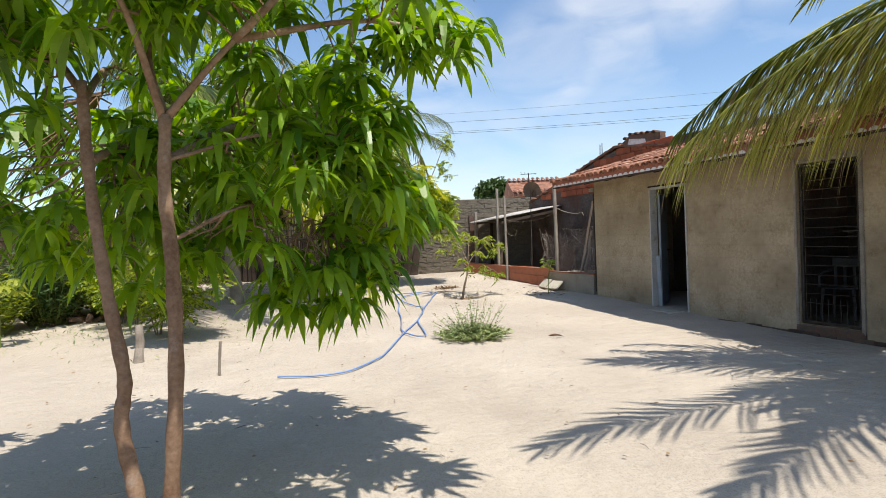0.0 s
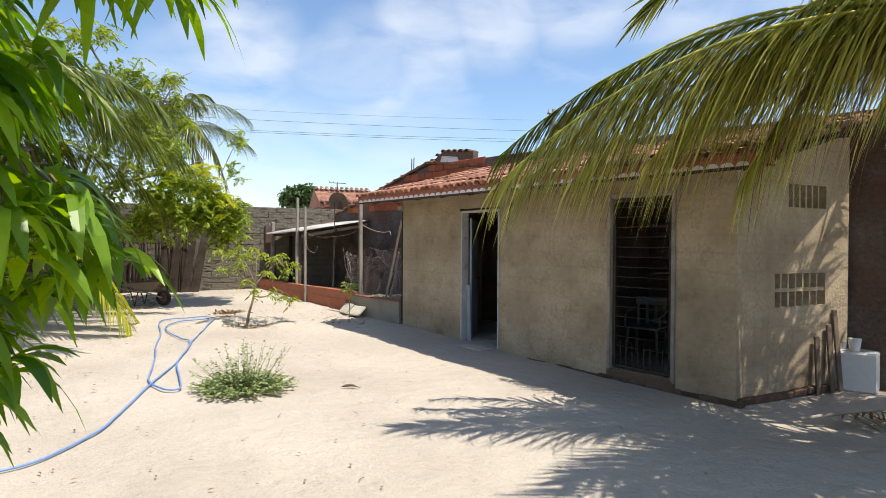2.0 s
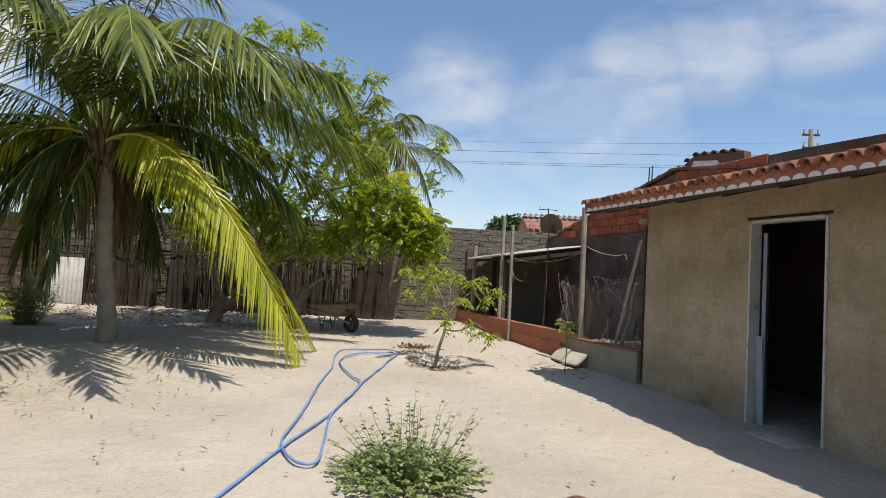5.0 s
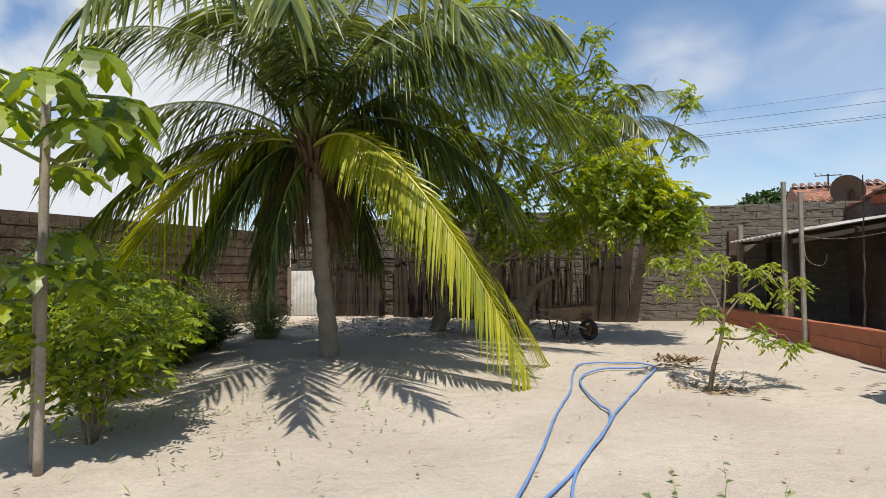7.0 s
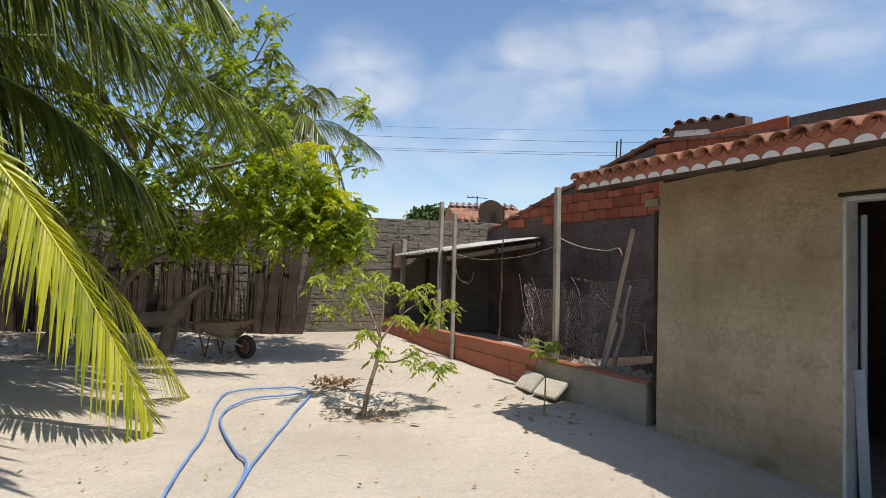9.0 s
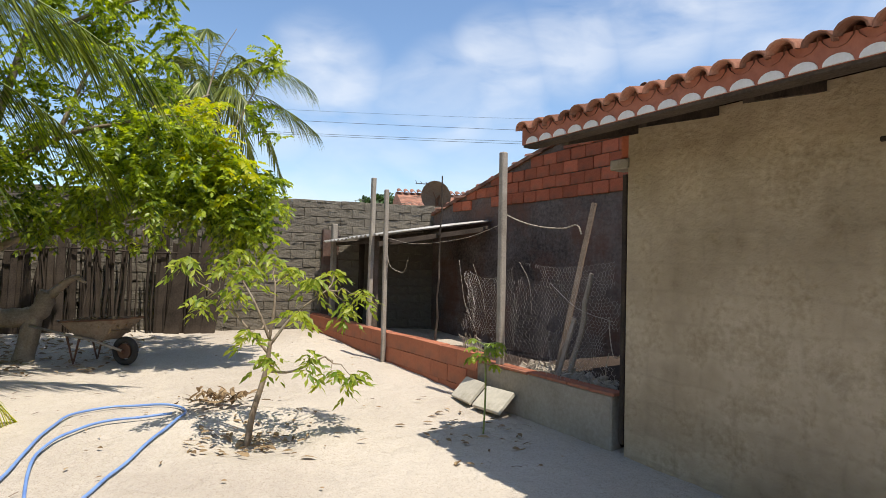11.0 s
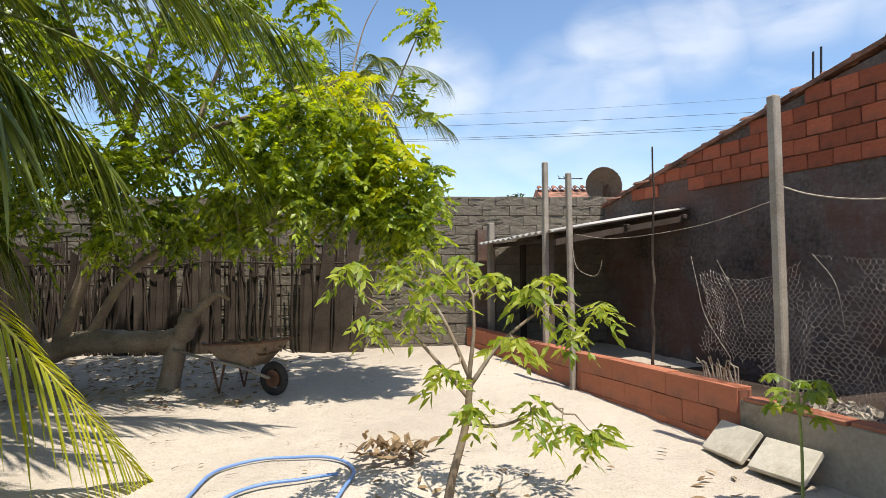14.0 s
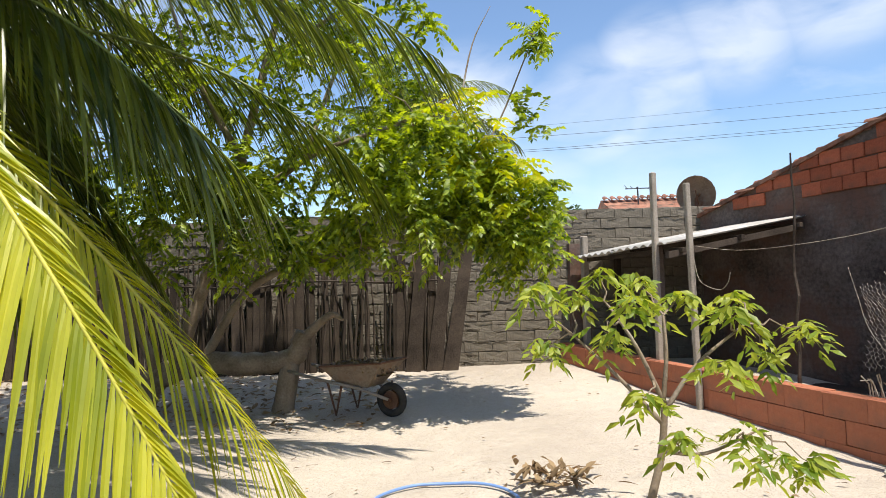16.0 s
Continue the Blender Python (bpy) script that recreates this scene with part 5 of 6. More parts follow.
def small_tree():
    bx, by = 0.28, 12.04
    t = thing("sapling", pose(bx, by, gz(bx, by) - 0.02), "slim young fruit tree with light green leaves in a sand hollow", "tree")
    o = Vector((0.0, 0.0, -gz(bx, by)))
    rng = random.Random(7)
    tk = curve_through([Vector(p) + o for p in ((-0.02, 0, 0.14), (0.02, 0.0, 0.4), (0.1, 0, 0.70), (0.13, 0.0, 0.95))])
    part("trunk", Geo().tube(tk, [0.026 - 0.009 * i / (len(tk) - 1) for i in range(len(tk))], 8), M_BARK, t, smooth=True)
    ends = [(-0.5, -0.1, 1.55), (-0.42, 0.2, 1.25), (-0.15, 0.1, 1.62), (-0.05, -0.2, 1.48), (0.25, 0.1, 1.5), (0.45, -0.1, 1.42), (0.82, 0.0, 1.33), (0.7, 0.2, 1.22), (0.35, -0.25, 1.2), (-0.15, 0.0, 1.32),
            (-0.02, -0.2, 1.02), (0.42, -0.2, 0.85), (0.62, -0.1, 0.72), (0.78, -0.1, 0.68), (0.12, -0.25, 0.86), (0.6, 0.25, 1.5), (-0.28, 0.25, 1.52), (0.1, 0.3, 1.6)]
    mids = [((0.13, 0, 0.95), (0.0, 0.0, 1.25), (-0.12, 0.02, 1.45)), ((0.13, 0, 0.92), (0.3, 0.0, 1.15), (0.55, 0.0, 1.35)), ((0.1, 0, 0.72), (0.3, -0.05, 0.72), (0.55, -0.08, 0.84)), ((0.12, 0, 0.85), (-0.1, 0.05, 1.1), (-0.3, 0.08, 1.3)), ((0.12, 0, 0.95), (0.15, 0.0, 1.2), (0.15, 0.02, 1.4))]
    nodes = []
    for l in mids:
        c = curve_through([Vector(p) + o for p in l], 5)
        nodes += [tuple(p) for p in c[2:]]
        part("branch", Geo().tube(c, [0.014 - 0.008 * k / (len(c) - 1) for k in range(len(c))], 6), M_BARK, t, smooth=True)
    g = Geo()
    tip = [Vector(e) + o for e in ends]
    twigs(g, nodes, [tuple(e) for e in tip], rng, 0.007, 0.03)
    tagged(part("twig_tangle", g, M_BARK, t), kind="stuff")
    nr = np.random.RandomState(3)
    g = Geo()
    for e in tip:
        for k in range(8):
            a = k * 0.9 + nr.uniform(-0.3, 0.3)
            pinnate(g, np.array(e) + nr.normal(0, 0.02, 3), np.array([math.cos(a), math.sin(a), nr.uniform(-0.4, 0.9)]), 3, 0.08, 0.031, nr.uniform(0.07, 0.16), nr, 1.05)
    part("crown", g, L_YOUNG, t, "light green leaves")


small_tree()


def papaya(name, x, y, h, n, r, label, leafmat=L_YOUNG, stem=0.008):
    t = thing(name, pose(x, y, gz(x, y) - 0.03), label, "plant")
    part("stem", Geo().tube(curve_through([(0, 0, 0), (0.01, 0, h * 0.5), (0, 0.01, h)]), stem, 7), M_PALMBARK if stem > 0.022 else M_RACHISG, t, smooth=True)
    nr = np.random.RandomState(int(h * 100))
    g, gs = Geo(), Geo()
    for k in range(n):
        a = k * 2.4
        d = np.array([math.cos(a), math.sin(a), nr.uniform(0.0, 0.5)])
        e = np.array([0, 0, h * (1 - 0.25 * k / n)]) + d * r
        gs.tube([(0, 0, h * (1 - 0.25 * k / n)), tuple(e)], stem * 0.5, 5)
        m = 7
        P = np.repeat(e[None], m, 0)
        ang = np.linspace(-2.2, 2.2, m) + a
        D = np.stack([np.cos(ang), np.sin(ang), np.full(m, -0.15)], 1)
        blades(g, P, D, r * 0.75 * (1 - 0.25 * np.abs(np.linspace(-1, 1, m))), r * 0.36, nr.uniform(0.35, 0.8), 0.0, seg=7, prof=(0.12, 0.35, 0.95, 0.5, 1.0, 0.45, 0.6, 0.04), fold=0.12)
    tagged(part("stalk_tangle", gs, M_RACHISG, t), kind="stuff")
    part("foliage", g, leafmat, t)
    return t


papaya("papaya_seedling", 2.11, 11.96, 0.74, 12, 0.115, "papaya seedling with green and yellow leaves by the low wall")
papaya("papaya_plant", -3.95, 7.75, 2.75, 17, 0.5, "tall papaya plant with big lobed leaves", L_FLAMB, 0.032)
papaya("papaya_plant", -4.12, 7.82, 1.55, 11, 0.36, "shorter papaya stem with lobed leaves", L_FLAMB, 0.024)
papaya("papaya_plant", -8.1, 11.6, 1.3, 10, 0.3, "papaya plant by the boundary wall", L_FLAMB, 0.03)
papaya("papaya_plant", -6.9, 8.2, 1.0, 9, 0.26, "small papaya plant on the sand", L_YOUNG, 0.02)


def sprig_shrub(x, y, label, seed, n=7, h=1.3):
    """Thin bent stems with feather leaves along them."""
    t = thing("sapling", pose(x, y, gz(x, y) - 0.02), label, "sapling")
    nr = np.random.RandomState(seed)
    g = Geo()
    for k in range(n):
        a = k * 2.4
        hh = h * nr.uniform(0.6, 1.0)
        c = curve_through([(0.03 * math.cos(a), 0.03 * math.sin(a), 0), (0.2 * math.cos(a), 0.2 * math.sin(a), hh * 0.6), (0.62 * math.cos(a), 0.62 * math.sin(a), hh)], 6)
        part("stem", Geo().tube(c, [0.011 * (1 - 0.07 * i) for i in range(len(c))], 6), M_BARK, t, smooth=True)
        for i, p in enumerate(c[4:]):
            for q in range(2):
                b = a + nr.uniform(-1.6, 1.6)
                pinnate(g, np.array(p), np.array([math.cos(b), math.sin(b), nr.uniform(-0.1, 0.6)]), 7, 0.085, 0.036, nr.uniform(0.25, 0.42), nr, 0.5)
    part("foliage", g, L_FLAMB, t, "feather leaves along thin stems")


sprig_shrub(-4.25, 8.35, "leafy sapling with feather leaves on bent stems", 91)
sprig_shrub(-4.75, 8.75, "tall leafy sapling with feather leaves on bent stems", 93, 6, 1.5)
sprig_shrub(-5.5, 9.6, "tall leafy sapling near the brick heap", 94, 6, 1.5)
sprig_shrub(-6.1, 10.2, "low sapling with feather leaves by the brick heap", 92, 6, 1.0)


def shrub(name, x, y, r, h, n, leafmat, label, seed, ll=0.045, lw=0.02, sprig=0.0):
    t = thing(name, pose(x, y, gz(x, y) - 0.02), label, "shrub")
    nr = np.random.RandomState(seed)
    rng = random.Random(seed)
    gs = Geo()
    P, D = [], []
    for k in range(n):
        a = nr.uniform(0, 6.28)
        q = math.sqrt(nr.uniform(0, 1))
        top = h * (1 - 0.55 * q * q) * nr.uniform(0.55, 1.0) + (sprig * nr.uniform(0.3, 1) if nr.uniform() < 0.16 else 0)
        e = (math.cos(a) * r * q, math.sin(a) * r * q, top)
        w = wander((math.cos(a) * r * q * 0.35, math.sin(a) * r * q * 0.35, 0.0), e, 6, 0.02, rng)
        gs.tube(w, [0.004, 0.0035, 0.003, 0.0025, 0.002, 0.001], 4, False)
        for p0, p1 in zip(w[1:], w[2:]):
            for i in range(3):
                P.append(tuple(p0.lerp(p1, i / 3)))
                b = nr.uniform(0, 6.28)
                D.append((math.cos(b), math.sin(b), nr.uniform(-0.1, 0.8)))
    tagged(part("stem_tangle", gs, M_RACHISG, t), kind="stuff")
    g = Geo()
    m = len(P)
    blades(g, P, D, nr.uniform(0.7, 1.3, m) * ll, lw, nr.uniform(0, 0.4, m), nr.uniform(-0.6, 0.6, m), seg=2, prof=(0.3, 1.0, 0.08), fold=0.2)
    part("foliage", g, leafmat, t)


shrub("low_shrub", 0.25, 7.6, 0.62, 0.23, 270, L_BUSH, "low spreading weed shrub with small leaves on the sand", 51, 0.046, 0.03, sprig=0.40)
shrub("bush", -7.1, 11.9, 0.95, 1.0, 300, L_DARK, "low dark green bush by the wall", 52, 0.13, 0.045)
shrub("bush", -8.2, 13.6, 0.7, 1.4, 150, L_BUSH, "pale green bush beside the wall", 54, 0.08, 0.03)
shrub("bush", -8.0, 9.2, 0.9, 1.6, 200, L_FLAMB, "thin green bush at the edge of the yard", 55, 0.13, 0.045)
shrub("bush", -6.6, 11.0, 0.8, 1.3, 240, L_FLAMB, "loose leafy bush by the boundary wall", 57, 0.14, 0.045)
shrub("bush", -8.2, 11.6, 0.9, 2.3, 320, L_FLAMB, "tall leafy bush against the boundary wall", 60, 0.15, 0.05)
shrub("bush", -7.6, 10.4, 0.95, 2.2, 320, L_DARK, "tall dark leafy bush by the boundary wall", 59, 0.14, 0.05)
shrub("bush", -6.9, 13.6, 0.5, 1.2, 130, L_BUSH, "wispy pale green bush near the gate", 58, 0.1, 0.03)


def far_tree(x, y, z, r, label):
    t = thing("tree", pose(x, y, 0.3), label, "tree")
    part("trunk", Geo().tube([(0, 0, 0), (0.1, 0, z * 0.5), (0, 0, z)], [0.25, 0.2, 0.08], 8), M_BARK, t)
    nr = np.random.RandomState(int(x * 10) % 1000 + 5)
    c = clumped(nr, [((0, 0, z), (r, r, r * 0.6), 3), ((r * 0.4, 0, z + 0.3), (r * 0.6, r * 0.6, r * 0.5), 1)], 2600)
    D = nr.normal(size=(2600, 3))
    g = Geo()
    blades(g, c, D, 0.28, 0.16, 0.3, 0.0, seg=2, prof=(0.3, 1, 0.2))
    part("crown", g, L_DARK, t)


far_tree(3.25, 38, 4.15, 1.2, "round dark tree far behind the wall")


# ---- chicken pen: posts, netting, sheet roof ----
def squared_post(s, n, z0, z1, w, lean, mat, label):
    t = random.Random(int(s * 100))
    g = Geo()
    g.box(-w / 2, w / 2, -w / 2, w / 2, 0, z1 - z0, bev=w * 0.14)
    return solid("post", g, mat, HM @ pose(s, n, z0, lean, t.uniform(-1, 1), t.uniform(-8, 8)), label, "post", "pen posts")


squared_post(-1.55, 0.03, 0.60, 2.66, 0.066, 0.5, M_GREYWOOD, "tall weathered grey wooden post of the pen")
squared_post(-3.97, -0.035, 0.28, 2.54, 0.055, 0.0, M_GREYWOOD, "weathered wooden post of the pen")
squared_post(-4.79, 0.12, 0.33, 2.80, 0.062, 0.0, M_GREYWOOD, "tall weathered wooden post of the pen")
squared_post(-4.90, 0.24, 0.33, 2.0, 0.09, 0.0, M_WOOD, "wooden post under the sheet roof")
squared_post(-6.63, 0.26, 0.33, 2.24, 0.09, 0.0, M_GREYWOOD, "stub post at the pen corner")
squared_post(-6.55, 0.75, 0.33, 1.95, 0.08, 0.0, M_DARKWOOD, "dark post under the sheet roof")
rs = random.Random(17)
solid("stick", Geo().tube(wander((0, 0, -0.23), (0.06, 0.0, 2.05), 12, 0.035, rs), [0.016 - 0.0008 * i for i in range(12)], 6), M_DARKWOOD, HM @ pose(-2.98, 0.16, 0.56), "thin crooked stick standing in the pen", "stick")
solid("leaning_plank", Geo().box(-0.026, 0.026, -0.012, 0.012, 0, 1.62, bev=0.004), M_WOOD, HM @ pose(-1.12, 0.36, 0.578, -8, 8, 10), "long grey plank leaning in the pen", "plank", "leaning planks")
solid("leaning_plank", Geo().tube(wander((0, 0, 0), (0.02, 0.0, 0.95), 8, 0.02, rs), [0.026, 0.027, 0.026, 0.026, 0.025, 0.024, 0.023, 0.022], 7), M_GREYWOOD, HM @ pose(-0.95, 0.36, 0.578, -6, 8, 0), "thick pale branch leaning in the pen", "branch", "leaning planks")
solid("leaning_plank", Geo().box(-0.02, 0.02, -0.012, 0.012, 0, 0.55, bev=0.004), M_GREYWOOD, HM @ pose(-1.04, 0.30, 0.578, -6, 14, 10), "short plank leaning in the pen", "plank", "leaning planks")


def netting(s0, s1, z0, z1, n, label, seed, sag=0.05):
    """Hexagonal wire netting, hung slack."""
    rng = random.Random(seed)
    g = Geo()
    cw, ch = 0.040, 0.030
    cols, rows = int((s1 - s0) / cw), int((z1 - z0) / ch)

    def pt(i, j, dx):
        s = s0 + (i + dx) * cw
        u, v = (s - s0) / (s1 - s0), (j * ch) / (z1 - z0)
        z = z0 + j * ch - sag * math.sin(math.pi * u) * v + 0.02 * noise.noise((s * 4, j * 0.3, seed))
        return (s + 0.015 * noise.noise((j * 0.4, s * 3, seed + 2)), n + 0.12 * noise.noise((s * 2.2, z * 2.2, seed + 5)) + 0.03 * noise.noise((s * 8, z * 8, seed + 9)), z)
    for j in range(rows):
        off = 0.5 if j % 2 else 0.0
        for i in range(cols):
            if rng.random() < 0.03 or noise.noise((i * 0.12, j * 0.12, seed * 3.0)) < -0.33:
                continue
            a, b = pt(i, j, off), pt(i, j + 0.5, off)
            cl, cr = pt(i, j + 1, off - 0.5), pt(i, j + 1, off + 0.5)
            for p, q in ((a, b), (b, cl), (b, cr)):
                g.tube([p, q], 0.0013, 3, False)
    return tagged(solid("wire_netting", g, M_WIRE, HM, label, "netting"), kind="stuff")


netting(-1.40, -0.15, 0.62, 1.62, 0.10, "slack hexagonal wire netting of the pen", 1)
netting(-2.35, -1.42, 0.66, 1.58, 0.12, "torn hexagonal wire netting between pen posts", 2, 0.12)


def rope(pts, r, label, mat=M_ROPE):
    c = curve_through([hp(*p) for p in pts], 14)
    g = Geo()
    for ph in (0.0, math.pi):
        g.tube([p + Vector((math.cos(ph + k * 0.9), math.sin(ph + k * 0.9), 0.6 * math.sin(ph + k * 0.9))) * r * 0.4 for k, p in enumerate(c)], r * 0.42, 5)
    return solid("rope", g, mat, Matrix(), label, "rope", "ropes in the pen", smooth=True)


rope([(-1.55, 0.06, 2.06), (-1.40, 0.12, 1.99), (-1.15, 0.14, 1.93), (-0.85, 0.15, 1.90), (-0.68, 0.15, 1.92), (-0.62, 0.15, 1.84)], 0.011, "pale twisted rope tied to a post")
rope([(-1.55, 0.06, 1.98), (-2.4, 0.14, 1.86), (-3.4, 0.10, 1.82), (-3.97, -0.01, 1.9)], 0.005, "thin rope strung between posts")
rope([(-3.97, -0.02, 1.80), (-3.90, -0.01, 1.55), (-3.78, 0.1, 1.46), (-3.66, 0.1, 1.52), (-3.62, 0.1, 1.62)], 0.006, "loose white rope end on a post")
rope([(-0.22, 0.06, 1.18), (-0.20, 0.06, 1.0), (-0.16, 0.06, 0.88), (-0.08, 0.05, 0.93), (-0.06, 0.05, 1.12)], 0.006, "white cord loop hanging by the wall")
rope([(-0.25, 0.1, 0.90), (-0.28, 0.1, 0.75), (-0.27, 0.1, 0.63)], 0.005, "white cord hanging by the wall")
rope([(-2.42, 0.1, 1.62), (-2.36, 0.1, 1.4), (-2.28, 0.1, 1.15), (-2.05, 0.1, 0.86)], 0.004, "frayed grey rope on the netting")
rope([(-1.36, 0.09, 1.60), (-1.22, 0.09, 1.42), (-1.16, 0.08, 1.15)], 0.003, "frayed grey rope on the netting")
rope([(-2.15, 0.1, 1.58), (-1.98, 0.1, 1.3), (-1.9, 0.1, 1.05)], 0.003, "frayed grey rope on the netting")
rope([(-0.95, 0.1, 1.42), (-0.6, 0.1, 1.22), (-0.2, 0.1, 1.14)], 0.004, "thin wire strand by the house", M_WIRE)
# dry roots and straw piled behind the low wall
gs = Geo()
for i in range(90):
    s, n = rs.uniform(-1.5, -0.3), rs.uniform(0.16, 0.5)
    a, ln = rs.uniform(0, 6.28), rs.uniform(0.08, 0.28)
    gs.tube([(s, n, 0.58), (s + math.cos(a) * ln * 0.5, n + abs(math.sin(a)) * ln * 0.3, 0.585 + rs.uniform(0, 0.05)), (s + math.cos(a) * ln, n + abs(math.sin(a)) * ln * 0.5, 0.58)], 0.004, 4, False)
solid("dry_straw", gs, M_ROPE, HM, "dry straw and twigs behind the low wall", "straw", kind="stuff")
gs = Geo()
for i in range(16):
    s = -2.35 + i * 0.022
    gs.tube([(s, 0.14, 0.66), (s + rs.uniform(-0.03, 0.03), 0.12, 0.74 + rs.uniform(0, 0.06)), (s + rs.uniform(-0.05, 0.05), 0.08, 0.78 + rs.uniform(0, 0.08))], 0.005, 4, False)
solid("frayed_roots", gs, M_ROPE, HM, "bundle of pale frayed roots on the low wall", "roots", kind="stuff")


def sheet_roof():
    t = thing("sheet_roof", HM, "corrugated fibre cement sheet roof over the pen", "roof")
    for k, (s0, s1) in enumerate(((-6.75, -5.62), (-5.68, -4.55))):
        nx, ny = 57, 2
        v, f = [], []
        for i in range(nx):
            s = s0 + (s1 - s0) * i / (nx - 1)
            w = 0.016 * math.sin(i * 2 * math.pi / 8) + 0.012 * k
            for n, z in ((0.12, 1.955), (2.08, 2.29)):
                zz = z + w + 0.02 * (s + 5.6) / 1.1 * (1 if n < 1 else 0)
                v += [(s, n, zz), (s, n, zz - 0.008)]
        for i in range(nx - 1):
            a = i * 4
            f += [(a, a + 4, a + 6, a + 2), (a + 1, a + 3, a + 7, a + 5), (a, a + 1, a + 5, a + 4), (a + 2, a + 6, a + 7, a + 3)]
        f += [(0, 2, 3, 1), (nx * 4 - 4, nx * 4 - 3, nx * 4 - 1, nx * 4 - 2)]
        part("roof_sheet", Geo().put(v, f), M_SHEET, t, "pale grey corrugated sheet", True)
    for n, z in ((0.3, 1.93), (1.1, 2.07), (1.95, 2.21)):
        part("purlin", Geo().box(-6.75, -4.5, n - 0.025, n + 0.025, z - 0.06, z - 0.005, bev=0.006), M_DARKWOOD, t)
    part("rafter", Geo().put([(s, n, z + d) for s in (-4.62, -4.56) for n, z in ((0.14, 1.86), (2.06, 2.19)) for d in (-0.05, 0.02)], [(0, 1, 3, 2), (4, 6, 7, 5), (0, 4, 5, 1), (2, 3, 7, 6), (1, 5, 7, 3), (0, 2, 6, 4)]), M_DARKWOOD, t, "dark edge board")


sheet_roof()
for i, (s, tl, rz) in enumerate(((-1.82, 46, -6), (-1.41, 40, 5))):
    solid("cement_slab", Geo().box(-0.185, 0.185, -0.125, 0.125, -0.02, 0.02, bev=0.006), M_PALECEMENT, HM @ pose(s, -0.145, gz(*hp(s, -0.1, 0).xy) + 0.095, tl, 0, rz), "broken cement slab leaning on the low wall", "slab", "cement slabs")
# added dark panel: stands in for the black shade under the sheet roof
solid("wall_pen_end", Geo().box(-7.0, -6.86, 0.16, 2.09, 0.0, 2.15), M_DARKPLASTER, HM, "added dark panel standing in for the shade under the sheet roof", "wall", kind="structure")

# ---- stick fence ----
FM = pose(-8.0, 16.87, 0, 0, 0, math.degrees(math.atan2(bdir.y, bdir.x)))
fence = thing("stick_fence", FM, "rustic fence of dark uneven sticks and bark slabs", "fence")
rf = random.Random(61)
for i in range(215):
    x = i * 0.034 + rf.uniform(-0.015, 0.015)
    if x > 6.95:
        break
    if noise.noise((x * 3.1, 4.0, 0.0)) > 0.22 and rf.random() < 0.75:
        continue
    wide = rf.random() < 0.24
    h = rf.uniform(1.35, 1.75) if not wide else rf.uniform(1.4, 1.7)
    yy = rf.uniform(-0.06, 0.03)
    lean = rf.uniform(-0.09, 0.09)
    if wide:
        w = rf.uniform(0.03, 0.07)
        g = Geo().put([(-w, -0.015, 0), (w, -0.02, 0), (w * 0.9 + lean, -0.012, h), (-w * 0.8 + lean, -0.018, h + 0.05), (-w, 0.02, 0), (w, 0.015, 0), (w * 0.9 + lean, 0.02, h), (-w * 0.8 + lean, 0.015, h + 0.05)],
                      [(0, 1, 2, 3), (7, 6, 5, 4), (0, 4, 5, 1), (1, 5, 6, 2), (2, 6, 7, 3), (3, 7, 4, 0)])
    else:
        r = rf.uniform(0.012, 0.026)
        g = Geo().tube(wander((0, 0, 0), (lean, 0, h), 5, 0.03, rf), [r, r, r * 0.95, r * 0.85, r * 0.6], 5)
    part("fence_slab" if wide else "fence_stick", g, M_DARKWOOD, fence, m=pose(x, yy, 0.36))
for z in (1.62,):
    part("fence_rail", Geo().tube(wander((-0.1, -0.09, z), (7.0, -0.09, z + 0.05), 14, 0.06, rf), 0.014, 6), M_DARKWOOD, fence, "horizontal branch rail")
# leaning end slabs
for x, ln in ((6.75, 0.22), (6.45, 0.16), (6.98, 0.28)):
    part("fence_slab", Geo().put([(-0.11, -0.12, 0), (0.11, -0.12, 0), (0.10 + ln, -0.1, 1.75), (-0.06 + ln, -0.1, 1.8), (-0.11, -0.09, 0), (0.11, -0.09, 0), (0.10 + ln, -0.07, 1.75), (-0.06 + ln, -0.07, 1.8)],
         [(0, 1, 2, 3), (7, 6, 5, 4), (0, 4, 5, 1), (1, 5, 6, 2), (2, 6, 7, 3), (3, 7, 4, 0)]), M_DARKWOOD, fence, m=pose(x, 0, 0.36))
gate = thing("sheet_gate", pose(-8.35, 16.75, 0.40, 0, 0, 6), "white corrugated metal sheet leaning as a gate", "gate")
nx = 49
v = []
for i in range(nx):
    x = -0.38 + 0.76 * i / (nx - 1)
    y = 0.012 * math.sin(i * math.pi / 3)
    v += [(x, y, 0), (x, y, 1.05), (x, y + 0.004, 0), (x, y + 0.004, 1.05)]
part("sheet", Geo().put(v, [q for i in range(nx - 1) for q in ((i * 4, i * 4 + 4, i * 4 + 5, i * 4 + 1), (i * 4 + 2, i * 4 + 3, i * 4 + 7, i * 4 + 6), (i * 4 + 1, i * 4 + 5, i * 4 + 7, i * 4 + 3))]), M_SHEET, gate, smooth=True)
part("gate_post", Geo().box(-0.47, -0.39, -0.04, 0.04, -0.05, 1.15, bev=0.01), M_WOOD, gate)
solid("post", Geo().box(-0.06, 0.06, -0.06, 0.06, 0, 0.75, bev=0.01), M_WOOD, pose(-8.65, 15.7, gz(0, 15.7) - 0.03), "short wooden post by the boundary wall", "post")


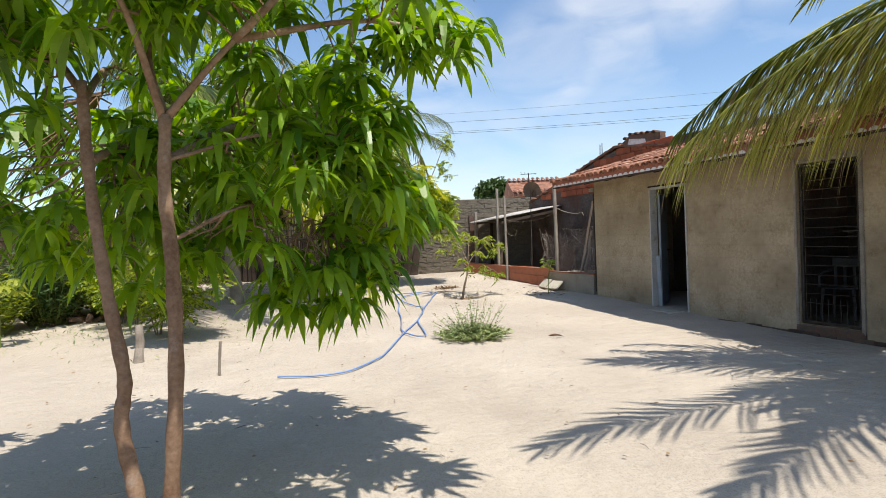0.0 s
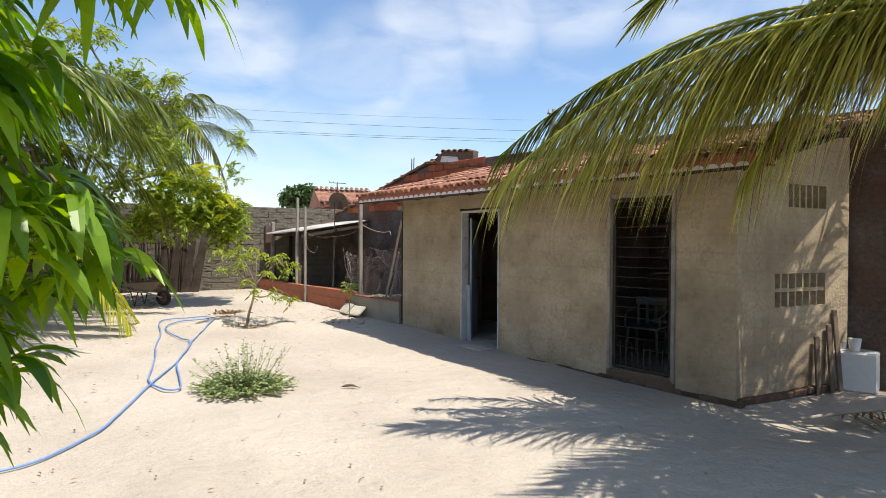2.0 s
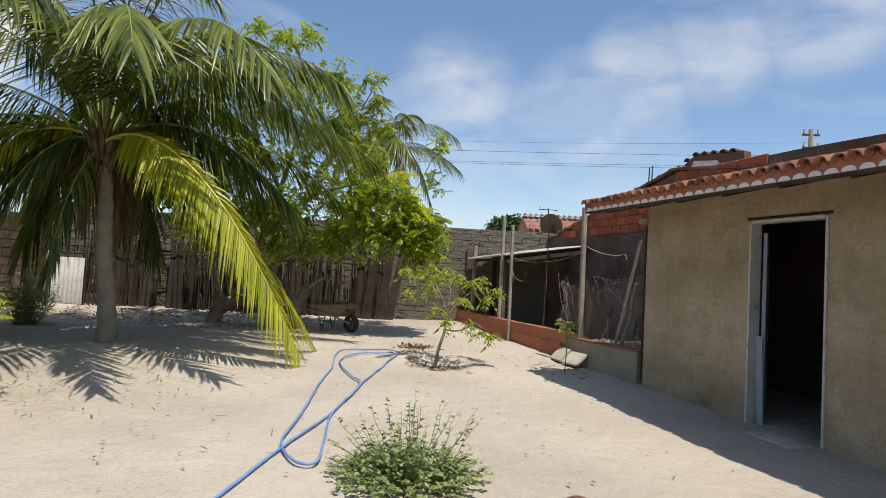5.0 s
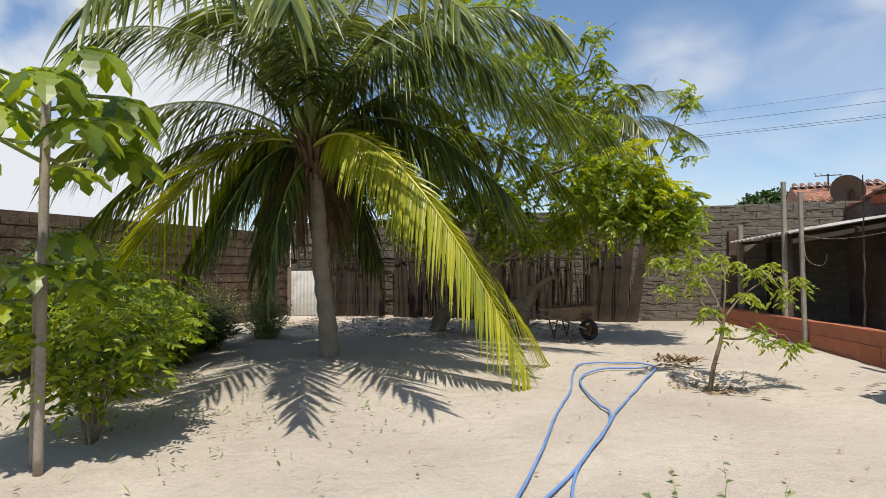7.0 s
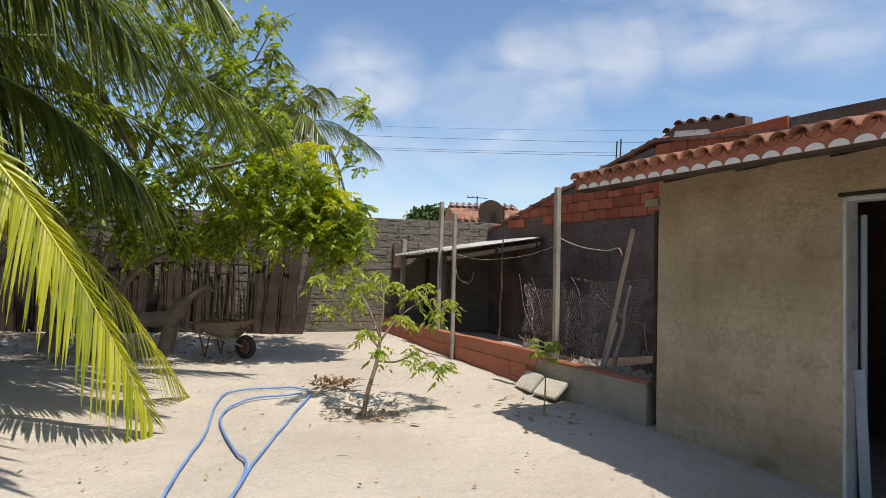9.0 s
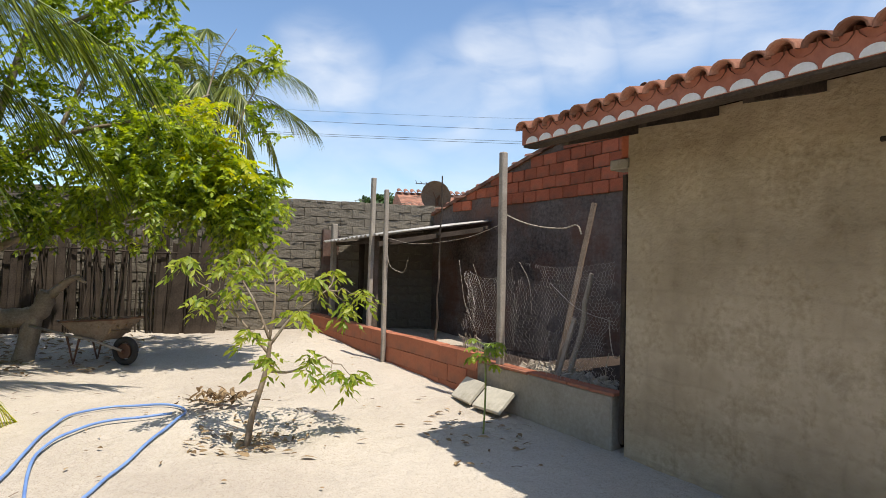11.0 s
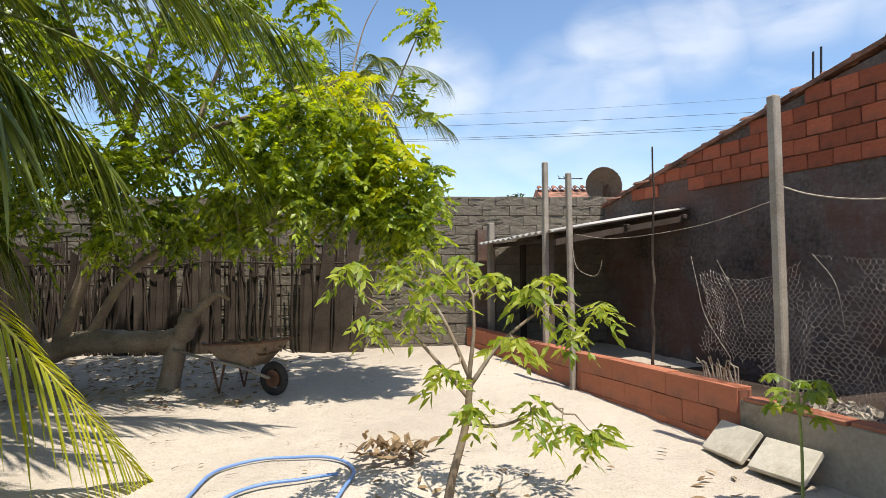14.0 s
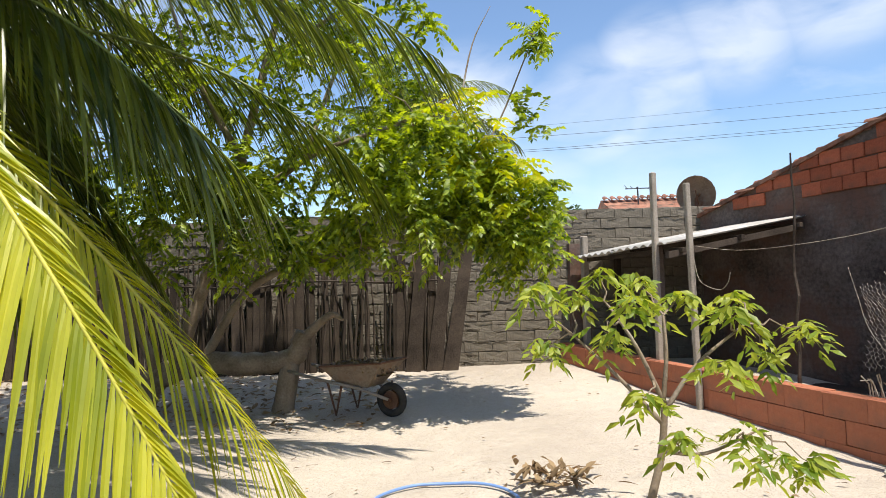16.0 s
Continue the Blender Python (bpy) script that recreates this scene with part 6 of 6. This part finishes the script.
# ---- wheelbarrow ----
def wheelbarrow():
    t = thing("wheelbarrow", pose(-1.78, 14.9, gz(0, 14.9) - 0.01, 0, 0, -24) @ Matrix.Scale(0.88, 4), "old rusty wheelbarrow full of dry leaves", "wheelbarrow")
    wheel = part("wheel", Geo().tube([(0.42, -0.03, 0.19), (0.42, 0.03, 0.19)], 0.1, 16), M_RUST, t)
    g = Geo()
    ring = [(0.42 + 0.15 * math.cos(a), 0, 0.19 + 0.15 * math.sin(a)) for a in [i * 2 * math.pi / 24 for i in range(25)]]
    part("tyre", g.tube(ring, 0.042, 8, False), M_RUBBER, wheel, "black rubber tyre", True)
    part("hub", Geo().tube([(0.42, -0.08, 0.19), (0.42, 0.08, 0.19)], 0.02, 8), M_RUST, wheel)
    b0 = [(-0.18, -0.18, 0.36), (0.2, -0.16, 0.33), (0.2, 0.16, 0.33), (-0.18, 0.18, 0.36)]
    b1 = [(-0.36, -0.29, 0.56), (0.46, -0.26, 0.62), (0.46, 0.26, 0.62), (-0.36, 0.29, 0.56)]
    sh = lambda p, k: (p[0] * k, p[1] * k, p[2] + 0.012)
    vs = b0 + b1 + [sh(p, 0.96) for p in b0] + [sh(p, 0.965) for p in b1]
    fs = [(3, 2, 1, 0), (8, 9, 10, 11)]
    for i in range(4):
        j = (i + 1) % 4
        fs += [(i, j, j + 4, i + 4), (i + 8, i + 12, j + 12, j + 8), (i + 4, j + 4, j + 12, i + 12)]
    part("tray", Geo().put(vs, fs), M_TRAY, t, "worn steel tray")
    part("tray_rim", Geo().tube(b1 + [b1[0]], 0.014, 6), M_RUST, t)
    for y in (-0.2, 0.2):
        part("handle", Geo().tube([(0.42, y * 0.35, 0.2), (0.1, y, 0.33), (-0.4, y * 1.15, 0.40), (-0.95, y * 1.3, 0.50)], 0.018, 7), M_GREYWOOD, t, smooth=True)
        part("leg", Geo().tube([(-0.12, y, 0.35), (-0.2, y, 0.01), (-0.32, y, 0.37)], 0.015, 6), M_RUST, t)
    nr = np.random.RandomState(71)
    n = 380
    P = np.stack([nr.uniform(-0.28, 0.36, n), nr.uniform(-0.2, 0.2, n), nr.uniform(0.5, 0.6, n)], 1)
    g = Geo()
    blades(g, P, nr.normal(size=(n, 3)) * [1, 1, 0.35], 0.1, 0.035, 0.3, nr.uniform(-1, 1, n), seg=2, prof=(0.3, 1, 0.1))
    g.put([(-0.26, -0.22, 0.46), (0.36, -0.2, 0.46), (0.36, 0.2, 0.46), (-0.26, 0.22, 0.46)], [(0, 1, 2, 3)])
    tagged(solid("dry_leaves", g, M_DRYLEAF, t.matrix_basis.copy(), "brown dry leaves heaped in the wheelbarrow", "leaves"), kind="stuff")


wheelbarrow()

# ---- hose ----
hz = lambda x, y: gz(x, y) + 0.012 + 0.035 * noise.noise((x * 0.8, y * 0.8, 0.3)) + 0.014 * noise.noise((x * 3.1, y * 3.1, 2.0))
hpts = [(-1.98, 5.66), (-1.6, 5.72), (-1.25, 5.9), (-0.95, 6.5), (-0.83, 7.3), (-0.73, 8.1), (-0.6, 9.0), (-0.54, 9.8), (-0.51, 10.7), (-0.45, 11.4), (-0.33, 12.2), (-0.31, 12.62), (-0.48, 12.88), (-0.9, 12.98), (-1.2, 12.75), (-1.21, 12.25),
        (-1.05, 11.2), (-1.0, 10.3), (-0.89, 9.4), (-0.84, 8.8), (-0.78, 8.1), (-0.58, 7.72), (-0.42, 7.7), (-0.47, 8.2), (-0.58, 9.0), (-0.53, 9.8), (-0.56, 10.45), (-0.74, 10.85), (-1.04, 11.7), (-0.96, 12.28), (-0.6, 12.5), (-0.4, 12.56)]
dense = curve_through([(x, y, 0) for x, y in hpts], 10)
solid("garden_hose", Geo().tube([(p.x, p.y, hz(p.x, p.y) + 0.008 * (i > len(dense) * 0.55)) for i, p in enumerate(dense)], 0.0105, 8), M_HOSE, Matrix(), "pale blue garden hose lying in loops on the sand", "hose", smooth=True)

# ---- dish, mast, neighbouring roof, pole and wires ----
dish = thing("satellite_dish", pose(2.86, 18.5, 2.45), "rusty brown satellite dish above the block wall", "satellite dish")
v, f = [], []
for r in range(6):
    q = r / 5
    for k in range(20):
        a = k * math.pi / 10
        v.append((0.29 * q * math.cos(a), 0.10 * q * q - 0.02, 0.32 * q * math.sin(a)))
for r in range(5):
    for k in range(20):
        f.append((r * 20 + k, r * 20 + (k + 1) % 20, (r + 1) * 20 + (k + 1) % 20, (r + 1) * 20 + k))
me = Geo().put(v, f)
me.put([(x, y + 0.008, z) for x, y, z in v], [tuple(reversed(q)) for q in f])
part("reflector", me, M_TRAY, dish, "brown dish", True, m=pose(0, 0, 0.48, -25, 0, 158))
part("mount", Geo().tube([(0, 0.02, -0.3), (0, 0.02, 0.4), (0.05, -0.03, 0.47)], 0.022, 8), M_RUST, dish)
part("arm", Geo().tube([(0.02, -0.03, 0.3), (-0.12, -0.3, 0.5)], 0.008, 6), M_RUST, dish)
nh = thing("neighbour_house", pose(4.1, 25.0, 0.3), "small house with a red tile roof behind the wall", "house")
part("wall", Geo().box(-0.8, 1.2, 0, 4, -0.5, 2.9), M_BRICK, nh)
part("roof", Geo().put([(-1.1, -0.4, 2.95), (1.4, -0.4, 2.95), (1.4, 2, 3.75), (-1.1, 2, 3.75), (-1.1, 4.4, 2.95), (1.4, 4.4, 2.95), (-1.1, -0.4, 2.85), (1.4, -0.4, 2.85), (1.4, 4.4, 2.85), (-1.1, 4.4, 2.85)],
     [(0, 1, 2, 3), (3, 2, 5, 4), (0, 6, 7, 1), (4, 5, 8, 9), (0, 3, 4), (1, 5, 2), (9, 8, 7, 6), (0, 4, 9, 6), (1, 7, 8, 5)]), M_TILE, nh)
for i in range(11):
    part("roof_tile", cover, None, nh, m=pose(-1.0 + i * 0.22, -0.45, 3.0, 18.4, 0, 0))
    part("roof_tile", cover, None, nh, m=pose(-1.0 + i * 0.22, 1.55, 3.67, 18.4, 0, 0))
ant = thing("antenna", pose(3.9, 26.2, 3.75), "thin television antenna on the tile roof", "antenna")
part("mast", Geo().tube([(0, 0, -0.2), (0, 0, 0.55)], 0.02, 6), M_CABLE, ant)
part("boom", Geo().tube([(-0.35, 0, 0.5), (0.35, 0, 0.5)], 0.015, 5), M_CABLE, ant)
for i in range(5):
    part("element", Geo().tube([(-0.33 + i * 0.165, -0.15, 0.48), (-0.33 + i * 0.165, 0.15, 0.62 - 0.03 * i)], 0.01, 5), M_CABLE, ant)
for s, z in ((-3.12, 3.48), (-3.03, 3.50)):
    solid("iron_rod", Geo().tube([(0, 0, -0.3), (0.03, 0, 0.42)], 0.012, 5), M_CABLE, HM @ pose(s, 2.4, z - 0.1), "bare reinforcing rod on the gable", "rod", "rods on the gable")
pole = thing("utility_pole", pose(21.5, 39.5, 0), "concrete power pole with crossarms behind the houses", "utility pole")
part("shaft", Geo().tube([(0, 0, 0), (0, 0, 11.6)], [0.2, 0.13], 10), M_CEMENT, pole)
for z in (10.4, 11.2):
    part("crossarm", Geo().box(-0.5, 0.5, -0.06, 0.06, z, z + 0.1), M_DARKWOOD, pole)
    for x in (-0.42, 0.42):
        part("insulator", Geo().tube([(x, 0, z + 0.12), (x, 0, z + 0.4)], [0.06, 0.04], 8), M_CEMENT, pole)
for i, (z, dy, sg) in enumerate(((9.15, 0.0, 0.5), (9.4, 0.2, 0.6), (9.95, -0.1, 0.5), (10.8, 0.1, 0.7))):
    a, b = Vector((21.5, 39.5 + dy, z)), Vector((-34, 46 + dy, z + 0.8))
    solid("power_line", Geo().tube([a.lerp(b, t) - Vector((0, 0, sg * 4 * t * (1 - t))) for t in [k / 20 for k in range(21)]], 0.010 if i < 3 else 0.006, 5), M_CABLE, Matrix(), "black overhead power line", "cable", "power lines")

# ---- side yard beyond the house ----
sf = thing("plank_fence", HM @ pose(6.1, 2.05, 0), "dark vertical planks at the side yard", "fence")
for i in range(9):
    part("plank", Geo().box(-0.06, 0.06, -0.015, 0.015, 0, rf.uniform(1.9, 2.3), bev=0.005), M_DARKWOOD, sf, m=pose(0.02, 0.1 + i * 0.14, -0.05, 0, rf.uniform(-2, 2), 90))
solid("white_box", Geo().box(-0.24, 0.24, -0.2, 0.2, 0, 0.46, bev=0.02), M_PLASTIC, HM @ pose(6.55, 1.95, 0.0, 0, 0, 12), "white plastic crate standing by the house", "crate")
solid("white_cup", Geo().tube([(0, 0, 0), (0, 0, 0.15), (0, 0, 0.155), (0, 0, 0.15), (0, 0, 0.02)], [0.05, 0.07, 0.075, 0.06, 0.045], 14), M_PLASTIC, HM @ pose(6.58, 1.85, 0.46), "white plastic cup on the crate", "cup", smooth=True)
solid("grey_tin", Geo().tube([(0, 0, 0), (0, 0, 0.09), (0, 0, 0.095)], [0.05, 0.05, 0.053], 12), M_STEEL, HM @ pose(6.42, 1.92, 0.46), "small grey tin on the crate", "tin")
NW = HM @ pose(LEN, TH + 0.002, 0, 0, 0, 78)
for i, (d_, h_) in enumerate(((1.2, 0.66), (1.46, 0.78), (1.62, 0.95))):
    solid("short_plank", Geo().box(-0.04, 0.04, -0.012, 0.012, 0, h_, bev=0.004), M_WOOD, NW @ pose(d_, -0.09, 0.0, -4, 2 - 2 * i, 0), "short plank leaning on the end wall", "plank", "planks on the end wall")
dry = thing("fallen_frond", pose(6.35, 4.7, 0.03), "dry fallen palm frond lying on the sand", "palm frond")
frond(dry, (-1.1, 0.25, 0.02), (0.1, -0.1, 0.22), (1.3, -0.45, 0.02), M_DRYLEAF, M_ROPE, 990, leaf=0.5, droop=0.12, count=40)

# ---- small things on the sand ----
bp = thing("brick_pile", pose(-7.2, 10.5, gz(0, 10.5) - 0.02), "heap of broken red bricks by the bushes", "brick pile")
for i in range(26):
    a, q = rf.uniform(0, 6.28), rf.uniform(0, 0.5)
    part("brick", fm, None, bp, m=pose(math.cos(a) * q, math.sin(a) * q, 0.04 + (0.5 - q) * rf.uniform(0, 0.45), rf.uniform(-30, 30), rf.uniform(-30, 30), rf.uniform(0, 180)))
solid("stump", Geo().tube(wander((0, 0, 0), (0.03, 0, 0.5), 6, 0.02, rf), [0.07, 0.06, 0.055, 0.055, 0.05, 0.045], 9), M_GREYWOOD, pose(-4.1, 6.85, gz(0, 6.85) - 0.03), "grey dead tree stump in the sand", "stump")
solid("stake", Geo().tube(wander((0, 0, 0), (0.02, 0.01, 0.42), 5, 0.01, rf), 0.018, 6), M_GREYWOOD, pose(-2.7, 5.9, gz(0, 5.9) - 0.03), "short dry stake in the sand", "stake")
nr = np.random.RandomState(81)


def scatter(name, n, place, ln, wd, mat, label, cat, lift=0.004, tilt_z=0.25):
    xy = place(n)
    P = np.array([(x, y, hz(x, y) - 0.012 + lift + nr.uniform(0, 0.01)) for x, y in xy])
    a = nr.uniform(0, 6.28, n)
    D = np.stack([np.cos(a), np.sin(a), nr.uniform(0, tilt_z, n)], 1)
    g = Geo()
    blades(g, P, D, nr.uniform(0.6, 1.3, n) * ln, nr.uniform(0.7, 1.2, n) * wd, 0.15, nr.uniform(-0.5, 0.5, n), seg=3, prof=(0.2, 1, 0.8, 0.05), fold=0.3)
    return solid(name, g, mat, Matrix(), label, cat, kind="stuff")


scatter("leaf_litter", 420, lambda n: np.stack([nr.uniform(-6, 4.0, n), nr.uniform(2.5, 16.5, n)], 1), 0.042, 0.02, M_DRYLEAF, "scattered dry brown leaves on the sand", "leaf litter")
scatter("leaf_litter", 100, lambda n: np.stack([0.3 + nr.normal(0, 0.26, n), 12.02 + nr.normal(0, 0.2, n)], 1), 0.09, 0.03, M_DRYLEAF, "dry leaves in the hollow round the young tree", "leaf litter", tilt_z=0.5)
scatter("leaf_litter", 90, lambda n: np.stack([-0.06 + nr.normal(0, 0.13, n), 12.88 + nr.normal(0, 0.12, n)], 1), 0.13, 0.04, M_DRYLEAF, "heap of curled brown leaves on the sand", "leaf litter", 0.05, 1.2)
scatter("leaf_litter", 1100, lambda n: np.stack([nr.uniform(-8, -1.6, n), nr.uniform(14.2, 16.9, n)], 1), 0.1, 0.035, M_DRYLEAF, "thick dry leaf litter under the shade tree", "leaf litter", tilt_z=0.6)
scatter("leaf_litter", 45, lambda n: np.stack([1.9 + nr.normal(0, 0.25, n), 12.0 + nr.normal(0, 0.35, n)], 1), 0.09, 0.03, M_DRYLEAF, "dry leaves by the low wall", "leaf litter")
scatter("weeds", 220, lambda n: np.stack([-3.6 + nr.normal(0, 1.1, n), 9.6 + nr.normal(0, 0.8, n)], 1), 0.07, 0.018, L_BUSH, "tiny green weeds sprouting in the sand", "weeds", tilt_z=1.6)
scatter("weeds", 260, lambda n: np.stack([-6.0 + nr.normal(0, 1.2, n), 9.2 + nr.normal(0, 1.0, n)], 1), 0.09, 0.02, L_BUSH, "small green weeds sprouting in the sand", "weeds", tilt_z=1.6)
gs = Geo()
for i in range(90):
    x, y, a, ln = rs.uniform(-4, 4), rs.uniform(2.5, 14), rs.uniform(0, 6.28), rs.uniform(0.03, 0.11)
    gs.tube([(x, y, hz(x, y) - 0.01), (x + math.cos(a) * ln * 0.5, y + math.sin(a) * ln * 0.5, hz(x, y) - 0.002), (x + math.cos(a + 0.2) * ln, y + math.sin(a + 0.2) * ln, hz(x, y))], rs.uniform(0.0012, 0.003), 4, False)
solid("twig_litter", gs, M_WOOD, Matrix(), "scattered dry twigs on the sand", "twigs", kind="stuff")
solid("palm_spathe", Geo().tube(curve_through([(0, 0, 0.02), (0.16, 0.03, 0.045), (0.34, -0.02, 0.02)]), [0.006, 0.012, 0.018, 0.024, 0.027, 0.028, 0.028, 0.027, 0.026, 0.024, 0.021, 0.018, 0.014, 0.011, 0.008, 0.006, 0.004], 8), M_FOOT, pose(1.28, 7.35, hz(1.28, 7.35) - 0.012, 0, 0, -25) @ Matrix.Diagonal((0.65, 0.8, 0.55, 1)), "curled brown palm sheath lying on the sand", "sheath", smooth=True)
# rubble and sand behind the low plaster wall, beside the house
gs = Geo()
for i in range(110):
    s, n, q = rs.uniform(-1.7, -0.18), rs.uniform(0.15, 0.62), rs.uniform(0.008, 0.03)
    m = HM @ pose(s, n, 0.575 + q * 0.4, rs.uniform(0, 90), rs.uniform(0, 90), rs.uniform(0, 90))
    b = [(x * q, y * q * rs.uniform(0.6, 1), z * q * 0.7) for x in (-1, 1) for y in (-1, 1) for z in (-1, 1)]
    gs.put([tuple(m @ Vector(p)) for p in b], [(0, 1, 3, 2), (4, 6, 7, 5), (0, 4, 5, 1), (2, 3, 7, 6), (1, 5, 7, 3), (0, 2, 6, 4)])
solid("rubble", gs, M_CEMENT, Matrix(), "pale mortar rubble heaped behind the low wall", "rubble", kind="stuff")
